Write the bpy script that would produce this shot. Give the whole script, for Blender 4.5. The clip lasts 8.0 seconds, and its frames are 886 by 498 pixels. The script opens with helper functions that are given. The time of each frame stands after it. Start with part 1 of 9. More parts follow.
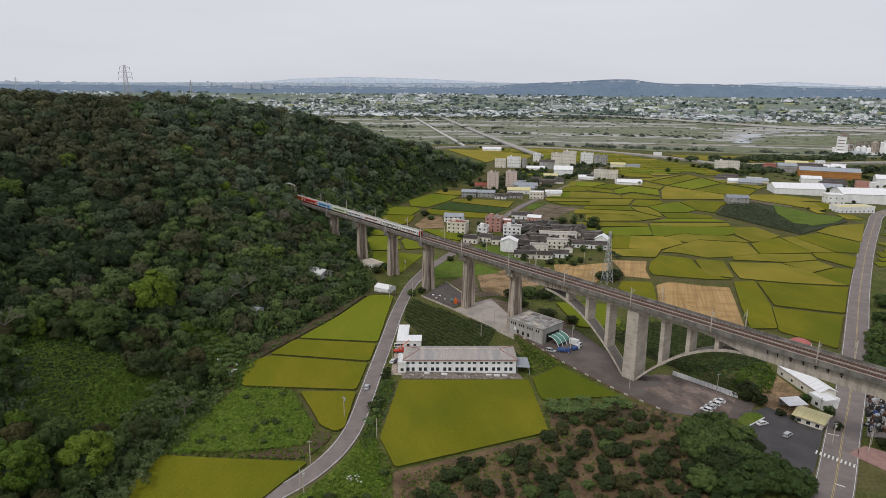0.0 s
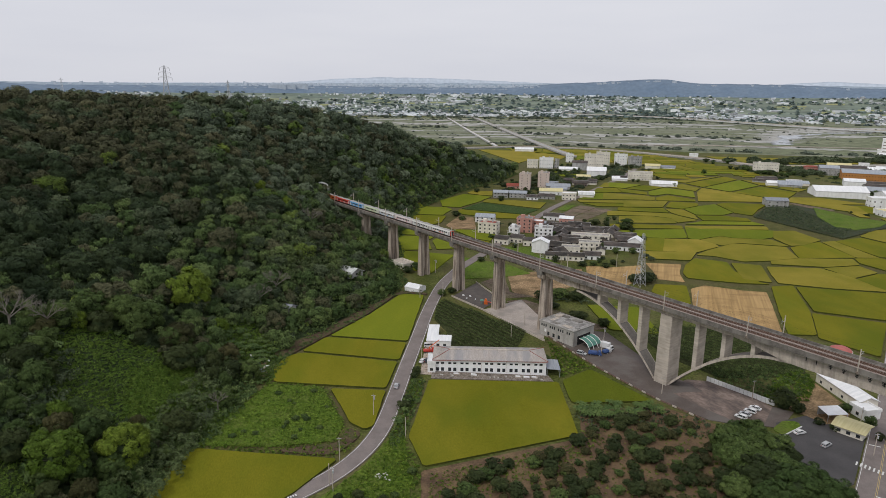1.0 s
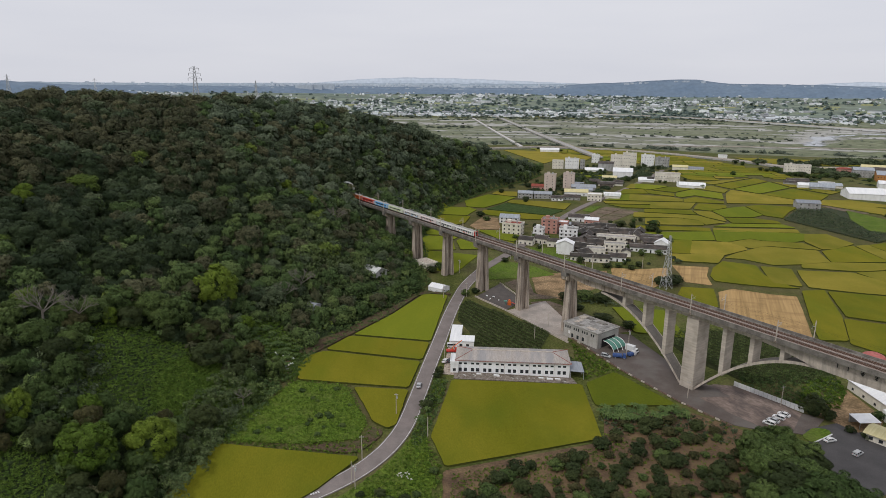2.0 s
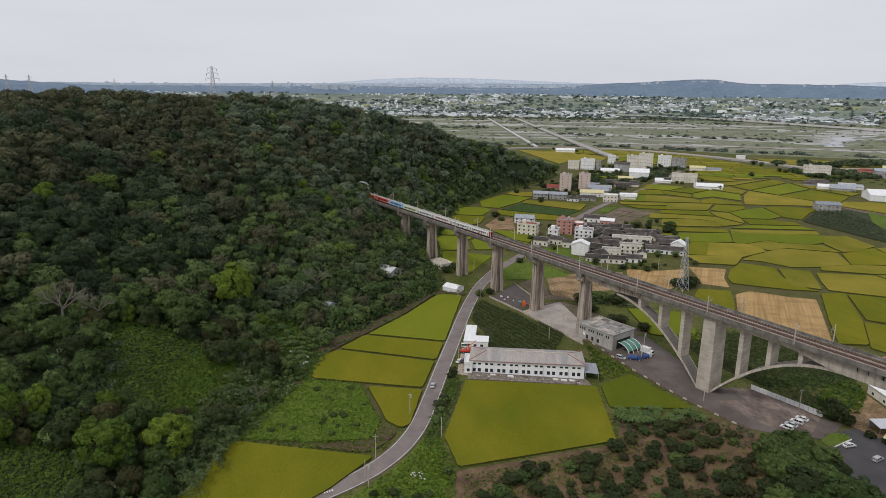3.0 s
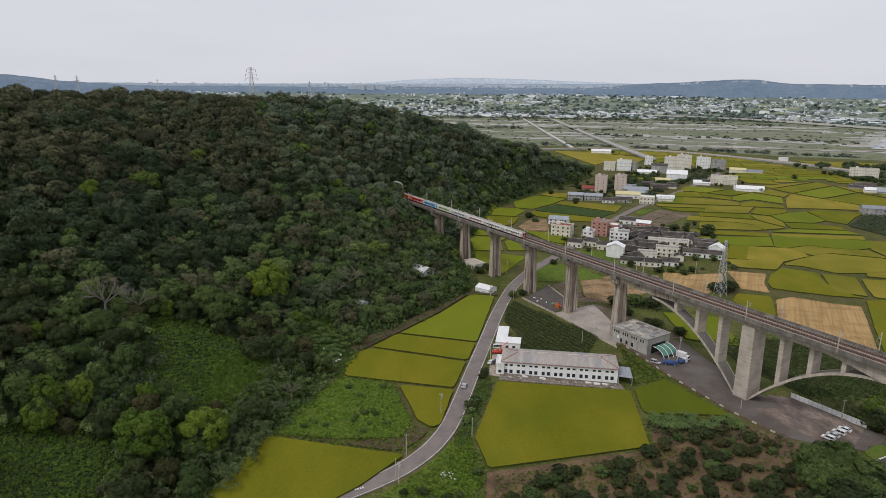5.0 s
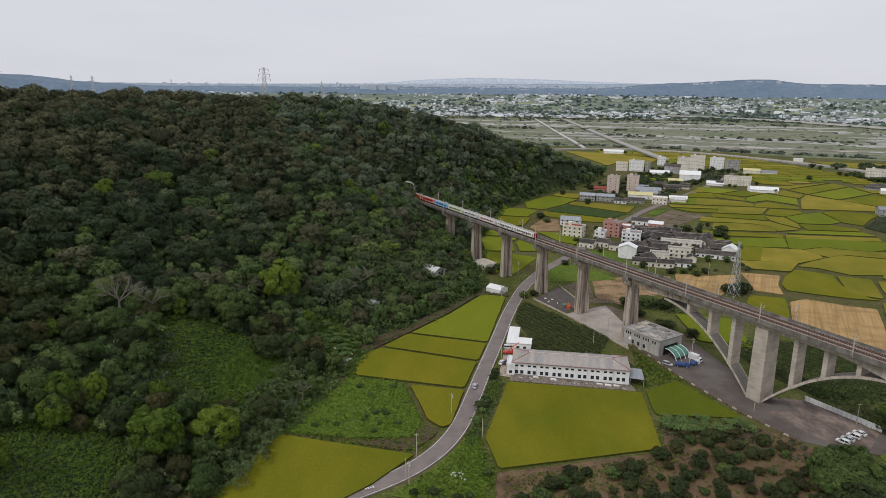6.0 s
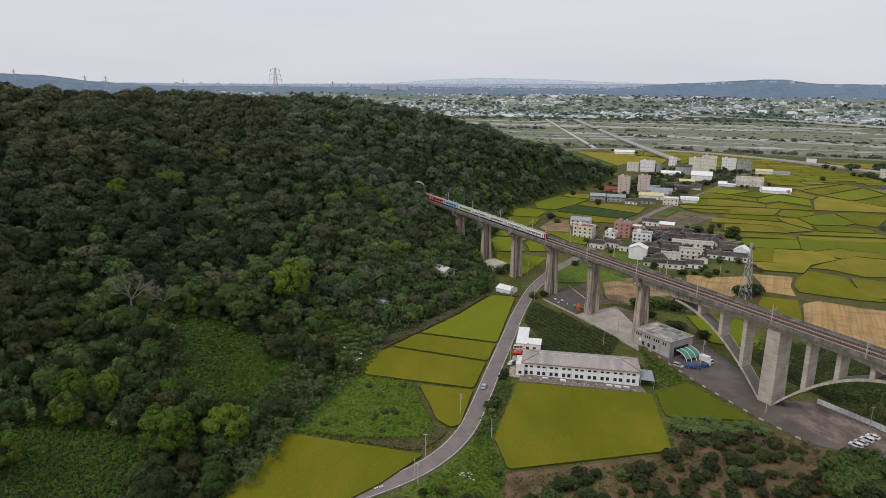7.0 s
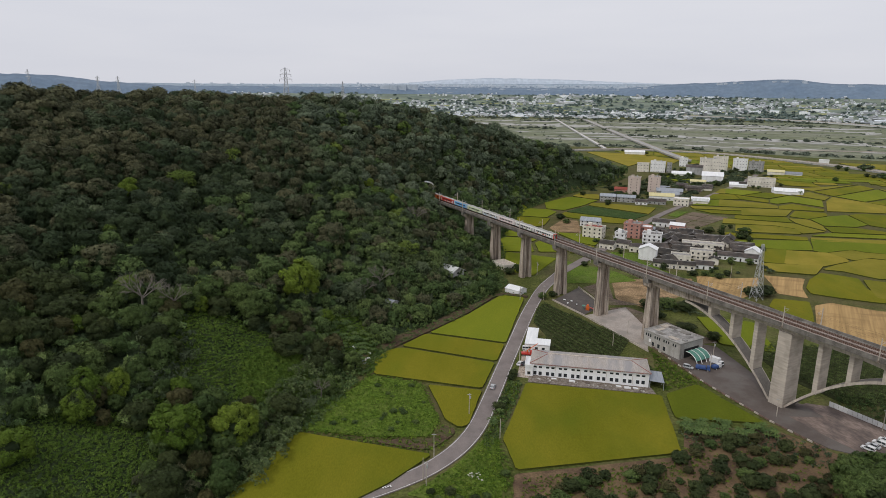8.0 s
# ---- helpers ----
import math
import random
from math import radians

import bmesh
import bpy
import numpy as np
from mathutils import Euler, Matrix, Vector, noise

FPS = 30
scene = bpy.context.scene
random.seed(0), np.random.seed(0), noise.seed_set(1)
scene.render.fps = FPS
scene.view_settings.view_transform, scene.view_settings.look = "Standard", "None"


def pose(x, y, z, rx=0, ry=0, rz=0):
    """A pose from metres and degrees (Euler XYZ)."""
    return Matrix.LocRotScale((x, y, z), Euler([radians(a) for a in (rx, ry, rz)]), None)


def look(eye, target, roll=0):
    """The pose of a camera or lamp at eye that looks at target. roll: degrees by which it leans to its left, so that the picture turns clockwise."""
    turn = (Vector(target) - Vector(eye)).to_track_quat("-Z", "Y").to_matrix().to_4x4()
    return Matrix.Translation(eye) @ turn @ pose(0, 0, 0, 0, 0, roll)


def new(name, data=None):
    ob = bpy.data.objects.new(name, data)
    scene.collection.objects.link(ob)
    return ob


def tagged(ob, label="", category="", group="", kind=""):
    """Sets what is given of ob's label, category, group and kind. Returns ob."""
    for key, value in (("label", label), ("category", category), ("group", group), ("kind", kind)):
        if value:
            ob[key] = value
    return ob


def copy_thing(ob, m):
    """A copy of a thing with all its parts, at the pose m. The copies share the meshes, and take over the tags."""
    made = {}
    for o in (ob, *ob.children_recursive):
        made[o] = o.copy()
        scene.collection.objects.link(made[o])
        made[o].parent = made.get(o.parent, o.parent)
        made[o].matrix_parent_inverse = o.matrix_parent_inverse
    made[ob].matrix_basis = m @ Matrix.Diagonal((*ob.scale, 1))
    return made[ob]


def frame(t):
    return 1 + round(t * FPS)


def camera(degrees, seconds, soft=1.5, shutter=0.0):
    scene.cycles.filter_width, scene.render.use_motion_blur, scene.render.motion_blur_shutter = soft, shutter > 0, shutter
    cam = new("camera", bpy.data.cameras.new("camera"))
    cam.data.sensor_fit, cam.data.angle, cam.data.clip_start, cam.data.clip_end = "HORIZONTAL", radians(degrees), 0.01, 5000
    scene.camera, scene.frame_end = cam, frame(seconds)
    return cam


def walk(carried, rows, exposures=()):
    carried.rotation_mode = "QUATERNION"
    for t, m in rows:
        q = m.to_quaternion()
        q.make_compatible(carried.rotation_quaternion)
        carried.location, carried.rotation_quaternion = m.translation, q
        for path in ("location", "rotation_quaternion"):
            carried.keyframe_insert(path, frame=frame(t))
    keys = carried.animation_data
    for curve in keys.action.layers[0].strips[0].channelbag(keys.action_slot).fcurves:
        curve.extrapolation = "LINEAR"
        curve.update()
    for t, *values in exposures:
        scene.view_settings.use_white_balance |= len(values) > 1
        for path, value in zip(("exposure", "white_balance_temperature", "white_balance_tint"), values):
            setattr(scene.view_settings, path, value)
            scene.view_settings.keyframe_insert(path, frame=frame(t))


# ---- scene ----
import itertools

# ---------------------------------------------------------------- camera
cam = camera(69.7, 8.0, soft=0.55)
TURNS = [(0.0, 0.0), (0.5, 1.491), (1.0, 2.864), (1.5, 4.147), (3.0, 6.442), (3.5, 7.231), (4.0, 8.036), (4.5, 8.804),
         (5.0, 9.51), (6.5, 10.989), (7.0, 11.453), (7.5, 11.891), (8.0, 12.3)]
walk(cam, [(t, pose(0, 0, 120, 90 - 14.07, -0.41, yaw)) for t, yaw in TURNS], exposures=[(0.0, 0.0), (8.0, 0.0)])

# ---------------------------------------------------------------- sky and sun: thin overcast
world = bpy.data.worlds.new("overcast_sky")
scene.world = world
world.use_nodes = True
wn, wl = world.node_tree.nodes, world.node_tree.links
wn.clear()
sky = wn.new("ShaderNodeTexSky")
sky.sky_type, sky.sun_disc = "NISHITA", False
sky.sun_elevation, sky.sun_rotation = radians(52), radians(215)
sky.air_density, sky.dust_density, sky.ozone_density = 0.9, 4.0, 1.0
grey = wn.new("ShaderNodeHueSaturation")
grey.inputs["Saturation"].default_value = 0.28
wl.new(sky.outputs[0], grey.inputs["Color"])
cloud = wn.new("ShaderNodeTexNoise")
cloud.inputs["Scale"].default_value, cloud.inputs["Detail"].default_value = 2.2, 6.0
wcoord, wmap = wn.new("ShaderNodeTexCoord"), wn.new("ShaderNodeMapping")
wmap.inputs["Scale"].default_value = (1, 1, 7)
wl.new(wcoord.outputs["Generated"], wmap.inputs["Vector"])
wl.new(wmap.outputs["Vector"], cloud.inputs["Vector"])
veil = wn.new("ShaderNodeMix")
veil.data_type = "RGBA"
wl.new(cloud.outputs["Fac"], veil.inputs["Factor"])
veil.inputs["A"].default_value, veil.inputs["B"].default_value = (7.42, 7.65, 8.6, 1), (9.22, 9.25, 9.8, 1)
both = wn.new("ShaderNodeMix")
both.data_type = "RGBA"
both.inputs["Factor"].default_value = 0.86
wl.new(grey.outputs[0], both.inputs["A"])
wl.new(veil.outputs["Result"], both.inputs["B"])
shine, wout = wn.new("ShaderNodeBackground"), wn.new("ShaderNodeOutputWorld")
shine.inputs["Strength"].default_value = 0.09
wl.new(both.outputs["Result"], shine.inputs["Color"])
wl.new(shine.outputs[0], wout.inputs[0])

sun_data = bpy.data.lights.new("sun", "SUN")
sun_data.energy, sun_data.angle, sun_data.color = 1.25, radians(12), (1.0, 0.96, 0.9)
sun = new("sun", sun_data)
sun.matrix_world = look((-260, -300, 520), (0, 0, 0))


# ---------------------------------------------------------------- materials
def link(nt, a, b):
    nt.links.new(a, b)


def mat(name, c1, c2, scale=0.5, rough=0.85, metal=0.0, bump=0.0, bscale=None, fine=0.25, stain=None, spread=0.0, tint="", stretch=None, spec=0.3):
    """Two scales of noise between c1 and c2, fine grain, optional stains; spread varies the lightness from piece to piece."""
    m = bpy.data.materials.new(name)
    m.use_nodes = True
    nt = m.node_tree
    n = nt.nodes
    bsdf = n["Principled BSDF"]
    bsdf.inputs["Roughness"].default_value, bsdf.inputs["Metallic"].default_value = rough, metal
    bsdf.inputs["Specular IOR Level"].default_value = spec
    tc = n.new("ShaderNodeTexCoord")
    vec = tc.outputs["Object"]
    if stretch:
        mp = n.new("ShaderNodeMapping")
        mp.inputs["Scale"].default_value = stretch[:3]
        if len(stretch) > 3:
            # turned first, then stretched along its own y
            mp.vector_type = "TEXTURE"
            mp.inputs["Scale"].default_value = [1 / k for k in stretch[:3]]
            mp.inputs["Rotation"].default_value = (0, 0, radians(stretch[3]))
        link(nt, vec, mp.inputs["Vector"])
        vec = mp.outputs["Vector"]
    big = n.new("ShaderNodeTexNoise")
    big.inputs["Scale"].default_value, big.inputs["Detail"].default_value, big.inputs["Roughness"].default_value = scale, 5, 0.6
    link(nt, vec, big.inputs["Vector"])
    ramp = n.new("ShaderNodeValToRGB")
    ramp.color_ramp.elements[0].position, ramp.color_ramp.elements[1].position = 0.32, 0.68
    ramp.color_ramp.elements[0].color, ramp.color_ramp.elements[1].color = (*c1, 1), (*c2, 1)
    link(nt, big.outputs["Fac"], ramp.inputs["Fac"])
    col = ramp.outputs["Color"]
    grain = n.new("ShaderNodeTexNoise")
    grain.inputs["Scale"].default_value, grain.inputs["Detail"].default_value = bscale or scale * 12, 4
    link(nt, vec, grain.inputs["Vector"])
    if fine:
        mr = n.new("ShaderNodeMapRange")
        mr.inputs["From Min"].default_value, mr.inputs["From Max"].default_value = 0.3, 0.7
        mr.inputs["To Min"].default_value, mr.inputs["To Max"].default_value = 1 - fine, 1 + fine
        link(nt, grain.outputs["Fac"], mr.inputs["Value"])
        mx = n.new("ShaderNodeVectorMath")
        mx.operation = "SCALE"
        link(nt, col, mx.inputs[0])
        link(nt, mr.outputs["Result"], mx.inputs["Scale"])
        col = mx.outputs["Vector"]
    if stain:
        sc, ssize, amount = stain[0], stain[1], stain[2]
        sn = n.new("ShaderNodeTexNoise")
        sn.inputs["Scale"].default_value, sn.inputs["Detail"].default_value = ssize, 6
        if len(stain) > 3:
            mp2 = n.new("ShaderNodeMapping")
            mp2.inputs["Scale"].default_value = stain[3]
            link(nt, tc.outputs["Object"], mp2.inputs["Vector"])
            link(nt, mp2.outputs["Vector"], sn.inputs["Vector"])
        else:
            link(nt, vec, sn.inputs["Vector"])
        sr = n.new("ShaderNodeMapRange")
        sr.inputs["From Min"].default_value, sr.inputs["From Max"].default_value = 0.46, 0.62
        sr.inputs["To Max"].default_value = amount
        link(nt, sn.outputs["Fac"], sr.inputs["Value"])
        sm = n.new("ShaderNodeMix")
        sm.data_type = "RGBA"
        link(nt, sr.outputs["Result"], sm.inputs["Factor"])
        link(nt, col, sm.inputs["A"])
        sm.inputs["B"].default_value = (*sc, 1)
        col = sm.outputs["Result"]
    if spread:
        hs = n.new("ShaderNodeHueSaturation")
        if tint == "attribute":
            src = n.new("ShaderNodeAttribute")
            src.attribute_name = "tint"
            val = src.outputs["Fac"]
        elif tint == "island":
            val = n.new("ShaderNodeNewGeometry").outputs["Random Per Island"]
        else:
            val = n.new("ShaderNodeObjectInfo").outputs["Random"]
        r1, r2 = n.new("ShaderNodeMapRange"), n.new("ShaderNodeMapRange")
        r1.inputs["To Min"].default_value, r1.inputs["To Max"].default_value = 1 - spread, 1 + spread
        r2.inputs["To Min"].default_value, r2.inputs["To Max"].default_value = 0.5 + spread * 0.05, 0.5 - spread * 0.05
        link(nt, val, r1.inputs["Value"])
        link(nt, val, r2.inputs["Value"])
        link(nt, r1.outputs["Result"], hs.inputs["Value"])
        link(nt, r2.outputs["Result"], hs.inputs["Hue"])
        link(nt, col, hs.inputs["Color"])
        col = hs.outputs["Color"]
    link(nt, col, bsdf.inputs["Base Color"])
    if bump:
        bp = n.new("ShaderNodeBump")
        bp.inputs["Strength"].default_value, bp.inputs["Distance"].default_value = 0.8, bump
        link(nt, grain.outputs["Fac"], bp.inputs["Height"])
        link(nt, bp.outputs["Normal"], bsdf.inputs["Normal"])
    return m


def leaf_mat(name, c1, c2, spread=0.35, tint="attribute", leaf=0.0):
    """Foliage; leaf is the size of a spray of leaflets in metres, cut out of the clumps with ragged gaps between."""
    m = mat(name, c1, c2, scale=0.35, rough=0.75, fine=0.3, bscale=2.5, spread=spread, tint=tint, spec=0.15)
    n, nt = m.node_tree.nodes, m.node_tree
    bsdf = n["Principled BSDF"]
    # leaf to leaf variation on top of the variation from tree to tree
    isl = n.new("ShaderNodeNewGeometry").outputs["Random Per Island"]
    r = n.new("ShaderNodeMapRange")
    r.inputs["To Min"].default_value, r.inputs["To Max"].default_value = 0.80, 1.20
    link(nt, isl, r.inputs["Value"])
    sc = n.new("ShaderNodeVectorMath")
    sc.operation = "SCALE"
    old = bsdf.inputs["Base Color"].links[0].from_socket
    link(nt, old, sc.inputs[0])
    link(nt, r.outputs["Result"], sc.inputs["Scale"])
    link(nt, sc.outputs["Vector"], bsdf.inputs["Base Color"])
    if leaf:
        cells = n.new("ShaderNodeTexVoronoi")
        cells.inputs["Scale"].default_value, cells.inputs["Randomness"].default_value = 1 / leaf, 1.0
        link(nt, n.new("ShaderNodeTexCoord").outputs["Object"], cells.inputs["Vector"])
        gap = n.new("ShaderNodeMath")
        gap.operation = "LESS_THAN"
        gap.inputs[1].default_value = 0.56
        link(nt, cells.outputs["Distance"], gap.inputs[0])
        link(nt, gap.outputs[0], bsdf.inputs["Alpha"])
        tone, each = n.new("ShaderNodeSeparateColor"), n.new("ShaderNodeMapRange")
        link(nt, cells.outputs["Color"], tone.inputs["Color"])
        link(nt, tone.outputs[0], each.inputs["Value"])
        each.inputs["To Min"].default_value, each.inputs["To Max"].default_value = 0.72, 1.28
        fine = n.new("ShaderNodeVectorMath")
        fine.operation = "SCALE"
        link(nt, sc.outputs["Vector"], fine.inputs[0])
        link(nt, each.outputs["Result"], fine.inputs["Scale"])
        link(nt, fine.outputs["Vector"], bsdf.inputs["Base Color"])
    return m


M = {}
M["ground"] = mat("rough_ground", (0.058, 0.072, 0.018), (0.106, 0.114, 0.034), 0.06, bscale=0.9, fine=0.45, bump=0.4, stain=((0.13, 0.10, 0.06), 0.03, 0.45), spec=0.05)
# Also colours the core of each crown, as its inner shade.
M["hill"] = mat("undergrowth_and_crown_shade", (0.026, 0.040, 0.018), (0.046, 0.064, 0.028), 0.08, bscale=0.8, fine=0.5, bump=0.6, spec=0.05)
M["grass"] = mat("rough_grass", (0.068, 0.116, 0.014), (0.112, 0.160, 0.024), 0.09, bscale=1.1, fine=0.5, bump=0.5, stain=((0.11, 0.13, 0.035), 0.15, 0.5), spec=0.05)
M["soil"] = mat("bare_soil", (0.21, 0.138, 0.076), (0.345, 0.240, 0.138), 0.10, bscale=1.2, fine=0.45, bump=0.3, stain=((0.10, 0.075, 0.040), 0.16, 0.6, (0.5, 1.2, 1)), spec=0.05)
M["rubble_soil"] = mat("rubble_soil", (0.10, 0.080, 0.064), (0.22, 0.182, 0.150), 0.35, bscale=2.4, fine=0.5, bump=0.2, stain=((0.33, 0.31, 0.28), 0.9, 0.5), spec=0.05)
M["rice"] = mat("ripening_rice", (0.130, 0.130, 0.010), (0.172, 0.158, 0.015), 0.045, bscale=2.6, fine=0.13, bump=0.15, spread=0.10, stretch=(1, 0.35, 1, 12), stain=((0.088, 0.118, 0.010), 0.035, 0.55, (1.0, 0.6, 1.0)), spec=0.03)
M["rice_green"] = mat("green_rice", (0.121, 0.152, 0.013), (0.159, 0.180, 0.016), 0.045, bscale=2.6, fine=0.13, bump=0.15, spread=0.12, stretch=(1, 0.35, 1, -8), spec=0.03)
M["rice_young"] = mat("young_rice", (0.076, 0.098, 0.009), (0.108, 0.126, 0.012), 0.045, bscale=2.6, fine=0.13, bump=0.15, spread=0.12, stretch=(1, 0.35, 1, -8), spec=0.03)
M["rice_gold"] = mat("golden_rice", (0.185, 0.161, 0.022), (0.231, 0.196, 0.031), 0.045, bscale=2.2, fine=0.13, bump=0.15, spread=0.16, stretch=(0.4, 1, 1, 5), stain=((0.130, 0.136, 0.014), 0.035, 0.55, (1.0, 0.6, 1.0)), spec=0.03)
M["rice_side"] = mat("rice_stalks", (0.045, 0.055, 0.012), (0.085, 0.09, 0.02), 0.6, fine=0.4, spec=0.05)
M["stubble"] = mat("straw_stubble", (0.325, 0.212, 0.092), (0.390, 0.262, 0.120), 0.05, bscale=0.62, fine=0.26, stretch=(1, 0.035, 1, -17), stain=((0.185, 0.115, 0.055), 0.10, 0.42, (0.5, 1.4, 1.0)), spec=0.05)
M["asphalt"] = mat("worn_asphalt", (0.166, 0.140, 0.130), (0.226, 0.193, 0.179), 0.15, rough=0.9, bscale=3.0, fine=0.12, stain=((0.10, 0.096, 0.092), 0.35, 0.22))
M["asphalt_dark"] = mat("dark_asphalt", (0.094, 0.076, 0.067), (0.134, 0.110, 0.097), 0.12, rough=0.9, bscale=3.0, fine=0.15, stain=((0.14, 0.13, 0.12), 0.12, 0.5))
M["white_line"] = mat("road_paint", (0.55, 0.55, 0.53), (0.72, 0.72, 0.70), 0.6, fine=0.2)
M["yellow_line"] = mat("yellow_road_paint", (0.46, 0.34, 0.12), (0.55, 0.42, 0.17), 0.6, fine=0.2)
M["concrete"] = mat("weathered_concrete", (0.355, 0.292, 0.240), (0.510, 0.435, 0.362), 0.12, bscale=1.5, fine=0.12, stain=((0.098, 0.074, 0.055), 1.1, 0.75, (1.0, 1.0, 0.05)))
M["concrete_light"] = mat("pale_concrete", (0.425, 0.370, 0.314), (0.575, 0.508, 0.437), 0.15, bscale=1.5, fine=0.1, stain=((0.16, 0.14, 0.12), 0.9, 0.38, (1.0, 1.0, 0.06)))
M["lifts"] = mat("board_marked_concrete", (0.455, 0.400, 0.338), (0.545, 0.485, 0.415), 0.55, bscale=1.6, fine=0.14, stretch=(0.12, 0.12, 1.0), stain=((0.24, 0.205, 0.17), 0.5, 0.36, (0.45, 0.45, 0.5)))
M["parapet"] = mat("sooty_concrete", (0.10, 0.09, 0.08), (0.19, 0.175, 0.155), 0.25, bscale=1.8, fine=0.2, stain=((0.30, 0.28, 0.25), 0.3, 0.5, (1.0, 1.0, 0.3)))
M["ballast"] = mat("brown_ballast", (0.165, 0.120, 0.098), (0.25, 0.188, 0.156), 0.5, bscale=6, fine=0.35, bump=0.05)
M["plinth"] = mat("oily_rail_plinth", (0.060, 0.044, 0.036), (0.110, 0.080, 0.064), 0.6, fine=0.3)
M["slab"] = mat("track_slab", (0.260, 0.208, 0.180), (0.365, 0.300, 0.262), 0.3, bscale=3, fine=0.2)
M["rail"] = mat("rusty_rail", (0.11, 0.06, 0.04), (0.16, 0.09, 0.06), 1.0, rough=0.5, metal=0.6)
M["steel"] = mat("galvanised_steel", (0.42, 0.43, 0.44), (0.56, 0.57, 0.58), 0.6, rough=0.5, metal=0.35)
M["white_wall"] = mat("white_render", (0.76, 0.76, 0.75), (0.84, 0.84, 0.83), 0.25, bscale=2, fine=0.05, stain=((0.52, 0.50, 0.47), 0.35, 0.3, (1, 1, 0.2)))
M["clean_wall"] = mat("fresh_white_render", (0.80, 0.81, 0.82), (0.86, 0.86, 0.86), 0.2, bscale=2, fine=0.04, stain=((0.62, 0.60, 0.58), 0.4, 0.25, (1, 1, 0.15)))
M["long_roof"] = mat("sun_bleached_roof", (0.30, 0.27, 0.245), (0.43, 0.385, 0.35), 0.10, bscale=1.6, fine=0.16, stain=((0.24, 0.24, 0.25), 0.09, 0.7), stretch=(2.2, 0.4, 1))
M["cream_wall"] = mat("cream_render", (0.66, 0.62, 0.53), (0.77, 0.73, 0.64), 0.25, bscale=2, fine=0.06, stain=((0.44, 0.40, 0.34), 0.35, 0.35, (1, 1, 0.2)))
M["pink_wall"] = mat("pink_tiles", (0.40, 0.20, 0.16), (0.50, 0.27, 0.22), 0.3, bscale=4, fine=0.08)
M["tan_wall"] = mat("tan_tiles", (0.54, 0.44, 0.385), (0.62, 0.52, 0.46), 0.3, bscale=4, fine=0.06)
M["grey_wall"] = mat("grey_render", (0.30, 0.30, 0.29), (0.42, 0.42, 0.40), 0.25, bscale=2, fine=0.08, stain=((0.16, 0.15, 0.14), 0.3, 0.5, (1, 1, 0.2)))
M["orange_wall"] = mat("orange_cladding", (0.36, 0.16, 0.045), (0.44, 0.205, 0.065), 0.2, fine=0.06)
M["dark_roof"] = mat("dark_roof_tiles", (0.030, 0.027, 0.025), (0.064, 0.056, 0.050), 0.3, bscale=3, fine=0.3, stain=((0.12, 0.095, 0.078), 0.2, 0.5), spread=0.3)
M["grey_roof"] = mat("grey_sheet_roof", (0.22, 0.24, 0.27), (0.34, 0.36, 0.39), 0.25, bscale=3, fine=0.12, spread=0.2, stretch=(6, 0.4, 1))
M["white_roof"] = mat("white_sheet_roof", (0.66, 0.67, 0.68), (0.80, 0.80, 0.80), 0.2, bscale=2, fine=0.06, stretch=(4, 0.4, 1))
M["flat_roof"] = mat("stained_roof_slab", (0.20, 0.19, 0.18), (0.36, 0.35, 0.33), 0.18, bscale=1.5, fine=0.2, stain=((0.10, 0.09, 0.085), 0.25, 0.7))
M["rust_roof"] = mat("weathered_grey_roof", (0.29, 0.27, 0.25), (0.42, 0.395, 0.37), 0.15, bscale=2, fine=0.15, stain=((0.20, 0.17, 0.15), 0.22, 0.65), stretch=(1.5, 0.5, 1))
M["pale_roof"] = mat("pale_weathered_sheet", (0.46, 0.48, 0.47), (0.60, 0.61, 0.59), 0.2, bscale=2, fine=0.1, stain=((0.34, 0.33, 0.30), 0.3, 0.5), stretch=(4, 0.4, 1))
M["red_roof"] = mat("red_sheet_roof", (0.22, 0.055, 0.04), (0.30, 0.08, 0.055), 0.3, fine=0.15)
M["yellow_roof"] = mat("cream_sheet_roof", (0.52, 0.46, 0.24), (0.62, 0.56, 0.32), 0.3, fine=0.06, stretch=(6, 0.4, 1))
M["green_roof"] = mat("green_awning", (0.065, 0.19, 0.145), (0.11, 0.27, 0.21), 0.5, rough=0.5, fine=0.08)
M["blue"] = mat("blue_tarpaulin", (0.03, 0.06, 0.17), (0.05, 0.10, 0.27), 0.8, rough=0.6)
M["glass"] = mat("window_glass", (0.018, 0.022, 0.026), (0.04, 0.046, 0.052), 0.4, rough=0.12, fine=0, spec=0.6)
M["dark"] = mat("dark_interior", (0.02, 0.02, 0.02), (0.035, 0.034, 0.033), 0.8, fine=0.1)
M["black"] = mat("black_rubber", (0.012, 0.012, 0.012), (0.022, 0.022, 0.022), 2.0, rough=0.8)
M["bark"] = mat("bark", (0.075, 0.06, 0.045), (0.14, 0.115, 0.09), 1.5, fine=0.3)
M["bark_pale"] = mat("pale_dead_wood", (0.13, 0.115, 0.10), (0.22, 0.195, 0.17), 1.5, fine=0.2)
# Blue and brightness of these two are raised to hold some woodland haze.
M["leaf"] = leaf_mat("dark_leaves", (0.058, 0.080, 0.042), (0.086, 0.112, 0.058), leaf=0.42)
M["leaf_brown"] = leaf_mat("brownish_leaves", (0.064, 0.069, 0.036), (0.094, 0.096, 0.049), leaf=0.42)
M["leaf_mid"] = leaf_mat("green_leaves", (0.068, 0.110, 0.034), (0.102, 0.146, 0.048), leaf=0.36)
M["leaf_bright"] = leaf_mat("bright_leaves", (0.085, 0.128, 0.022), (0.120, 0.165, 0.032), 0.2, leaf=0.34)
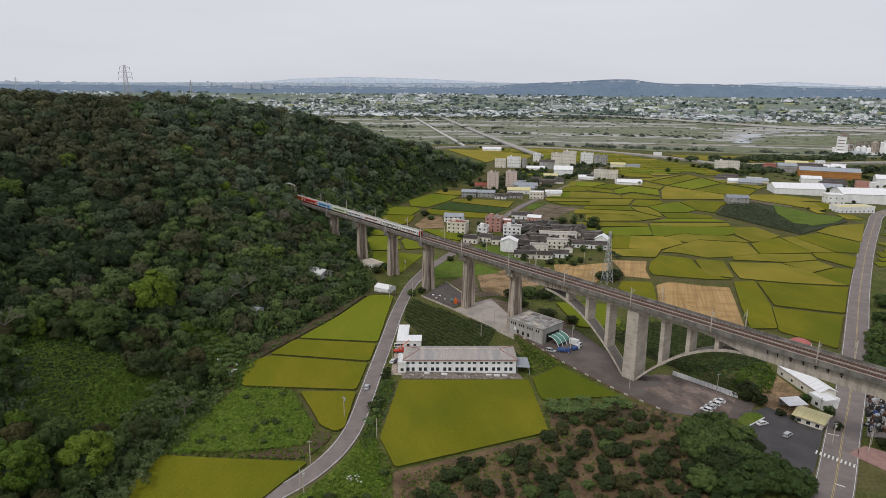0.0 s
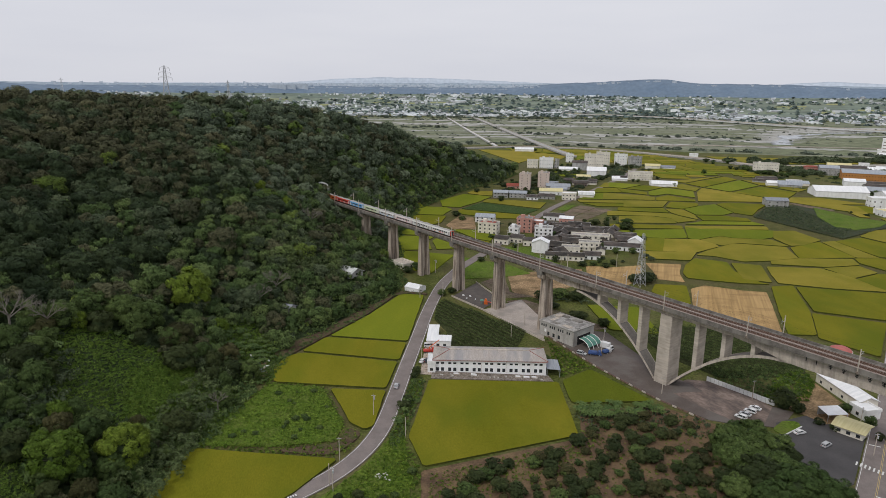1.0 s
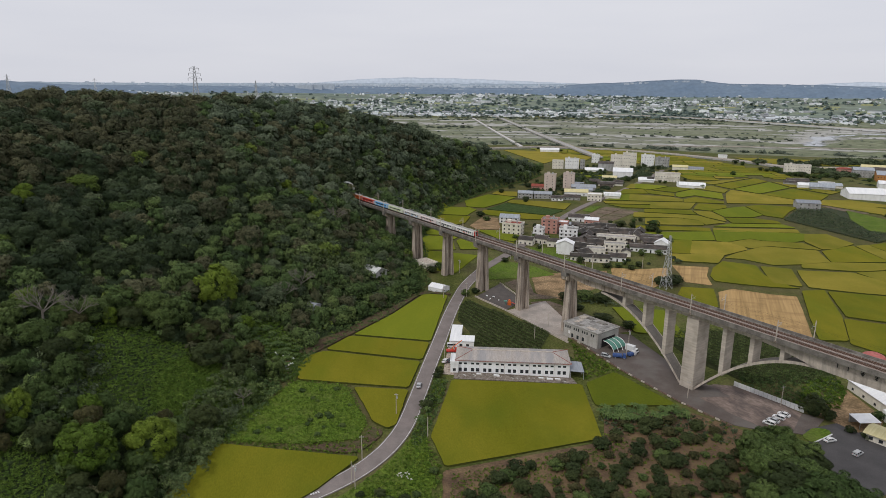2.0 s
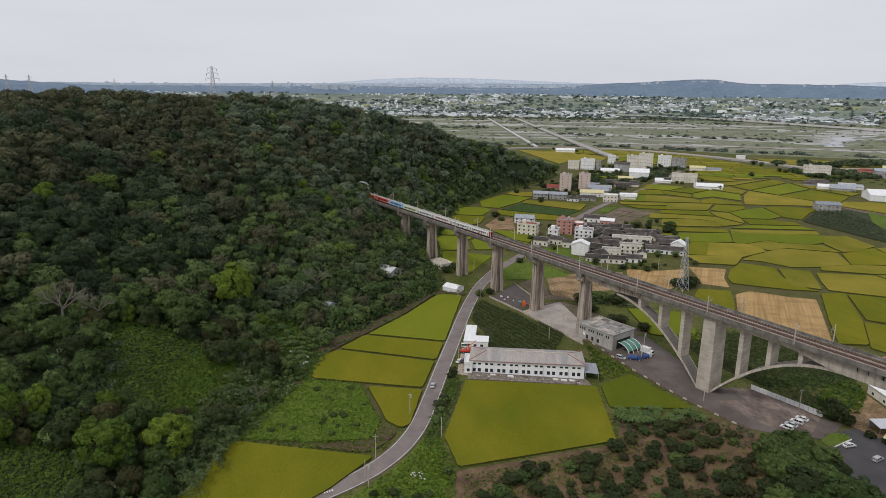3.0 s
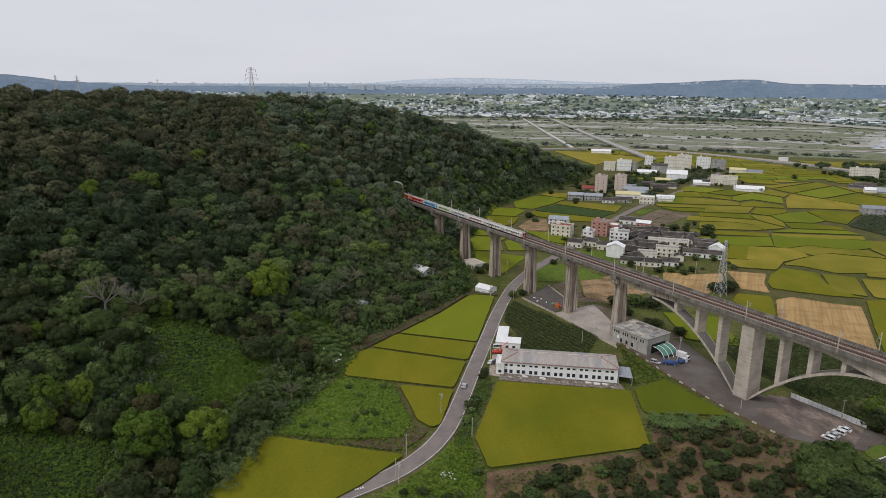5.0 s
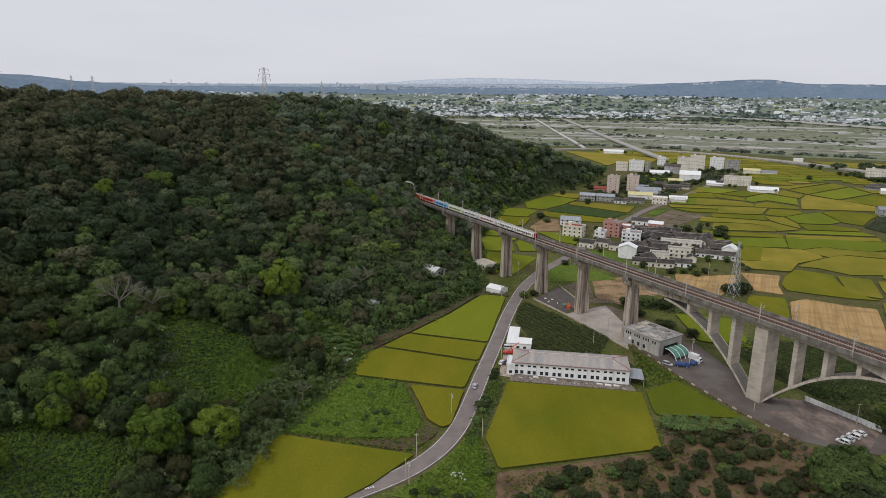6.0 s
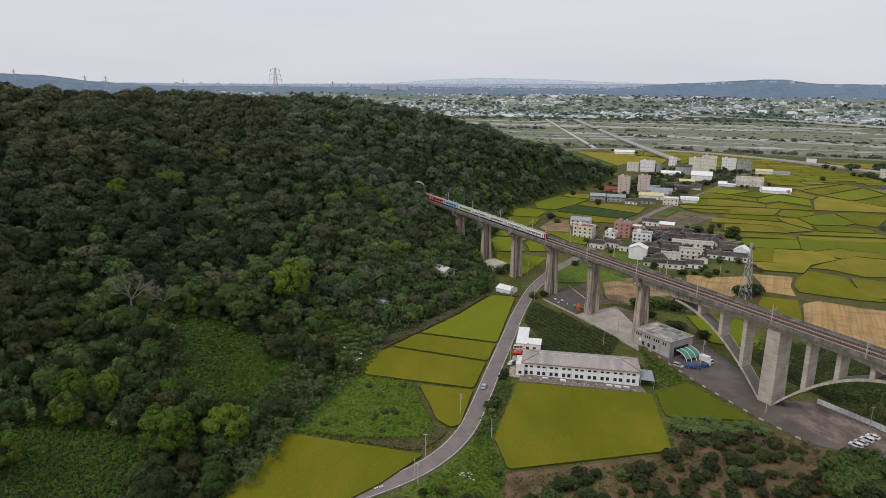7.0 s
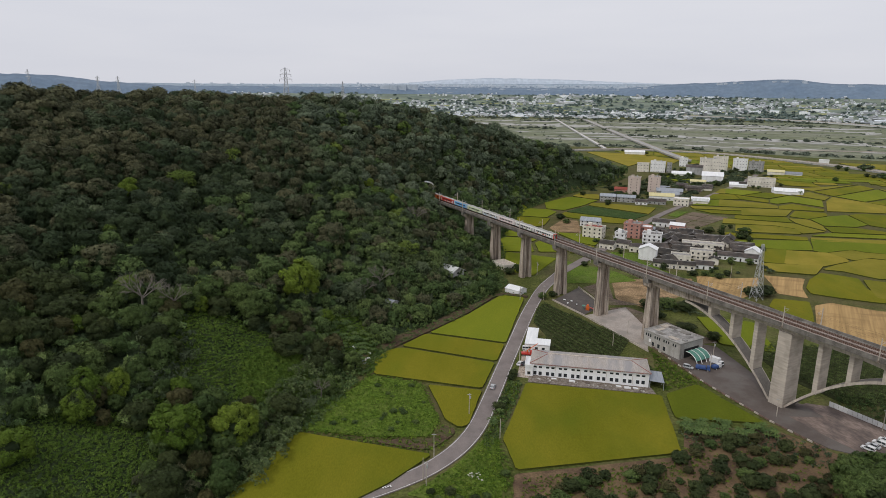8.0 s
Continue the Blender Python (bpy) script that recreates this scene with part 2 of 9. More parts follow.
M["river"] = mat("river_flats", (0.120, 0.142, 0.082), (0.185, 0.196, 0.128), 0.008, bscale=0.06, fine=0.4, stain=((0.26, 0.25, 0.22), 0.006, 0.5, (0.3, 1.6, 1)), spec=0.05)
M["gravel"] = mat("river_gravel", (0.33, 0.325, 0.305), (0.41, 0.40, 0.38), 0.01, bscale=0.1, fine=0.2, stain=((0.24, 0.24, 0.195), 0.012, 0.6, (0.45, 1.6, 1)))
M["water"] = mat("pale_river_water", (0.30, 0.32, 0.33), (0.36, 0.38, 0.39), 0.02, rough=0.25, fine=0.05)
# Distance haze is mixed into this green of the far plain.
M["far_green"] = mat("haze_paled_plain", (0.115, 0.150, 0.120), (0.175, 0.205, 0.150), 0.006, bscale=0.03, fine=0.4, stretch=(0.35, 1.0, 1.0))
M["leaf_weed"] = leaf_mat("weed_leaves", (0.070, 0.126, 0.013), (0.112, 0.170, 0.022), leaf=0.26)
M["leaf_vine"] = leaf_mat("vine_leaves", (0.074, 0.130, 0.018), (0.110, 0.170, 0.027), 0.15, leaf=0.26)
M["vegetables"] = mat("vegetable_leaves", (0.030, 0.056, 0.014), (0.052, 0.080, 0.022), 0.3, bscale=1.2, fine=0.4, bump=0.3, stretch=(1, 0.3, 1, 30), spec=0.05)
# Shade between the bush rows is put into this dark floor colour.
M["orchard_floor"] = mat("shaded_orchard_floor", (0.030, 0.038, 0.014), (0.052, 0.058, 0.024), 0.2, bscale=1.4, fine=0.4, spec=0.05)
M["field_bank"] = mat("weedy_field_bank", (0.062, 0.066, 0.020), (0.108, 0.104, 0.038), 0.12, bscale=1.2, fine=0.4, bump=0.3, stain=((0.10, 0.078, 0.045), 0.05, 0.5), spec=0.05)
M["hamlet_earth"] = mat("trodden_earth", (0.105, 0.088, 0.070), (0.165, 0.142, 0.116), 0.12, bscale=1.0, fine=0.35, stain=((0.062, 0.078, 0.028), 0.14, 0.45), spec=0.05)
# Darker copy of the woodland leaf, to grade near woods against hazed ones.
M["leaf_near_dark"] = leaf_mat("darkened_near_leaves", (0.027, 0.044, 0.019), (0.044, 0.064, 0.028), 0.3, leaf=0.36)
M["leaf_meadow"] = leaf_mat("meadow_weed_leaves", (0.092, 0.162, 0.018), (0.135, 0.205, 0.030), 0.2, leaf=0.26)
# Paler, bluer leaf colour that carries the haze over the far spur.
M["leaf_spur_haze"] = leaf_mat("haze_greyed_leaves", (0.080, 0.108, 0.066), (0.116, 0.146, 0.090), 0.42, leaf=0.50)
M["rib"] = mat("grimy_arch_concrete", (0.115, 0.104, 0.094), (0.175, 0.160, 0.146), 0.2, bscale=1.6, fine=0.15)
M["shop_roof"] = mat("mottled_roof_slab", (0.25, 0.24, 0.23), (0.43, 0.415, 0.395), 0.22, bscale=1.5, fine=0.2, stain=((0.15, 0.14, 0.13), 0.3, 0.7))
M["shop_wall"] = mat("stained_cement_render", (0.34, 0.325, 0.295), (0.46, 0.44, 0.405), 0.3, bscale=2, fine=0.1, stain=((0.22, 0.205, 0.185), 0.5, 0.45, (1, 1, 0.15)))
M["leaf_row"] = leaf_mat("fruit_bush_leaves", (0.070, 0.098, 0.034), (0.105, 0.138, 0.048), 0.2, leaf=0.24)
M["leaf_bamboo"] = leaf_mat("bamboo_leaves", (0.066, 0.094, 0.036), (0.100, 0.132, 0.052), 0.22, leaf=0.34)
M["dark_brick"] = mat("dark_brick", (0.085, 0.070, 0.060), (0.17, 0.14, 0.12), 0.4, fine=0.2, bscale=3)
M["fallow"] = mat("fallow_soil", (0.115, 0.085, 0.064), (0.19, 0.145, 0.110), 0.10, bscale=0.8, fine=0.35, stain=((0.08, 0.095, 0.035), 0.06, 0.4), spec=0.05)
M["bank"] = mat("dark_bank_soil", (0.066, 0.046, 0.032), (0.130, 0.090, 0.060), 0.3, bscale=1.6, fine=0.4, bump=0.2, stain=((0.05, 0.07, 0.02), 0.3, 0.8), spec=0.05)


# ---------------------------------------------------------------- mesh tools
class Shape:
    """Gathers vertices and faces of one mesh, with a material number for each face."""

    def __init__(self):
        self.v, self.f, self.m = [], [], []

    def add(self, verts, faces, mi=0):
        k = len(self.v)
        self.v += [tuple(p) for p in verts]
        self.f += [tuple(i + k for i in q) for q in faces]
        self.m += [mi] * len(faces)
        return self

    def prism(self, low, high, mi=0):
        """Between two rings of as many corners, counter-clockwise from above."""
        n = len(low)
        return self.add(list(low) + list(high), [tuple(range(n))[::-1], tuple(range(n, 2 * n))] + [(i, (i + 1) % n, n + (i + 1) % n, n + i) for i in range(n)], mi)

    def box(self, x0, x1, y0, y1, z0, z1, mi=0, taper=0.0):
        t = taper
        return self.prism([(x0, y0, z0), (x1, y0, z0), (x1, y1, z0), (x0, y1, z0)],
                          [(x0 + t, y0 + t, z1), (x1 - t, y0 + t, z1), (x1 - t, y1 - t, z1), (x0 + t, y1 - t, z1)], mi)

    def tube(self, a, b, ra, rb, n=6, mi=0):
        a, b = Vector(a), Vector(b)
        q = (b - a).to_track_quat("Z", "Y")
        ring = [Vector((math.cos(i * math.tau / n), math.sin(i * math.tau / n), 0)) for i in range(n)]
        return self.prism([a + q @ (p * ra) for p in ring], [b + q @ (p * rb) for p in ring], mi)

    def bar(self, a, b, r, mi=0):
        return self.tube(a, b, r, r, 4, mi)

    def mesh(self, name, mats, smooth=False):
        me = bpy.data.meshes.new(name)
        me.from_pydata(self.v, [], self.f)
        for m in mats if isinstance(mats, (list, tuple)) else [mats]:
            me.materials.append(m)
        me.polygons.foreach_set("material_index", self.m)
        if smooth:
            me.polygons.foreach_set("use_smooth", [True] * len(self.f))
        me.update()
        return me


def part(name, shape, material, parent=None, label="", smooth=False):
    """Links a shape (or a mesh) as one object under a thing or a part."""
    me = shape if isinstance(shape, bpy.types.Mesh) else shape.mesh(name, material, smooth)
    ob = new(name, me)
    if parent:
        ob.parent = parent
    if label:
        tagged(ob, label)
    return ob


def thing(name, m, label, category, group="", kind=""):
    ob = new(name)
    ob.empty_display_size = 1.0
    ob.matrix_world = m
    return tagged(ob, label, category, group, kind)


# ---------------------------------------------------------------- the lie of the land
UX, UY = 0.65145, -0.75869           # the railway's way in plan, towards the near end
RX, RY, RZ = 10.7, 337.6, 33.5       # a point of its near edge
GRADE, DECK_W = -0.0149, 11.4


def rail_coords(x, y):
    return (x - RX) * UX + (y - RY) * UY, (x - RX) * -UY + (y - RY) * UX


def base_z(x, y):
    s = (np.asarray(x, float) - RX) * UX + (np.asarray(y, float) - RY) * UY
    k = np.clip((s + 130) / 260, 0, 1)
    return 4.5 - 7.5 * k * k * (3 - 2 * k)


FOOT = [(-190, -500), (-130, -100), (-104, 60), (-101, 153), (-99, 189), (-93, 203), (-91, 250), (-83, 277), (-62, 317), (-48, 358), (-52, 417),
        (-62, 546), (-54, 626), (-18, 733), (36, 841), (58, 900), (30, 960), (-80, 1010), (-300, 1060), (-900, 1150)]
SPINE = [(58, 900, 2), (15, 835, 22), (-30, 770, 45), (-80, 705, 62), (-135, 640, 82), (-185, 575, 95), (-240, 505, 101), (-310, 430, 104), (-390, 330, 104),
         (-450, 200, 104), (-480, 50, 100), (-500, -500, 95)]
RING = FOOT + [(-1500, 1200), (-1500, -500)]


def seg_dist(x, y, pts):
    best, val = np.full(np.shape(x), 1e9), np.zeros(np.shape(x))
    for a, b in zip(pts, pts[1:]):
        dx, dy = b[0] - a[0], b[1] - a[1]
        k = np.clip(((x - a[0]) * dx + (y - a[1]) * dy) / (dx * dx + dy * dy), 0, 1)
        d = np.hypot(x - a[0] - k * dx, y - a[1] - k * dy)
        near = d < best
        best = np.where(near, d, best)
        if len(a) > 2:
            val = np.where(near, a[2] + k * (b[2] - a[2]), val)
    return best, val


def inside(x, y, poly):
    x, y = np.asarray(x, float), np.asarray(y, float)
    c = np.zeros(np.shape(x), bool)
    for (x0, y0, *_), (x1, y1, *_) in zip(poly, list(poly[1:]) + [poly[0]]):
        if y0 != y1:
            c ^= ((y0 > y) != (y1 > y)) & (x < (x1 - x0) * (y - y0) / (y1 - y0) + x0)
    return c


def waves(x, y):
    """Gullies and shoulders of the hillside."""
    return (np.sin(x * 0.031 + 1.3 * np.sin(y * 0.017)) * 0.5 + np.sin(y * 0.043 + x * 0.021 + 0.7) * 0.35
            + np.sin(x * 0.083 - y * 0.061 + 2.0) * 0.2 + np.sin(x * 0.11 + y * 0.13) * 0.12)


def hill_z(x, y):
    x, y = np.asarray(x, float), np.asarray(y, float)
    df, _ = seg_dist(x, y, FOOT)
    ds, h = seg_dist(x, y, SPINE)
    t = df / (df + ds + 1e-6)
    z = h * np.sin(t * np.pi / 2) ** 1.15 + 26 * t * (1 - t) * waves(x, y)
    return np.where(inside(x, y, RING), np.maximum(z, 0), 0)


def land_z(x, y):
    z = base_z(x, y) + hill_z(x, y)
    s, v = rail_coords(np.asarray(x, float), np.asarray(y, float))
    deck = RZ + GRADE * s - 3.4
    cut = (s > -213) & (s < 0) & (v > -4) & (v < 16)
    return np.where(cut & (z > deck), deck, z)


def gz(x, y):
    return float(land_z(x, y))


def spaced(parts):
    out = []
    for a, b, step in parts:
        out += list(np.arange(a, b - step * 0.5, step))
    return np.array(out + [parts[-1][1]])


gx = spaced([(-4500, -1000, 500), (-1000, -460, 60), (-460, 320, 6), (320, 800, 40), (800, 4500, 400)])
gy = spaced([(-600, 0, 60), (0, 960, 6), (960, 1400, 40), (1400, 4990, 350)])
X, Y = np.meshgrid(gx, gy)
Z = land_z(X, Y)
nx, ny = len(gx), len(gy)
ids = np.arange(nx * ny).reshape(ny, nx)
quads = np.stack([ids[:-1, :-1], ids[:-1, 1:], ids[1:, 1:], ids[1:, :-1]], -1).reshape(-1, 4)
me = bpy.data.meshes.new("ground")
me.from_pydata(np.stack([X, Y, Z], -1).reshape(-1, 3).tolist(), [], quads.tolist())
me.materials.append(M["ground"])
me.materials.append(M["hill"])
cx, cy = X[:-1, :-1].reshape(-1) + 3, Y[:-1, :-1].reshape(-1) + 3
me.materials.append(M["field_bank"])
FIELDS = ([(106, 372), (100, 440), (122, 470), (122, 545), (146, 565), (146, 640), (112, 668), (125, 705), (215, 880), (282, 1040), (395, 1040), (390, 1000), (372, 790), (372, 724), (400, 645), (402, 597), (300, 445), (197, 284), (180, 310), (164, 320), (128, 358)],
          [(-62, 455), (-59, 640), (-38, 680), (-10, 742), (24, 744), (78, 669), (50, 590), (22, 512), (-5, 458)], [(-98, 150), (-98, 200), (-88, 270), (-50, 355), (-30, 355), (-38, 200), (-60, 150)])
banked = inside(cx, cy, FIELDS[0]) | inside(cx, cy, FIELDS[1]) | inside(cx, cy, FIELDS[2])
me.polygons.foreach_set("material_index", np.where(inside(cx, cy, RING), 1, np.where(banked, 2, 0)).astype(int))
me.polygons.foreach_set("use_smooth", [True] * len(quads))
ground = tagged(new("ground", me), "rough green and brown valley ground with a wooded hill", "ground", kind="structure")


# ---------------------------------------------------------------- fields
def inset(poly, d):
    """Moves the sides of a polygon inwards by d."""
    p = [Vector(q[:2]) for q in poly]
    if sum(a.x * b.y - b.x * a.y for a, b in zip(p, p[1:] + p[:1])) < 0:
        p = p[::-1]
    out = []
    for i, q in enumerate(p):
        e, f = (q - p[i - 1]).normalized(), (p[(i + 1) % len(p)] - q).normalized()
        n = Vector((-e.y - f.y, e.x + f.x))
        n = n.normalized() / max(0.5, math.sqrt(max(0.0, (1 + e.dot(f)) / 2))) if n.length > 1e-3 else Vector((0, 0))
        out.append(q + n * d)
    return out


def soften(poly, r=2.0):
    """Cuts the corners, so that a plot has a worn outline."""
    out, n = [], len(poly)
    for i, p in enumerate(poly):
        p, a, b = Vector(p), Vector(poly[i - 1]), Vector(poly[(i + 1) % n])
        for q in (a, b):
            k = min(r, (q - p).length * 0.3)
            out.append(p + (q - p).normalized() * k)
    return out


def plot(name, poly, material, high, label, category, side=None, rough=0.35, edge=1.0):
    """A plot of crop or ground that lies on the land: uneven top, upright sides."""
    poly = soften(inset(poly, edge), 1.1)
    pts = []
    for a, b in zip(poly, poly[1:] + poly[:1]):
        n = max(1, int((b - a).length / 4))
        pts += [a + (b - a) * (i / n) for i in range(n)]
    area = sum(a.x * b.y - b.x * a.y for a, b in zip(pts, pts[1:] + pts[:1]))
    if area < 0:
        pts = pts[::-1]
    bm = bmesh.new()
    jit = [noise.noise((p.x * 0.31, p.y * 0.31, 3.1)) * rough for p in pts]
    top = [bm.verts.new((p.x + j, p.y + j * 0.7, gz(p.x, p.y) + high)) for p, j in zip(pts, jit)]
    low = [bm.verts.new((v.co.x, v.co.y, v.co.z - high - 0.8)) for v in top]
    f = bm.faces.new(top)
    for i in range(len(top)):
        q = bm.faces.new((low[i], low[(i + 1) % len(top)], top[(i + 1) % len(top)], top[i]))
        q.material_index = 1
    bmesh.ops.triangulate(bm, faces=[f])
    me = bpy.data.meshes.new(name)
    bm.to_mesh(me)
    bm.free()
    me.materials.append(material)
    me.materials.append(side or material)
    return tagged(new(name, me), label, category, kind="structure")


RICE_LABEL = "ripening yellow-green rice paddy with dark banks"


PADDIES = itertools.count()


def paddy(poly, kind="rice", edge=0.35):
    return plot("rice_field", poly, M[kind], 0.70 + 0.025 * (next(PADDIES) % 7), RICE_LABEL, "rice field", M["rice_side"], edge=edge)


paddy([(-17.9, 250.8), (38.2, 254.2), (40.5, 211.5), (-15.4, 187.4), (-22.2, 205.9)])
paddy([(39.3, 255.5), (53.9, 268.5), (75, 240), (40.7, 235.6)], "rice_young")
paddy([(-27.6, 355), (-41.9, 355.1), (-54.7, 321.2), (-69.8, 290.2), (-30.5, 288.6)], "rice_green")
paddy([(-71, 288.8), (-30.9, 287.3), (-32.3, 267.5), (-79, 271.5)])
paddy([(-78.1, 270.2), (-32.8, 266), (-34.6, 240.5), (-82.5, 240.8), (-86.2, 253.6), (-84.2, 265)])
paddy([(-57.7, 238.1), (-34.6, 238.9), (-35, 226.3), (-35.3, 211.9), (-38.4, 208.6), (-44.6, 212.9), (-51.7, 226.9)], edge=0.1)
paddy([(-95, 191.5), (-43.8, 190), (-54.2, 170), (-62, 159.5), (-72, 150), (-92, 138), (-104, 128), (-100, 153), (-98, 166)])
plot("rough_meadow", [(-84, 241.2), (-60.4, 240), (-58.3, 236.1), (-52.1, 224.2), (-45.7, 211.7), (-47.2, 200.2), (-66.9, 194.8), (-96, 192.8), (-93, 208.6)], M["grass"], 0.35, "uneven bright green meadow of tall weeds", "meadow")
plot("soil_bank", [(-42, 359), (-26, 358), (-26, 355.5), (-43, 355.5), (-55, 322), (-70.5, 290), (-80, 272), (-83, 265), (-90, 264), (-86, 278), (-75, 294), (-60, 326)], M["bank"], 0.9, "dark brown earth bank beside the paddies", "bank", edge=0.2)
plot("soil_strip", [(-66.7, 194.4), (-47.5, 200.2), (-45.5, 210.9), (-38.6, 207.9), (-38.6, 203.4), (-43.7, 193.8), (-47, 191), (-65.2, 191.4)], M["bank"], 0.55, "strip of bare brown soil by the road bend", "soil")
# beyond the railway
paddy([(187.2, 558), (263.3, 560), (251.3, 536.2), (239.9, 528.9), (215.9, 529.5), (208.9, 534.3), (195.6, 526.8), (183.9, 517.7), (178.3, 520.7)], "rice_green", edge=-1.1)
paddy([(120.5, 535.4), (181.9, 550.9), (175.9, 522.3), (159.5, 518.3), (116.6, 517)], "rice_green", edge=-1.1)
paddy([(129.8, 512.8), (156, 516), (144, 476.7), (132.2, 476.9), (132.8, 502.2)], edge=-1.1)
paddy([(157.4, 514.3), (184.8, 516), (192.5, 504.5), (192.8, 497.6), (169.9, 478.3), (145.8, 476.9)], "rice_gold", edge=-1.1)
paddy([(187.2, 516.3), (207.5, 530.3), (215.4, 525.6), (246.8, 526.1), (252.2, 508.7), (236.6, 510.2), (211.7, 512.3), (198.4, 501.8), (193.1, 506.3)], "rice_gold", edge=-1.1)
paddy([(263.4, 557.9), (282.4, 562.7), (289.7, 533.6), (266.5, 514), (255.6, 510.9), (252.6, 532.6)], "rice_gold", edge=-1.1)
paddy([(128.7, 471.7), (168.5, 476.6), (157.4, 455.5), (126.6, 454.8)], "rice_gold", edge=-1.1)
paddy([(169.1, 470.4), (180.3, 482.8), (210.2, 508.6), (248.1, 504.7), (246.3, 495.9), (242.9, 474.4), (218.7, 464.1), (197.3, 458.7), (180.2, 470.2)], "rice_gold", edge=-1.1)
paddy([(253.1, 503.6), (285.6, 525.6), (288.9, 482.4), (245.7, 474.7)], edge=-1.1)
paddy([(289.2, 526), (300.1, 531.1), (307.7, 484.1), (291.2, 482.6)], "rice_gold", edge=-1.1)
paddy([(302.7, 531.5), (331.4, 546.7), (349, 517.7), (325.8, 483.9), (311.1, 486.1)], edge=-1.1)
paddy([(335.1, 553.3), (360.7, 577.8), (400.3, 591.9), (352.5, 521.8)], "rice_gold", edge=-1.1)
paddy([(316.9, 471.8), (296.3, 441.6), (285.4, 466.2), (288.3, 477.5), (308.9, 480.9)], edge=-1.1)
paddy([(219.1, 461.2), (243.6, 471.4), (283.7, 475.5), (280.4, 461.2), (253.5, 452.9), (216.8, 455)], "rice_gold", edge=-1.1)
paddy([(142.8, 422.3), (150.5, 441.7), (163.1, 460.4), (183.6, 454), (181.3, 437), (178.8, 413.4), (194, 406.3), (176.1, 405.9), (156.8, 408.9), (142.7, 412.3)], edge=-0.2)
paddy([(186.6, 452.9), (205.9, 449.3), (201.9, 432.4), (196.5, 410.1), (180.5, 414.8), (183.4, 437.2)], "rice_gold", edge=-0.2)
paddy([(209, 446.8), (246.6, 447.7), (257.7, 430.5), (265.3, 397.5), (230.6, 401.8), (200.3, 409.2), (203.5, 425.9)], "rice_gold", edge=-0.2)
paddy([(250.7, 448.3), (278.6, 456.5), (281.9, 442.1), (258.9, 428.1)], "rice_gold", edge=-1.1)
paddy([(259, 424.1), (283.1, 439.4), (291.7, 435.6), (266.4, 397.9), (263.3, 402.7)], edge=-0.4)
paddy([(192.3, 400.5), (207, 404.1), (194.5, 357.7), (179.1, 319.4), (165.3, 319), (175.9, 352.9)], edge=-0.4)
paddy([(208.6, 401.8), (262.6, 392.9), (230.3, 344.3), (197.1, 356.8)], edge=-0.4)
paddy([(194.1, 352.8), (226.7, 339.6), (195.5, 293), (178.8, 315.3)], edge=-0.4)
paddy([(117.1, 395.5), (136.1, 395.1), (132.6, 378.4), (128.3, 360.8), (119, 365.9), (110.6, 380.5)], edge=-0.2)
paddy([(66, 352), (96, 352), (98, 312), (72, 316)], "rice_green")
# the crooked plots beyond the pylon
paddy([(137.8, 598.5), (169.8, 601.4), (186.3, 592.8), (183.8, 575.6), (131.7, 569.7)], "rice_gold", edge=-0.5)
paddy([(132.5, 625.1), (190.7, 616.9), (195.9, 606.7), (207, 590.4), (186.2, 578.2), (185.9, 595.3), (170.5, 604.1), (127.7, 602.7)], "rice_gold", edge=-0.5)
paddy([(146.5, 644.3), (191.3, 644.9), (190.6, 622.5), (143.1, 628.2)], "rice", edge=-0.5)
paddy([(161.8, 688.1), (208.6, 688.7), (192.6, 651.4), (153.6, 649.3)], "rice_gold", edge=-0.5)
paddy([(211.3, 685.1), (236.5, 679.5), (233.2, 665.9), (210.5, 644.9), (197.2, 653.3)], "rice", edge=-0.5)
paddy([(193.4, 642), (209.1, 640.3), (212.9, 616.6), (209.8, 595.6), (198.3, 610.9), (193.5, 622.8)], "rice_gold", edge=-0.5)
paddy([(212.4, 643.6), (234.6, 662.8), (253, 674.3), (256, 632.9), (242.1, 620.3), (215.2, 616.9)], "rice_green", edge=-0.5)
paddy([(256.2, 676.3), (272.8, 686.3), (309.6, 681.3), (289.6, 654.5), (270.8, 622.9), (257.8, 631.8)], "rice", edge=-0.5)
paddy([(213.9, 611.4), (240.1, 614.8), (259.4, 607.3), (259.2, 597.5), (213.7, 591.2)], "rice", edge=-0.5)
paddy([(209.8, 585.9), (258.9, 592.7), (265.1, 582.1), (191.5, 572)], "rice_green", edge=-0.5)
paddy([(122.2, 562.4), (185, 564.4), (182.6, 553.2), (119, 547.4)], "rice", edge=-0.5)
paddy([(188.8, 564.8), (263.7, 575.2), (260.9, 563.9), (186.2, 553.7)], "rice_gold", edge=-0.5)
paddy([(150.9, 740.3), (193.1, 724.9), (201.1, 711.2), (196.9, 695.6), (141.4, 695.7)], "rice_gold", edge=-0.5)
paddy([(203.1, 711.3), (220.1, 728.1), (241.9, 701.4), (238.2, 690.1), (198.3, 693.8)], "rice", edge=-0.5)
paddy([(175, 779.6), (182.5, 769.7), (202.6, 751.5), (197.4, 731.3), (173.7, 748.9)], "rice", edge=-0.5)
paddy([(206.3, 755.2), (233.4, 786.3), (258.5, 759.9), (246.5, 717), (222.5, 740.5), (204.5, 725.5), (200, 731.4)], "rice_green", edge=-0.5)
paddy([(174.7, 829), (210.4, 809.7), (182.6, 779.1), (166, 788.2)], "rice_green", edge=-0.5)
paddy([(212.1, 804.8), (234.8, 793.6), (206, 761.9), (184.8, 776.9)], "rice", edge=-0.5)
paddy([(239.1, 798.7), (265.8, 822.7), (275.6, 788.3), (262.8, 764.5)], "rice_gold", edge=-0.5)
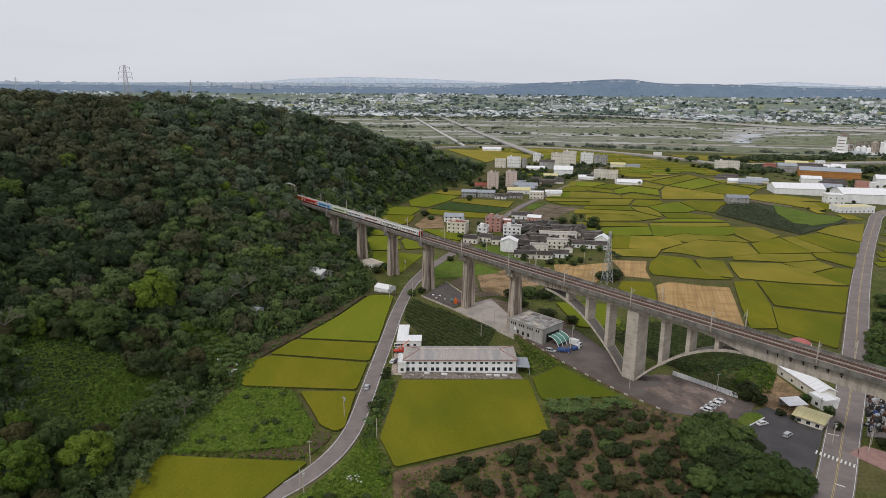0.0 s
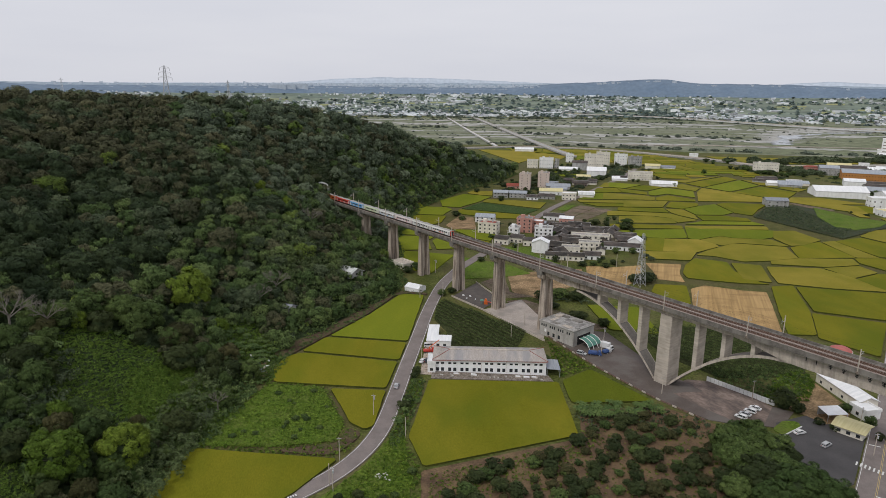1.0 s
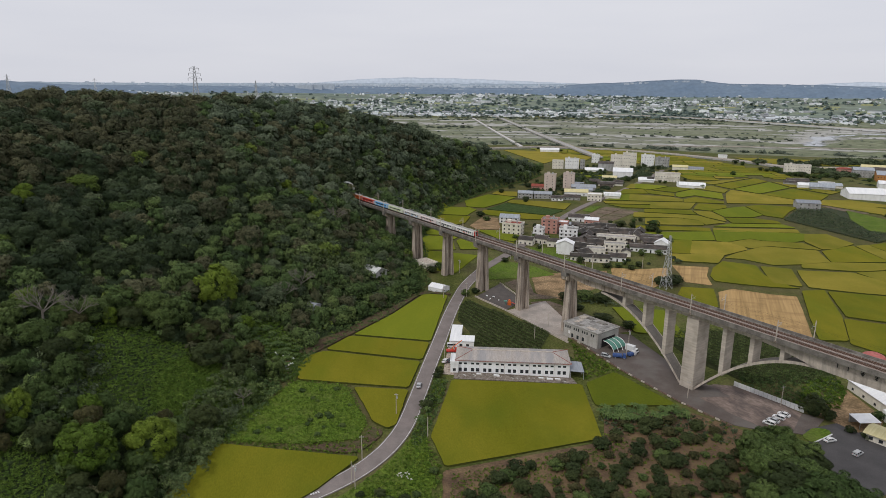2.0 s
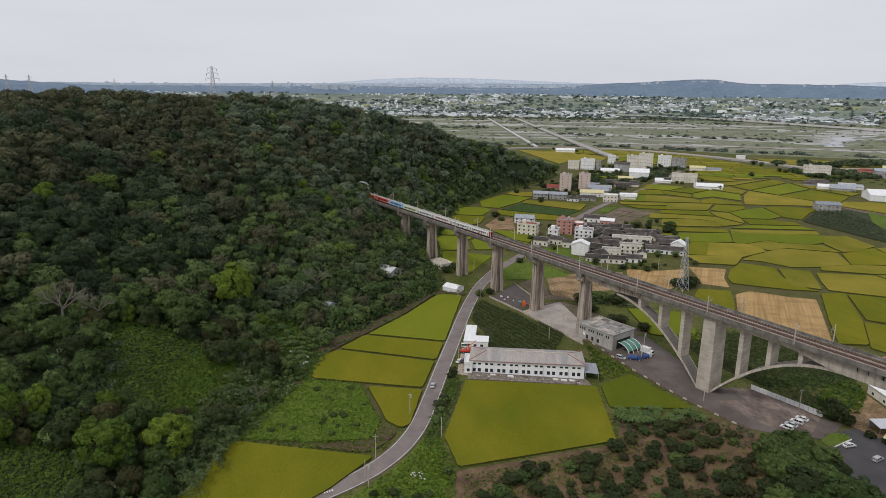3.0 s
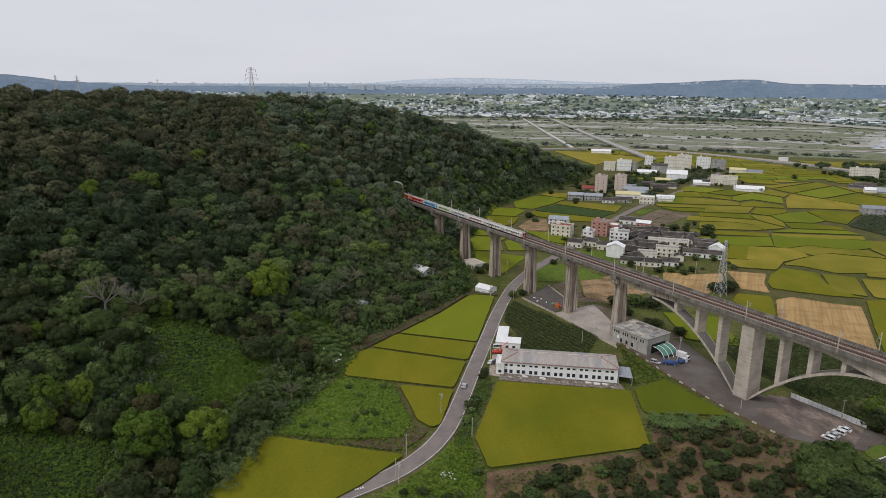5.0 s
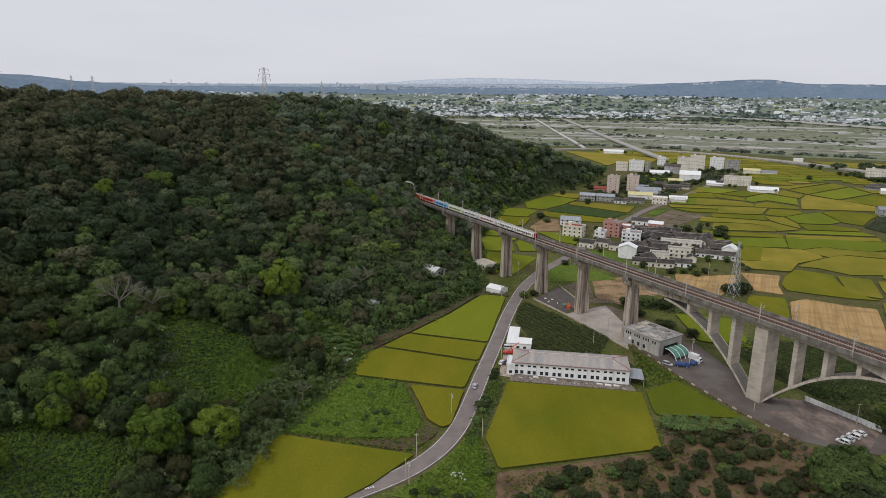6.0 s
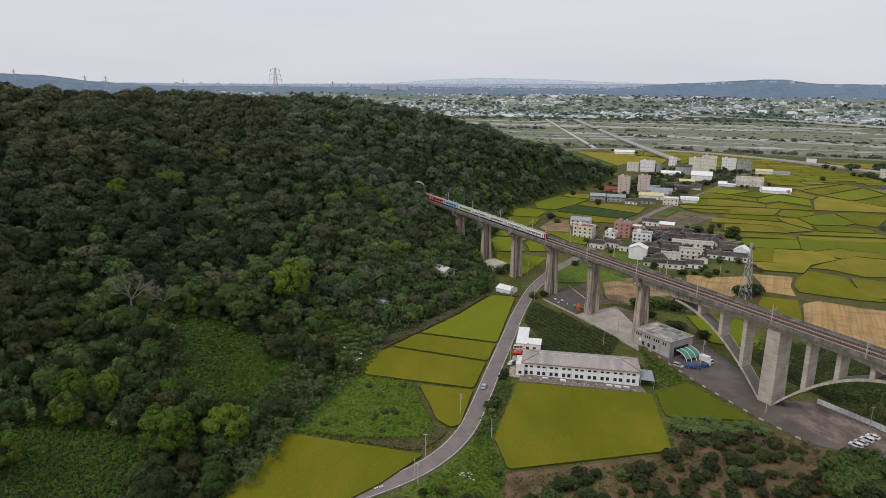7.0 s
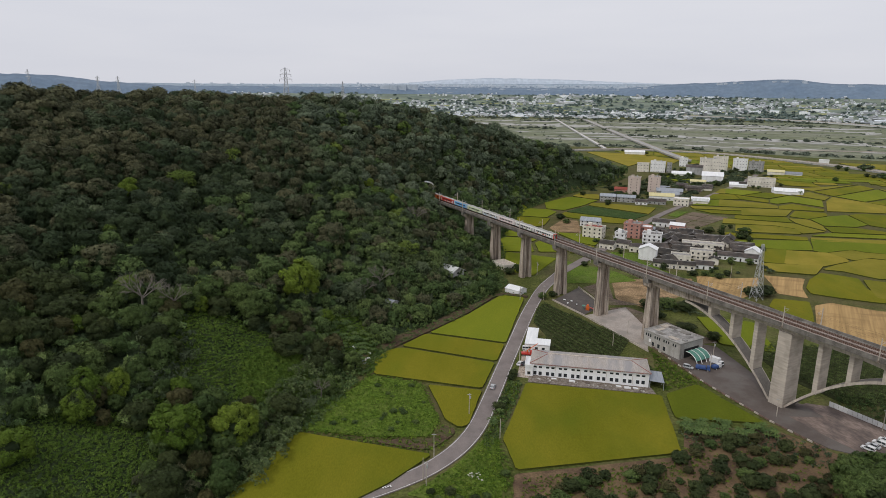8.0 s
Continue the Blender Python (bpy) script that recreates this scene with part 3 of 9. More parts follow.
paddy([(272, 828.2), (348.5, 900.5), (354.2, 873.9), (283.2, 798.4)], "rice", edge=-0.5)
paddy([(262.5, 755.6), (279.1, 788.5), (327.3, 722.3), (314.3, 698.1), (242.6, 692.2)], "rice_gold", edge=-0.5)
paddy([(285.3, 796), (353.9, 865.3), (358.2, 817), (303, 764.2)], "rice_green", edge=-0.5)
paddy([(358.6, 871.3), (378.9, 855.3), (391.5, 834.3), (363.4, 822.4)], "rice_gold", edge=-0.5)
paddy([(303.9, 757.5), (356.8, 806.9), (381.2, 767.3), (352.2, 725.7), (332.8, 723)], "rice", edge=-0.5)
paddy([(363.8, 814.8), (394.1, 831.8), (408.3, 795.8), (387.2, 774.1)], "rice_gold", edge=-0.5)
paddy([(256.6, 849), (312.2, 883.4), (348.8, 909.8), (273.8, 836.3)], "rice_gold", edge=-0.5)
paddy([(359.1, 732), (390.5, 736.8), (431.8, 707.3), (384.8, 699.3), (345.4, 710.9)], "rice_gold", edge=-0.5)
paddy([(385.6, 694.8), (428, 694.3), (406.8, 656.2), (374.4, 669.1)], "rice", edge=-0.5)
# between the village road and those plots
paddy([(112.1, 688.3), (160.9, 688.1), (157.8, 673.5), (113.4, 673.8)], "rice_gold", edge=-0.5)
paddy([(114.7, 666.8), (156.7, 668.1), (153.1, 650.9), (127.5, 651.9)], "rice", edge=-0.5)
paddy([(139.3, 732.8), (149.4, 738.1), (140.5, 695.7), (115.7, 695.9)], "rice_green", edge=-0.5)
paddy([(150.9, 777.6), (173, 779.6), (172.2, 746.7), (137.5, 741.2)], "rice", edge=-0.5)
paddy([(168.7, 825.6), (173, 826.2), (164.5, 785.7), (154.1, 787.2)], "rice_gold", edge=-0.5)
plot("bare_field", [(337.2, 701.4), (380.6, 692.4), (390.3, 684.9), (369.3, 664), (350.9, 675.5)], M["fallow"], 0.3, "bare pinkish brown plot beside the barn", "field", edge=0.1)
plot("earth_yard", [(18, 353), (31, 358), (58, 334), (74, 319), (62, 313), (45, 319), (40, 323)], M["fallow"], 0.16, "trodden brown earth behind the workshop", "yard")
plot("earth_yard", [(3.5, 384), (17.5, 356), (30, 359), (40, 363), (24, 369), (22, 396), (14, 395)], M["fallow"], 0.16, "brown earth track between piers", "yard")
plot("hamlet_yards", [(50, 452), (64, 446), (86, 476), (128, 492), (132, 518), (118, 540), (104, 566), (84, 584), (66, 574), (48, 545), (50, 500)], M["hamlet_earth"], 0.12, "trodden grey-brown earth between farmhouses", "yard")
STRAW_LABEL = "harvested field of pale straw stubble"
plot("stubble_field", [(138, 390.8), (149.1, 398.7), (170.4, 391.5), (184.5, 390.4), (177.5, 366.3), (163.5, 322.6), (155, 329.8), (139.3, 342), (128.4, 356.9)], M["stubble"], 0.25, STRAW_LABEL, "field", M["soil"], edge=0.0)
plot("stubble_field", [(122.9, 444.1), (148.4, 444.2), (140.3, 422), (138.4, 403.4), (121.6, 407.6), (123.3, 424)], M["stubble"], 0.25, STRAW_LABEL, "field", M["soil"], edge=0.0)
plot("stubble_field", [(78, 430), (98, 430), (119, 438), (110.5, 405), (96, 388), (74, 395)], M["stubble"], 0.25, STRAW_LABEL, "field", M["soil"], edge=0.4)
plot("bare_field", [(21.7, 404), (45.1, 414), (76, 424), (71, 392), (39.4, 358), (23.5, 368)], M["soil"], 0.15, "bare brown earth beside the piers", "field")
plot("grass_field", [(-8.9, 441), (26.5, 424), (40.5, 406), (20.8, 396), (-6, 388)], M["grass"], 0.3, "green grass field under the viaduct", "field")
plot("grass_field", [(-60, 455), (-37, 450), (-12, 444), (-26, 397), (-46, 405)], M["rice_green"], 0.5, "green field between piers", "field")
paddy([(-59, 500), (-44, 500), (-34, 482), (-30, 456), (-54, 452), (-63, 470)], "rice_green")
paddy([(-32, 484), (-20, 520), (-2, 492), (-6, 462), (-27, 457)], "rice_green")
paddy([(-3, 490), (2, 492), (14, 484), (8, 462), (-5, 460)], "rice")
paddy([(-58, 545), (-38, 541), (-22, 522), (-34, 488), (-44, 503), (-60, 504)], "rice_green")
paddy([(-18, 526.5), (3.5, 526), (20, 516), (14, 486), (1, 494)], "rice_green")
paddy([(-57, 588), (-25, 586), (-28.5, 553), (-37, 544), (-58, 548)])
paddy([(-56, 634), (-28, 632), (-20.5, 620), (-26.5, 599), (-28, 590), (-58, 592)], "rice_green")
paddy([(-17, 606), (-13.5, 621.5), (50, 596.5), (45, 577), (24, 579), (-10, 595)])
plot("vegetable_field", [(-13, 625), (8, 664.5), (66, 628), (50, 599.5)], M["vegetables"], 0.6, "dark green vegetable field", "field")
paddy([(9, 666), (13, 683), (44, 679), (77, 668), (66.5, 631)], "rice_gold")
paddy([(-36, 670), (-12, 716), (5, 710), (20, 699), (11, 680), (6, 666), (-14, 631), (-32, 636)], "rice_green")
paddy([(-2, 742), (22, 740), (21, 707), (10, 709), (-8, 722)], "rice_gold")
plot("bare_field", [(-25, 544), (-14, 589), (1, 582), (4, 531.5), (-18, 528.5)], M["soil"], 0.5, "bare brown yard beside houses", "field")
for i in range(4):
    for j in range(2):
        corner = [Vector((72, 586)).lerp(Vector((110, 657)), (i + u) / 4).lerp(Vector((98, 570)).lerp(Vector((139, 633)), (i + u) / 4), (j + v) / 2) for u, v in ((0, 0), (0, 1), (1, 1), (1, 0))]
        plot("fallow_plot", [tuple(c) for c in corner], M["fallow"], 0.25 + 0.1 * ((i + j) % 2), "fallow brown plot between low banks", "field", edge=0.5)
plot("grass_field", [(82, 630), (93, 654), (107, 657), (92, 622)], M["grass"], 0.4, "small grass plot beside the village road", "field")
plot("grass_field", [(25, 474), (45, 474), (46, 456), (64, 430), (50, 428), (16, 448)], M["grass"], 0.3, "grass below the hamlet", "field")
paddy([(104, 913), (116, 953), (152, 935), (135, 862)], "rice_green")
paddy([(7, 1268), (28, 1274), (107, 1245), (168, 1165), (139, 1078), (95, 1094), (72, 1040)], "rice_gold")

VILLAGE = [(-12, 590), (10, 430), (60, 428), (125, 440), (142, 505), (140, 560), (141, 636), (110, 662), (85, 652)]
# the patchwork of paddies as far as the embankment
rng = random.Random(5)
BLOCKED = [VILLAGE, [(116, 710), (141, 710), (141, 730), (116, 730)], [(94, 682), (117, 682), (117, 706), (94, 706)], [(-10, 1000), (70, 1010), (170, 1080), (170, 1180), (0, 1290)], [(0, 680), (98, 672), (122, 715), (156, 785), (218, 890), (264, 1000), (264, 1060), (20, 1060), (10, 740)], [(198, 855), (246, 852), (268, 806), (262, 830), (250, 884), (198, 884)], [(262, 610), (305, 680), (345, 700), (400, 600), (312, 530)],
           [(393, 790), (393, 735), (455, 735), (420, 690), (402, 645), (470, 640), (900, 610), (900, 1250), (420, 1010)]]
done = [[(122, 544), (187, 560), (264, 562), (286, 565), (301, 535), (363, 583), (405, 597), (197, 278), (65, 274)],
        [(103.6, 648.8), (111.8, 702.6), (134, 739.9), (171, 837.3), (185.4, 838), (145.5, 650.4)],
        [(122.3, 544), (185.8, 843.5), (282.9, 865.2), (360.2, 927.1), (400.5, 849.1), (415, 801.8), (376.9, 748.3), (437.1, 707.5), (406.1, 652.9), (341.5, 707.9), (313.4, 684.4), (270.2, 616.1), (261, 561.8)]]


def road_r(y):
    return np.interp(y, [170, 212, 246, 299, 395, 480, 578, 658], [122, 148, 172, 210, 268, 327, 400, 455])


def free(x, y):
    p = (np.array([x]), np.array([y]))
    if any(inside(*p, b)[0] for b in BLOCKED + done) or inside(p[0] - 6, p[1], RING)[0]:
        return False
    edge = np.interp(y, [440, 560, 660, 700, 880, 1040, 1060, 1250], [146, 146, 112, 122, 215, 282, 40, 60])
    return x > edge and abs(x - road_r(y)) > 9 and x < np.interp(y, [440, 700, 1000, 1040, 1300], [430, 560, 420, 400, 300])


def trim(x0, x1, y):
    """The free stretch of a row between x0 and x1."""
    best, start, last = None, None, None
    for x in list(np.arange(x0, x1 + 0.1, 2.0)) + [None]:
        if x is not None and free(x, y):
            start = x if start is None else start
            last = x
        elif start is not None:
            if best is None or last - start > best[1] - best[0]:
                best = (start, last)
            start = None
    return best


def warp(u, v):
    """Bends the rows of plots, so that neighbours share their uneven banks."""
    return (u + 16 * noise.noise((u * 0.011, v * 0.013, 1.0)) + 5 * noise.noise((u * 0.05, v * 0.05, 4.0)),
            v - 0.05 * u + 15 * noise.noise((u * 0.008, v * 0.012, 7.0)) + 3 * noise.noise((u * 0.04, v * 0.05, 9.0)))


row = 462.0
while row < 1300:
    deep = rng.choice([rng.uniform(9, 14), rng.uniform(14, 28)]) * (1 + (row - 450) / 800)
    px = -60.0 + rng.uniform(0, 60)
    while px < 660:
        long = rng.choice([rng.uniform(28, 60), rng.uniform(60, 140)])
        runs, start = [], None
        for x in list(np.arange(px, px + long + 0.1, 3.0)) + [None]:
            good = x is not None and all(free(*warp(x, row + q * deep)) for q in (0.12, 0.5, 0.88))
            if good and start is None:
                start = x
            elif not good and start is not None:
                end = (x - 3.0) if x is not None else px + long
                runs.append((start, end))
                start = None
        for x0, x1 in runs:
            if x1 - x0 > 10:
                n = max(1, int((x1 - x0) / 16))
                low = [warp(x0 + (x1 - x0) * i / n, row) for i in range(n + 1)]
                high = [warp(x0 + (x1 - x0) * i / n, row + deep) for i in range(n + 1)]
                paddy(low + high[::-1], rng.choice(["rice", "rice", "rice", "rice_gold", "rice_gold", "rice_green"]), 0.8)
        px += long
    row += deep
plot("grass_field", [(2, 738), (145, 738), (206, 872), (250, 1000), (70, 1046), (62, 905), (35, 830)], M["field_bank"], 0.1, "weedy plots among village houses", "field")
paddy([(432, 1078), (640, 1082), (700, 1130), (560, 1168), (420, 1190)], "rice_gold")
paddy([(330, 712), (368, 722), (410, 690), (398, 648), (345, 700)], "rice_gold")
plot("nursery_field", [(268, 616), (303, 668), (340, 684), (392, 600), (313, 540)], M["leaf"], 1.2, "dark nursery plot of young trees under nets", "field")


# ---------------------------------------------------------------- roads
def smooth_path(pts, n=6):
    out = []
    p = [Vector(q) for q in pts]
    p = [2 * p[0] - p[1]] + p + [2 * p[-1] - p[-2]]
    for a, b, c, d in zip(p, p[1:], p[2:], p[3:]):
        for i in range(n):
            t = i / n
            out.append(0.5 * ((2 * b) + (c - a) * t + (2 * a - 5 * b + 4 * c - d) * t * t + (3 * b - a - 3 * c + d) * t ** 3))
    return out + [p[-2]]


def strip(path, o0, o1, lift):
    """A band along a path between two offsets to its right."""
    sh, n = Shape(), len(path)
    vs = []
    for i, p in enumerate(path):
        d = (path[min(i + 1, n - 1)] - path[max(i - 1, 0)]).normalized()
        r = Vector((d.y, -d.x))
        for o in (o0, o1):
            q = p + r * o
            vs.append((q.x, q.y, float(base_z(q.x, q.y)) + lift))
    fs = [(2 * i, 2 * i + 1, 2 * i + 3, 2 * i + 2) for i in range(n - 1)]
    low = [(x, y, z - 0.5) for x, y, z in vs]
    k = len(vs)
    sh.add(vs + low, fs + [(2 * i, 2 * i + 2, k + 2 * i + 2, k + 2 * i) for i in range(n - 1)] + [(2 * i + 1, k + 2 * i + 1, k + 2 * i + 3, 2 * i + 3) for i in range(n - 1)])
    return sh


def road(name, pts, half, label, material, lines=True, centre=False, lift=0.28):
    path = smooth_path(pts)
    ob = tagged(part(name, strip(path, -half, half, lift), material), label, "road", kind="structure")
    if lines:
        for o in (-half + 0.45, half - 0.45):
            part("edge_line", strip(path, o - 0.075, o + 0.075, lift + 0.02), M["white_line"], ob)
    if centre:
        for o in (-0.2, 0.2):
            part("centre_line", strip(path, o - 0.06, o + 0.06, lift + 0.02), M["yellow_line"], ob)
    return ob


road("road", [(-74, 150), (-66.5, 158.5), (-55, 169), (-45.8, 179), (-39.5, 189), (-35, 200), (-32, 214), (-30.4, 235), (-28.9, 260), (-26.8, 290), (-24.5, 325), (-21.8, 352), (-18, 378), (-10, 408)],
     3.5, "grey asphalt country road with white edge lines", M["asphalt"])
road("road", [(-10, 408), (2, 436), (16, 470), (33, 515), (54, 574), (88, 656), (152, 780), (205, 890), (246, 985)], 3.2, "grey asphalt village road", M["asphalt"], lines=False, lift=0.5)
road("road", [(96, 140), (122.5, 174), (149.5, 212.5), (171, 243), (203.5, 291), (258, 374), (300, 436), (345, 501), (404, 583), (452, 645), (520, 690), (640, 740)],
     5.7, "wide grey main road with yellow centre line", M["asphalt"], centre=True)


# ---------------------------------------------------------------- the viaduct: local x along the railway, y across from the near edge, z from the land's zero
RAIL = pose(RX, RY, 0, 0, 0, math.degrees(math.atan2(UY, UX)))


def rail_xy(s, v):
    p = RAIL @ Vector((s, v, 0))
    return p.x, p.y


def deck_z(s):
    return RZ + GRADE * s


def deck_depth(s):
    """Depth of the girder below the near edge's walkway."""
    return 2.7 + 3.2 * float(np.interp(s, [140, 157], [0, 1])) + 1.6 * float(np.interp(s, [20, 50], [0, 1]) * np.interp(s, [60, 90], [1, 0])) + 0.6 * float(np.interp(s, [36, 44], [0, 1]))


viaduct = thing("railway_viaduct", RAIL, "tall grey concrete railway viaduct with open-spandrel arches", "viaduct")
PIERS = [-178, -142.4, -106.8, -71.2, -35.6, 0, 35.6]
BIG = 107.5


def girder(s0, s1):
    """A box girder with sloping webs and overhanging walkways, lengthwise from s0 to s1."""
    sh = Shape()
    n = max(1, int((s1 - s0) / 6))
    rings = []
    for i in range(n + 1):
        s = s0 + (s1 - s0) * i / n
        z, d = deck_z(s), deck_depth(s)
        rings.append([(s, 2.2, z - d), (s, 1.7, z - 1.15), (s, 0.0, z - 0.75), (s, 0.0, z - 0.25), (s, DECK_W, z - 0.25), (s, DECK_W, z - 0.75), (s, DECK_W - 1.7, z - 1.15), (s, DECK_W - 2.2, z - d)])
    k = 8
    vs = [p for r in rings for p in r]
    fs = [(i * k + j, i * k + (j + 1) % k, (i + 1) * k + (j + 1) % k, (i + 1) * k + j) for i in range(n) for j in range(k)]
    sh.add(vs, [tuple(q[::-1]) for q in fs] + [tuple(range(k)), tuple(range(n * k, n * k + k))[::-1]])
    return sh


for a, b in zip([-212] + PIERS, PIERS + [72]):
    part("girder", girder(a + 0.06, b - 0.06), M["concrete"], viaduct)
for a, b in ((72, 107.5), (107.5, 143), (143, 190), (190, 240), (240, 330)):
    part("girder", girder(a + 0.02, b - 0.02), M["concrete_light"], viaduct)


def along(s0, s1, y0, y1, z0, z1, step=12.0):
    sh = Shape()
    n = max(1, int((s1 - s0) / step))
    for i in range(n):
        a, b = s0 + (s1 - s0) * i / n, s0 + (s1 - s0) * (i + 1) / n
        za, zb = deck_z(a), deck_z(b)
        sh.prism([(a, y0, za + z0), (b, y0, zb + z0), (b, y1, zb + z0), (a, y1, za + z0)], [(a, y0, za + z1), (b, y0, zb + z1), (b, y1, zb + z1), (a, y1, za + z1)])
    return sh


def sweep(s0, s1, y0, y1, z0, z1, step=12.0):
    """One unbroken bar that follows the deck."""
    sh, n = Shape(), max(1, int((s1 - s0) / step))
    ss = [s0 + (s1 - s0) * i / n for i in range(n + 1)]
    pts = [(q, y, deck_z(q) + z) for q in ss for y, z in ((y0, z0), (y1, z0), (y1, z1), (y0, z1))]
    faces = [(4 * i + k, 4 * i + (k + 1) % 4, 4 * i + 4 + (k + 1) % 4, 4 * i + 4 + k) for i in range(n) for k in range(4)]
    return sh.add(pts, faces + [(3, 2, 1, 0), (4 * n, 4 * n + 1, 4 * n + 2, 4 * n + 3)])


ends = [-212] + [s for s in np.arange(-178, 330, 35.6)] + [330]
for y0, y1 in ((-0.15, 0.1), (DECK_W - 0.1, DECK_W + 0.15)):
    for a, b in zip(ends, ends[1:]):
        part("parapet", along(a + 0.05, b - 0.05, y0, y1, -1.1, 0.85), M["parapet"], viaduct)
# cable trough along the near walkway
part("cable_trough", sweep(-212, 330, 0.75, 1.35, -0.25, 0.1), M["parapet"], viaduct)
part("cable_trough", sweep(-212, 330, DECK_W - 1.35, DECK_W - 0.75, -0.25, 0.1), M["parapet"], viaduct)


def pier(s, ground, top):
    """A tapered pier of H plan: two stout columns joined by a recessed web."""
    sh = Shape()
    h = top - ground
    k = 1 + 0.012 * h
    for y0, y1 in ((2.9, 4.6), (6.8, 8.5)):
        c = (y0 + y1) / 2
        yo = (c - 5.7) * (k - 1)
        wb, wt = 0.85 * k, 0.85
        sh.prism([(s - 1.45 * k, c + yo - wb, ground), (s + 1.45 * k, c + yo - wb, ground), (s + 1.45 * k, c + yo + wb, ground), (s - 1.45 * k, c + yo + wb, ground)],
                 [(s - 1.45, c - wt, top), (s + 1.45, c - wt, top), (s + 1.45, c + wt, top), (s - 1.45, c + wt, top)])
    sh.box(s - 0.45, s + 0.45, 4.3, 7.1, ground, top - 0.003)
    return sh


def pier_cap(s):
    z = deck_z(s)
    sh = Shape()
    top, low = z - deck_depth(s) + 0.3, z - deck_depth(s) - 2.6
    prof = [(0.2, top), (0.2, top - 1.7), (2.2, low), (9.2, low), (11.2, top - 1.7), (11.2, top)]
    vs = [(s - 1.9, y, zz) for y, zz in prof] + [(s + 1.9, y, zz) for y, zz in prof]
    n = len(prof)
    return sh.add(vs, [tuple(range(n))[::-1], tuple(range(n, 2 * n))] + [(i, (i + 1) % n, n + (i + 1) % n, n + i) for i in range(n)])


for s in PIERS:
    x, y = rail_xy(s, 5.7)
    part("pier", pier(s, gz(x, y) - 1.5, deck_z(s) - deck_depth(s) - 2.4), M["concrete"], viaduct)
    part("pier_cap", pier_cap(s), M["concrete"], viaduct)
    # stub walls that close the girder ends over a pier
    part("end_block", Shape().box(s - 1.7, s + 1.7, -0.35, 1.9, deck_z(s) - 3.4, deck_z(s) - 0.8), M["parapet"], viaduct)

# the great pier, whose two half arches carry the girder
gb = -3.2
big = Shape()
zt = deck_z(BIG) - 3.2
big.prism([(BIG - 3.1, 1.4, gb - 1), (BIG + 3.1, 1.4, gb - 1), (BIG + 3.1, 10.0, gb - 1), (BIG - 3.1, 10.0, gb - 1)],
          [(BIG - 2.7, 1.6, zt), (BIG + 2.7, 1.6, zt), (BIG + 2.7, 9.8, zt), (BIG - 2.7, 9.8, zt)])
part("great_pier", big, M["lifts"], viaduct, "broad pale concrete pier with board marks")


def arch_z(side, d):
    """Height of the arch's underside at d metres from the middle of the great pier."""
    return -0.0119 * d * d + 1.205 * d - 6.2 if side > 0 else -0.0125 * d * d + 1.305 * d - 8.0


for side in (-1, 1):
    rib, lips = Shape(), [Shape(), Shape()]
    n = 24
    rows = []
    for i in range(n + 1):
        d = 2.6 + (50 - 2.6) * i / n
        s = BIG + side * d
        rows.append((s, min(arch_z(side, d), deck_z(s) - deck_depth(s) + 0.2), 1.1 - 0.2 * i / n))
    for (s0, z0, t0), (s1, z1, t1) in zip(rows, rows[1:]):
        a, b = ((s0, z0, t0), (s1, z1, t1)) if s0 < s1 else ((s1, z1, t1), (s0, z0, t0))
        rib.prism([(a[0], 3.15, a[1]), (b[0], 3.15, b[1]), (b[0], 8.65, b[1]), (a[0], 8.65, a[1])],
                  [(a[0], 3.15, a[1] + a[2]), (b[0], 3.15, b[1] + b[2]), (b[0], 8.65, b[1] + b[2]), (a[0], 8.65, a[1] + a[2])])
        for lip, y0, y1 in ((lips[0], 2.95, 3.15), (lips[1], 8.65, 8.85)):
            lip.prism([(a[0], y0, a[1] - 0.05), (b[0], y0, b[1] - 0.05), (b[0], y1, b[1] - 0.05), (a[0], y1, a[1] - 0.05)],
                      [(a[0], y0, a[1] + a[2] + 0.12), (b[0], y0, b[1] + b[2] + 0.12), (b[0], y1, b[1] + b[2] + 0.12), (a[0], y1, a[1] + a[2] + 0.12)])
    part("arch_rib", rib, M["rib"], viaduct, "slender curved concrete arch rib")
    for lip in lips:
        part("arch_edge", lip, M["concrete_light"], viaduct)
    for d, w in ((13.5, 0.9), (24.9, 0.85), (36.5, 0.8)):
        s = BIG + side * d
        col = Shape().box(s - w, s + w, 3.0, 8.8, arch_z(side, d) + 0.3, deck_z(s) - 2.5)
        part("spandrel_column", col, M["lifts"], viaduct)
# row of dark characters on the girder's face, too small to read
for i, s in enumerate((163.4, 166.8, 171.4, 175.6, 179.6, 183.5, 187.6)):
    z, ob = deck_z(s), Shape()
    if i < 2:
        ob.box(s - 0.16, s + 0.16, -0.0, 0.05, z - 3.3, z - 1.5)
    else:
        for k in range(3):
            ob.box(s - 0.75 + 0.1 * k, s + 0.75 - 0.2 * k, 0.0, 0.05, z - 2.0 - 0.55 * k, z - 1.72 - 0.55 * k)
        ob.box(s - 0.15, s + 0.15, 0.0, 0.05, z - 3.4, z - 1.6)
    lettering = part("lettering", ob, M["black"], viaduct, "dark painted character strokes")
    lettering.location = (0, 1.62 if i > 1 else 1.62, 0)

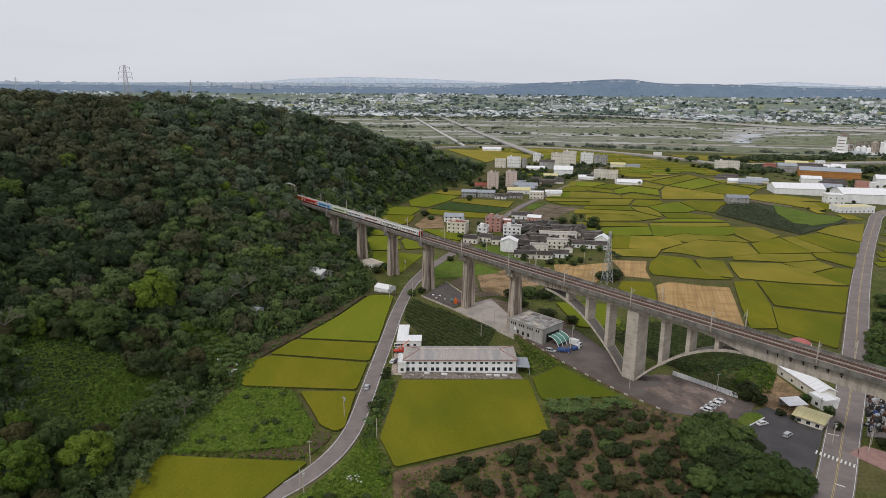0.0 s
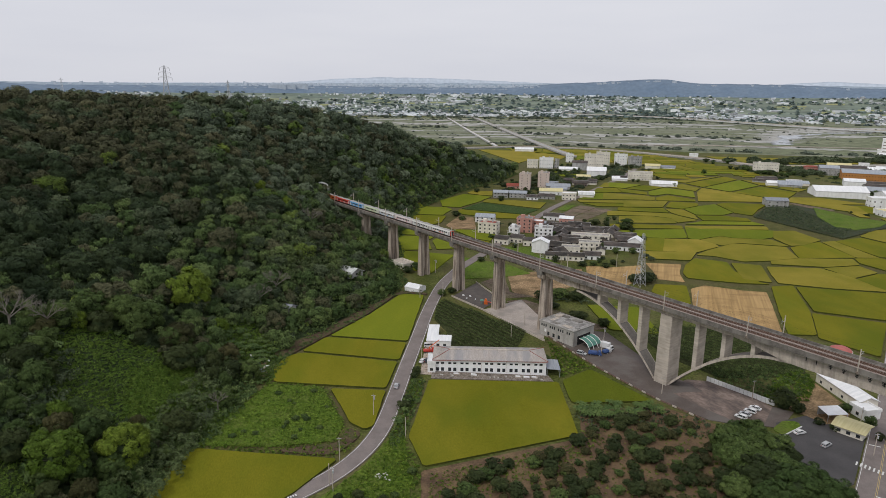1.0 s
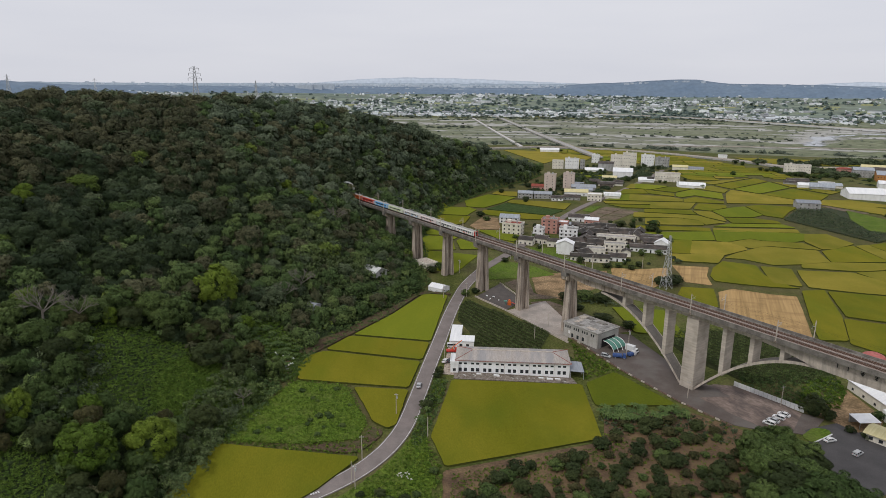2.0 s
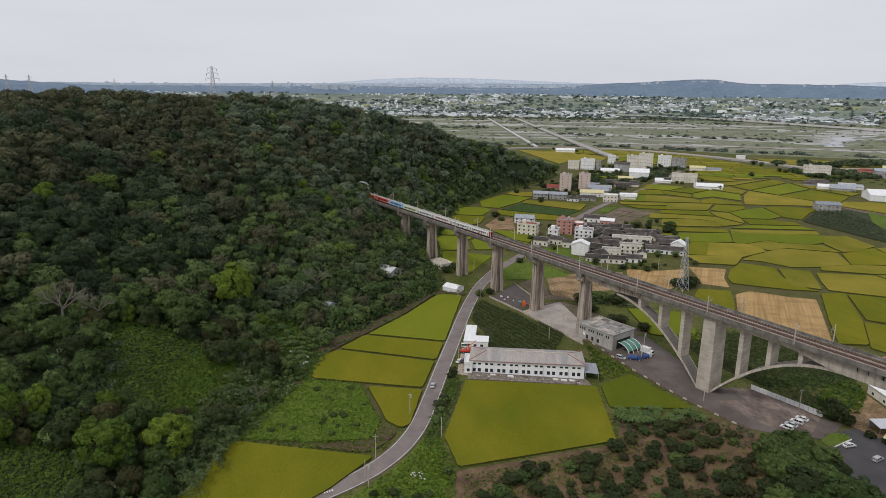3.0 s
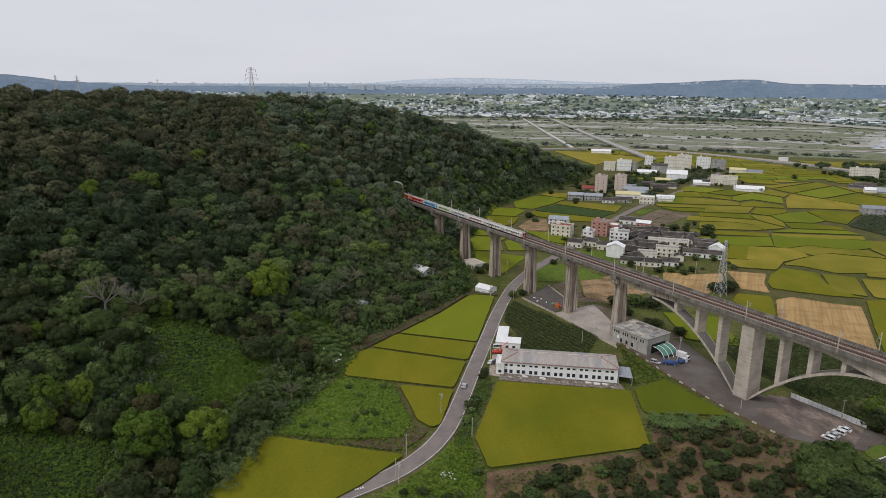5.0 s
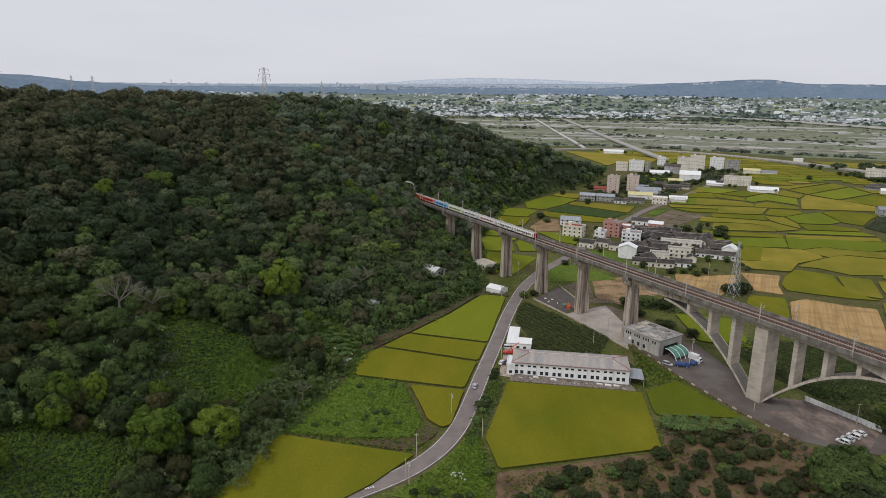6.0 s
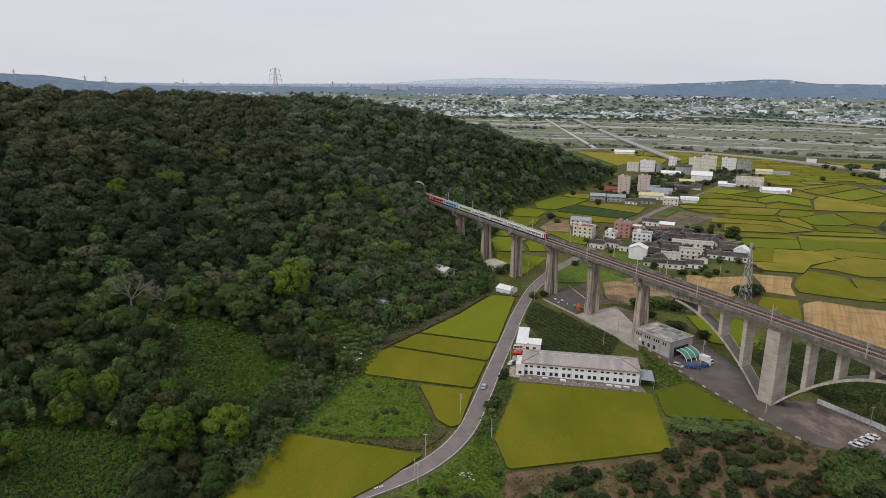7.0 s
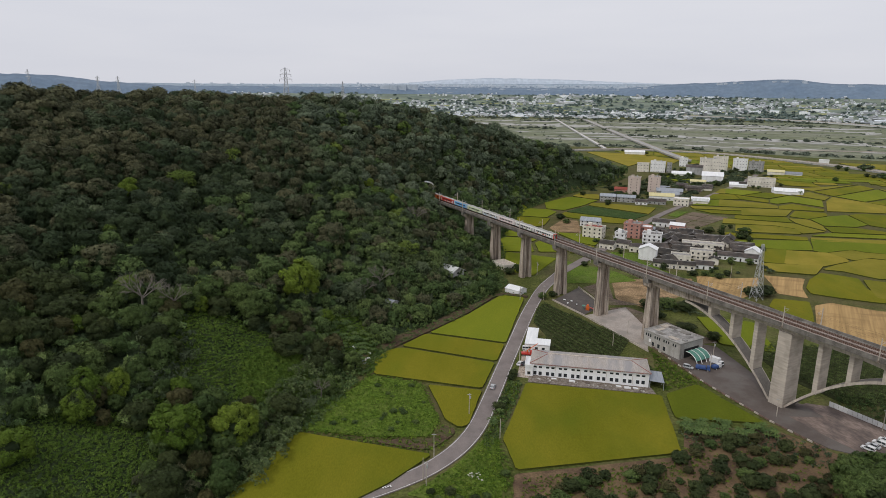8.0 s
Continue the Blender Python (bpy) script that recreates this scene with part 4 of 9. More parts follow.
# ---------------------------------------------------------------- tracks
TIE = Shape().box(-0.13, 0.13, -1.2, 1.2, 0.05, 0.22).mesh("sleeper", M["ballast"])
for name, c in (("railway_track", 3.7), ("railway_track", 7.7)):
    track = thing(name, RAIL, "brown-railed track on a pale slab bed", "railway track", "tracks on the viaduct")
    part("track_bed", sweep(-212, 330, c - 1.75, c + 1.75, -0.26, 0.06), M["slab"], track)
    for o in (-0.53, 0.53):
        part("rail", along(-212, 330, c + o - 0.09, c + o + 0.09, 0.2, 0.42), M["rail"], track)
        part("rail_plinth", along(-212, 330, c + o - 0.24, c + o + 0.24, 0.06, 0.2), M["plinth"], track)
    for s in np.arange(60, 215, 0.75):
        tie = part("sleeper", TIE, None, track)
        tie.location = (s, c, deck_z(s))
part("drain", along(-212, 330, 5.5, 5.9, -0.25, 0.0), M["dark"], viaduct)

# ---------------------------------------------------------------- masts of the overhead line
mast0 = thing("catenary_mast", RAIL @ pose(0, -0.1, deck_z(0)), "grey concrete mast that carries the overhead line", "catenary mast", "masts along the viaduct")
part("pole", Shape().tube((0, 0, -1.2), (0, 0, 7.6), 0.24, 0.17, 6), M["concrete_light"], mast0)
part("bracket", Shape().box(-0.35, 0.35, -0.3, 0.3, -1.3, -0.3), M["concrete"], mast0)
part("arm", Shape().bar((0, 0, 5.2), (0, 2.9, 6.1), 0.05).bar((0, 0, 6.8), (0, 2.9, 6.1), 0.04).bar((0, 1.2, 5.5), (0, 3.0, 5.2), 0.04), M["steel"], mast0)
mast1 = copy_thing(mast0, RAIL @ pose(8, DECK_W + 0.1, deck_z(8), 0, 0, 180))
posts = [-178, -142.4, -106.8, -71.2, -35.6, 35.6, 71.2, 106.8, 142.4, 180, 216]
for s in posts:
    copy_thing(mast0, RAIL @ pose(s, -0.1, deck_z(s)))
    copy_thing(mast1, RAIL @ pose(s + 8, DECK_W + 0.1, deck_z(s + 8), 0, 0, 180))
for c in (3.0, 8.4):
    wire = thing("overhead_wire", RAIL, "thin dark contact wire over a track", "overhead wire", "overhead wires")
    sp = [-212] + sorted(posts + [0]) + [330]
    contact, carrier = Shape(), Shape()
    for a, b in zip(sp, sp[1:]):
        contact.bar((a, c, deck_z(a) + 5.2), (b, c, deck_z(b) + 5.2), 0.012)
        for k in range(6):
            s0, s1 = a + (b - a) * k / 6, a + (b - a) * (k + 1) / 6
            sag = [6.3 - 2.4 * (q * (1 - q)) for q in (k / 6, (k + 1) / 6)]
            carrier.bar((s0, c, deck_z(s0) + sag[0]), (s1, c, deck_z(s1) + sag[1]), 0.012)
    part("contact_wire", contact, M["black"], wire)
    part("carrier_wire", carrier, M["black"], wire)

# ---------------------------------------------------------------- tunnel mouth
portal = thing("tunnel_portal", RAIL @ pose(-211, 5.7, deck_z(-211)), "pale arched concrete tunnel mouth in the hillside", "tunnel portal")
ring, n = Shape(), 20
for i in range(n):
    a0, a1 = math.pi * i / n, math.pi * (i + 1) / n
    pts = []
    for a in (a0, a1):
        for r in (5.9, 7.0):
            pts.append((math.cos(a) * r, 4.0 + math.sin(a) * r))
    (i0, o0, i1, o1) = pts
    ring.prism([(-6, i0[0], i0[1]), (1.5, i0[0], i0[1]), (1.5, o0[0], o0[1]), (-6, o0[0], o0[1])], [(-6, i1[0], i1[1]), (1.5, i1[0], i1[1]), (1.5, o1[0], o1[1]), (-6, o1[0], o1[1])])
for y0, y1 in ((-7.0, -5.9), (5.9, 7.0)):
    ring.box(-6, 1.5, y0, y1, -3, 4)
part("arch_ring", ring, M["white_wall"], portal, "bright concrete ring")
lin = Shape()
for i in range(n):
    a0, a1 = math.pi * i / n, math.pi * (i + 1) / n
    lin.add([(-6, math.cos(a) * 6.1, 4 + math.sin(a) * 6.1) for a in (a0, a1)] + [(-60, math.cos(a) * 6.1, 4 + math.sin(a) * 6.1) for a in (a1, a0)], [(0, 1, 2, 3)])
lin.box(-60, -59.5, -6.2, 6.2, -1, 10.5)
part("lining", lin, M["dark"], portal)


# ---------------------------------------------------------------- the train
def paint(name, c, rough=0.45):
    return mat(name, tuple(v * 0.9 for v in c), c, 0.8, rough=rough, fine=0.06)


M["orange"] = paint("orange_coach_paint", (0.62, 0.13, 0.025))
M["red"] = paint("red_coach_paint", (0.50, 0.045, 0.03))
M["coach_blue"] = paint("light_blue_coach_paint", (0.16, 0.38, 0.66))
M["coach_green"] = paint("pale_green_coach_paint", (0.55, 0.62, 0.42))
M["coach_white"] = paint("white_coach_paint", (0.70, 0.69, 0.66))
M["coach_pink"] = paint("pale_pink_coach_paint", (0.70, 0.60, 0.58))
M["coach_roof"] = paint("grey_coach_roof", (0.36, 0.35, 0.33), 0.7)
TRACK_Y = 3.7
HALF = 1.42
spots = random.Random(11)


def body_ring(x, w, low, high):
    return [(x, -w, low), (x, w, low), (x, w, high - 0.75), (x, w * 0.82, high - 0.28), (x, w * 0.45, high), (x, -w * 0.45, high), (x, -w * 0.82, high - 0.28), (x, -w, high - 0.75)]


def coach(s, length, colour, label, name="train_coach", cab=0, deco=()):
    z = deck_z(s) + 0.42
    car = thing(name, RAIL @ pose(s, TRACK_Y, z, 0, -math.degrees(math.atan(GRADE)), 0), label, "train car", "cars of the train")
    h = length / 2 - 0.25
    rings = [body_ring(-h, HALF - 0.06, 1.0, 3.75), body_ring(-h + 0.2, HALF, 0.85, 3.85), body_ring(h - 0.2, HALF, 0.85, 3.85), body_ring(h, HALF - 0.06, 1.0, 3.75)]
    sh, k = Shape(), 8
    sh.add([p for r in rings for p in r], [(i * k + j, i * k + (j + 1) % k, (i + 1) * k + (j + 1) % k, (i + 1) * k + j) for i in range(3) for j in range(k)] + [tuple(range(k))[::-1], tuple(range(3 * k, 4 * k))])
    body = part("body", sh, M[colour], car)
    part("roof", Shape().add([(-h + 0.1, -1.2, 3.62), (h - 0.1, -1.2, 3.62), (h - 0.1, -0.62, 3.9), (-h + 0.1, -0.62, 3.9), (h - 0.1, 0.62, 3.9), (-h + 0.1, 0.62, 3.9), (h - 0.1, 1.2, 3.62), (-h + 0.1, 1.2, 3.62)],
                              [(0, 1, 2, 3), (3, 2, 4, 5), (5, 4, 6, 7)]), M["coach_roof"], car)
    for o in (-h * 0.5, h * 0.5):
        part("roof_unit", Shape().box(o - 1.6, o + 1.6, -0.8, 0.8, 3.85, 4.12, taper=0.12), M["coach_roof"], car)
    n = int((length - 5) / 1.75)
    pane = Shape().box(-0.62, 0.62, -HALF - 0.025, HALF + 0.025, 1.95, 2.75).mesh("window", M["glass"])
    for i in range(n):
        w = part("window", pane, None, car)
        w.location = ((i - (n - 1) / 2) * 1.75, 0, 0)
    for o in (-h + 1.1, h - 1.1):
        part("door", Shape().box(o - 0.5, o + 0.5, -HALF - 0.02, HALF + 0.02, 1.0, 3.0), M["coach_white"] if colour != "coach_white" else M["coach_roof"], car)
    for o in (-h * 0.7, h * 0.7):
        part("bogie", Shape().box(o - 1.5, o + 1.5, -1.1, 1.1, 0.15, 0.8), M["black"], car)
    part("underframe", Shape().box(-h * 0.5, h * 0.5, -1.15, 1.15, 0.35, 0.9), M["dark"], car)
    part("coupling", Shape().box(h - 0.2, h + 0.45, -0.6, 0.6, 0.9, 3.2), M["black"], car)
    for c in deco:
        for i in range(4):
            o = spots.uniform(-h + 1, h - 2)
            part("painted_patch", Shape().box(o, o + spots.uniform(0.4, 1.3), -HALF - 0.012, HALF + 0.012, 0.95 + spots.uniform(0, 0.3), 1.8), M[c], car)
    if cab:
        part("cab_front", Shape().prism([(cab * h, -1.36, 0.9), (cab * (h + 0.35), -1.2, 0.9), (cab * (h + 0.35), 1.2, 0.9), (cab * h, 1.36, 0.9)][::cab],
                                        [(cab * h, -1.36, 3.7), (cab * (h + 0.1), -1.2, 3.6), (cab * (h + 0.1), 1.2, 3.6), (cab * h, 1.36, 3.7)][::cab]), M["red"], car, "red cab end")
        part("windscreen", Shape().box(min(cab * (h + 0.1), cab * (h + 0.3)), max(cab * (h + 0.1), cab * (h + 0.3)), -1.0, 1.0, 2.2, 3.1), M["glass"], car)
        for y in (-0.85, 0.85):
            part("tail_lamp", Shape().box(min(cab * h, cab * (h + 0.4)), max(cab * h, cab * (h + 0.4)), y - 0.14, y + 0.14, 1.2, 1.45), M["red"], car)
    return car


HEAD = -40.0    # where the rear end of the train stands
coach(HEAD - 10, 20, "coach_white", "white rear driving coach with yellow marks and red cab end", cab=1, deco=("yellow_line", "coach_pink", "red"))
coach(HEAD - 30, 20, "coach_white", "white coach with dark painted pattern", deco=("dark", "coach_green"))
coach(HEAD - 50, 20, "coach_pink", "pale pink coach with painted figures", deco=("red", "coach_white"))
coach(HEAD - 70, 20, "coach_white", "white coach with blue painted pattern", deco=("coach_blue", "coach_blue"))
coach(HEAD - 90, 20, "coach_green", "pale green coach with painted pattern", deco=("coach_white", "yellow_line"))
coach(HEAD - 110, 20, "coach_blue", "light blue coach with white pattern", deco=("coach_white",))
coach(HEAD - 130, 20, "red", "red coach with white painted pattern", deco=("coach_white", "coach_pink"))
coach(HEAD - 149, 17, "orange", "orange electric locomotive at the front of the train", "locomotive", cab=-1)


# ---------------------------------------------------------------- trees
def crown_arrays(seed, radius, height, clumps, size, lobes, flat=0.75, core=True, shade=False):
    """Leaf clumps of a crown: small three-cornered sprays over uneven lobes that stand in a dome and round its flanks. Returns vertices (n, 3, 3); with shade also the normals of the crown's outline there."""
    r = np.random.RandomState(seed)
    cs, rs = [], []
    for i in range(lobes):
        a, q = 2.4 * i + r.uniform(-0.5, 0.5), radius * 0.70 * math.sqrt((i + 0.3) / lobes) * r.uniform(0.8, 1.15)
        cs.append((q * math.cos(a), q * math.sin(a), height * (r.uniform(*((0.52, 0.84) if clumps > 4000 else (0.66, 0.80))) - 0.34 * (q / radius) ** 1.5)))
        rs.append(radius * r.uniform(0.20, 0.38) * min(1.0, math.sqrt(20 / lobes)))
    if core:
        for i in range(lobes // 2):
            a, q = i * math.tau / (lobes // 2) + r.uniform(-0.3, 0.3), radius * r.uniform(0.5, 0.68)
            cs.append((q * math.cos(a), q * math.sin(a), height * r.uniform(0.24, 0.40)))
            rs.append(radius * r.uniform(0.22, 0.36) * min(1.0, math.sqrt(20 / lobes)))
    cs, rs = np.array(cs), np.array(rs)
    which = r.choice(len(rs), clumps, p=rs ** 2 / (rs ** 2).sum())
    d = r.normal(size=(clumps, 3))
    d /= np.linalg.norm(d, axis=1)[:, None]
    out = cs[which] * np.array([1, 1, 0])
    out /= np.linalg.norm(out, axis=1)[:, None] + 1e-6
    back = (d * (out + np.array([0, 0, 0.8]))).sum(1) < -0.3
    d = np.where(back[:, None], -d, d)
    p = cs[which] + d * (rs[which] * r.uniform(0.80, 1.10, clumps))[:, None] * np.array([1, 1, flat * height / radius / 1.6])
    nrm = d + r.normal(scale=0.30, size=d.shape) + np.array([0, 0, 0.15])
    nrm /= np.linalg.norm(nrm, axis=1)[:, None]
    t1 = np.cross(nrm, r.normal(size=d.shape))
    t1 /= np.linalg.norm(t1, axis=1)[:, None]
    t2 = np.cross(nrm, t1)
    a = size * r.uniform(0.6, 1.4, clumps)[:, None]
    b = a * r.uniform(0.6, 1.0, clumps)[:, None]
    tris = np.stack([p - t1 * a - t2 * b * 0.6, p + t1 * a - t2 * b * 0.5 * r.uniform(0.2, 1.6, clumps)[:, None], p + t2 * b * 1.2 - nrm * a * 0.2], 1)
    dome = p - np.array([0, 0, height * 0.3])
    dome /= np.linalg.norm(dome, axis=1)[:, None]
    soft = d + 0.40 * dome + r.normal(scale=0.16, size=d.shape)
    soft /= np.linalg.norm(soft, axis=1)[:, None]
    if not core:
        return (tris, soft) if shade else tris
    # added dark core that shows as shade between the clumps
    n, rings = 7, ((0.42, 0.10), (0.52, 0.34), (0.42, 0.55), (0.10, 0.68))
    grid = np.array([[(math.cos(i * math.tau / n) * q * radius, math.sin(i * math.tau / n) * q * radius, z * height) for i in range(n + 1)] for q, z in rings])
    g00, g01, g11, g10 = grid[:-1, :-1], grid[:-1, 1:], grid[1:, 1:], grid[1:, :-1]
    shade_core = np.concatenate([np.stack([g00, g01, g11], 2).reshape(-1, 3, 3), np.stack([g00, g11, g10], 2).reshape(-1, 3, 3)])
    both = np.concatenate([tris, shade_core])
    if not shade:
        return both
    out = shade_core.mean(1) - np.array([0, 0, height * 0.3])
    return both, np.concatenate([soft, out / np.linalg.norm(out, axis=1)[:, None]])


SHADE_CORE_FACES = 42      # faces at the end of each crown: added dark core, shade as colour


def trunk_shape(seed, height, thick, limbs=4, spread=0.3):
    r = random.Random(seed)
    sh = Shape()
    lean = Vector((r.uniform(-0.04, 0.04), r.uniform(-0.04, 0.04), 1))
    sh.tube((0, 0, -1.2), lean * height * 0.45, thick, thick * 0.65, 6)
    sh.tube(lean * height * 0.45, lean * height * 0.72, thick * 0.65, thick * 0.25, 5)
    for i in range(limbs):
        a = i * math.tau / limbs + r.uniform(-0.4, 0.4)
        z0 = height * r.uniform(0.28, 0.5)
        tip = Vector((math.cos(a) * height * spread, math.sin(a) * height * spread, z0 + height * r.uniform(0.15, 0.28)))
        sh.tube(lean * z0, tip, thick * 0.45, thick * 0.12, 4)
    return sh


def leaves_mesh(name, arr, material, tint=None, shade_core=0, soft=None):
    n, k = arr.shape[:2]
    me = bpy.data.meshes.new(name)
    me.vertices.add(n * k)
    me.vertices.foreach_set("co", arr.reshape(-1).astype(np.float32))
    me.loops.add(n * k)
    me.loops.foreach_set("vertex_index", np.arange(n * k, dtype=np.int32))
    me.polygons.add(n)
    me.polygons.foreach_set("loop_start", np.arange(0, n * k, k, dtype=np.int32))
    mats = material if isinstance(material, list) else [material]
    for m in mats:
        me.materials.append(m)
    if tint is not None:
        at = me.attributes.new("tint", "FLOAT", "FACE")
        at.data.foreach_set("value", tint[0].astype(np.float32))
        me.polygons.foreach_set("material_index", tint[1].astype(np.int32))
    elif shade_core:
        me.polygons.foreach_set("material_index", np.r_[np.zeros(n - shade_core), np.ones(shade_core)].astype(np.int32))
    if soft is not None:
        at = me.attributes.new("custom_normal", "FLOAT_VECTOR", "POINT")
        at.data.foreach_set("vector", np.repeat(soft, k, axis=0).reshape(-1).astype(np.float32))
    me.update(calc_edges=True)
    me.validate()
    return me


def tree_leaf(name, key):
    m = leaf_mat(name, LEAVES[key][0], LEAVES[key][1], 0.28, tint="object", leaf=0.22)
    return m


LEAVES = {"leaf": ((0.030, 0.043, 0.014), (0.046, 0.061, 0.020)), "leaf_brown": ((0.044, 0.046, 0.017), (0.065, 0.064, 0.024)),
          "leaf_mid": ((0.050, 0.082, 0.022), (0.074, 0.108, 0.031)), "leaf_bright": ((0.068, 0.114, 0.012), (0.104, 0.154, 0.020))}
M["tree_leaf"] = tree_leaf("dark_crown", "leaf")
M["tree_brown"] = tree_leaf("brownish_crown", "leaf_brown")
M["tree_mid"] = tree_leaf("green_crown", "leaf_mid")
M["tree_bright"] = tree_leaf("bright_crown", "leaf_bright")

TREE_LABEL = {"tree_leaf": "broadleaf tree with dense dark green crown", "tree_brown": "broadleaf tree with dull brownish green crown", "tree_mid": "leafy mid-green broadleaf tree of the valley", "tree_bright": "tree with bright yellow-green crown"}
KINDS = {}


def tree(x, y, radius, height, kind="tree_leaf", variant=0, group="", turn=None, z=None, clumps=700, label="", name="tree"):
    """A tree with trunk, limbs and a crown of leaf clumps; trees of one kind and variant share their meshes."""
    key = (kind, variant, clumps)
    if key not in KINDS:
        arr, soft = crown_arrays(100 + variant * 7 + len(kind), 5.0, 10.0, clumps, {300: 0.95, 700: 0.66, 2000: 0.48, 5200: 0.34}[clumps], {300: 9, 700: 12, 2000: 22, 5200: 34}[clumps] + 2 * (variant % 4), shade=True)
        KINDS[key] = (trunk_shape(variant, 10.0, 0.28).mesh("trunk", M["bark"]), leaves_mesh("crown", arr, [M[kind], M["hill"]], shade_core=SHADE_CORE_FACES, soft=soft))
    tk, cr = KINDS[key]
    a = turn if turn is not None else (x * 37.7 + y * 21.3) % 360
    ob = thing(name, pose(x, y, gz(x, y) if z is None else z, 0, 0, a) @ Matrix.Diagonal((radius / 5, radius / 5, height / 10, 1)), label or TREE_LABEL[kind], "tree" if name == "tree" else name, group)
    part("trunk", tk, None, ob)
    part("crown", cr, None, ob)
    return ob


# patches of the hillside with vines and weeds in place of trees
CLEARINGS = [[(-155, 218), (-136, 224), (-119, 228), (-108, 226), (-96, 226), (-97, 207), (-108, 196), (-125, 192), (-138, 182), (-146, 196)], [(-158, 141), (-148, 154), (-135, 160), (-124, 151), (-122, 130), (-144, 112)], [(-113, 266), (-104, 275), (-93, 272), (-88, 262), (-89, 245), (-98, 246), (-108, 253)], [(-116, 201), (-118, 214), (-113, 227), (-104, 228), (-106, 212), (-109, 196)], [(-121.7, 213.5), (-116.7, 223.3), (-111.3, 227.1), (-101.9, 228.7), (-97.1, 221.6), (-99.6, 203.2), (-106.5, 194.4), (-115.3, 196.3)]]
trng = np.random.RandomState(3)
sx, sy = np.meshgrid(np.arange(-470, 75, 7.6), np.arange(40, 960, 7.6))
tx = (sx + trng.uniform(-4.4, 4.4, sx.shape)).ravel()
ty = (sy + trng.uniform(-4.4, 4.4, sy.shape)).ravel()
keep = inside(tx, ty, RING) & (seg_dist(tx, ty, FOOT)[0] > 0.5)
# only the valley side and a little beyond the crest
ds, hs = seg_dist(tx, ty, SPINE)
df = seg_dist(tx, ty, FOOT)[0]
keep &= (df / (df + ds) > 0) & ((ds < 30) | (df < 330))
beyond = inside(tx, ty, [p[:2] for p in SPINE] + [(-1500, -500), (-1500, 1200), (58, 1200)])
keep &= ~(beyond & (ds > 16))
keep &= np.arctan2(-tx, ty) < math.radians(49)
keep &= (np.hypot(tx + 69, ty - 360) > 10) & ~((np.abs(tx + 68) < 7) & (ty > 341) & (ty < 360)) & (np.hypot(tx + 92, ty - 298) > 5)
for c in CLEARINGS:
    keep &= ~inside(tx, ty, c)
rs, rv = rail_coords(tx, ty)
tz = land_z(tx, ty)
keep &= ~((rv > -5) & (rv < 17) & (rs > -210) & (tz + 13 > RZ + GRADE * rs - 3))
keep &= ~((rv > -1) & (rv < 13) & (rs > -210))
keep &= ~((rv > -20) & (rv < 0) & (rs > -218) & (rs < -168))
tx, ty, tz = tx[keep], ty[keep], tz[keep]
dist = np.hypot(tx, ty)
# kinds grow in drifts: brownish high up, greener towards the foot
drift = waves(tx * 1.7 + 40, ty * 1.7) + trng.normal(scale=0.35, size=len(tx)) + (tz - 45) / 60
kind = np.where(drift > 0.55, 1, np.where(drift < -0.75, 2, 0))
kind = np.where((tz < 44) & (tx > -150) & (ty < 430) & (trng.uniform(size=len(tx)) < 0.55), 2, kind)
kind = np.where((tx > -150) & (ty > 250) & (ty < 400) & (trng.uniform(size=len(tx)) < 0.30), 2, kind)
kind = np.where(trng.uniform(size=len(tx)) < np.where((tx > -200) & (ty < 480), 0.020, 0.008), 3, kind)
# Darkening put into the colour of nearer woods, thinning out with distance.
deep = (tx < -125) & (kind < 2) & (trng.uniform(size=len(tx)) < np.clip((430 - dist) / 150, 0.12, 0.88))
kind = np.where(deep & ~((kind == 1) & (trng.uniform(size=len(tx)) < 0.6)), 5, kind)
kind = np.where(trng.uniform(size=len(tx)) < 0.10, 1, kind)
# Far spur: haze put into the foliage as a paler, greyer leaf.
kind = np.where((ty > 430 + 70 * waves(tx * 2.1, ty * 1.3)) & (tx > -210) & ((kind < 2) | (kind == 5)) & (trng.uniform(size=len(tx)) < 0.8), 6, kind)
kind = np.where((ty > 430) & (tx > -230) & (trng.uniform(size=len(tx)) < np.clip(0.42 - tz / 160, 0.08, 0.4)), 2, kind)
kind = np.where((ty > 400) & (tz < 45) & (trng.uniform(size=len(tx)) < 0.035), 3, kind)
size = trng.choice([3.4, 4.4, 5.4, 6.6, 8.2], len(tx), p=[0.2, 0.28, 0.26, 0.17, 0.09]) * trng.uniform(0.9, 1.1, len(tx)) * np.where(tz < 22, 0.85, 1.0)
tall = 4.0 + size * trng.uniform(0.95, 1.5, len(tx))
order = np.argsort(ty + 0.55 * np.abs(tx + 95))
near = np.zeros(len(tx), bool)
near[order[:140]] = True
names = ["tree_leaf", "tree_brown", "tree_mid", "tree_bright", "", "tree_leaf", "tree_leaf"]
for i in np.where(near)[0]:
    tree(float(tx[i]), float(ty[i]), float(size[i]), float(tall[i]), names[kind[i]], int(i) % 4, "trees of the wooded slope", z=float(tz[i]) - 0.3, clumps=2000)
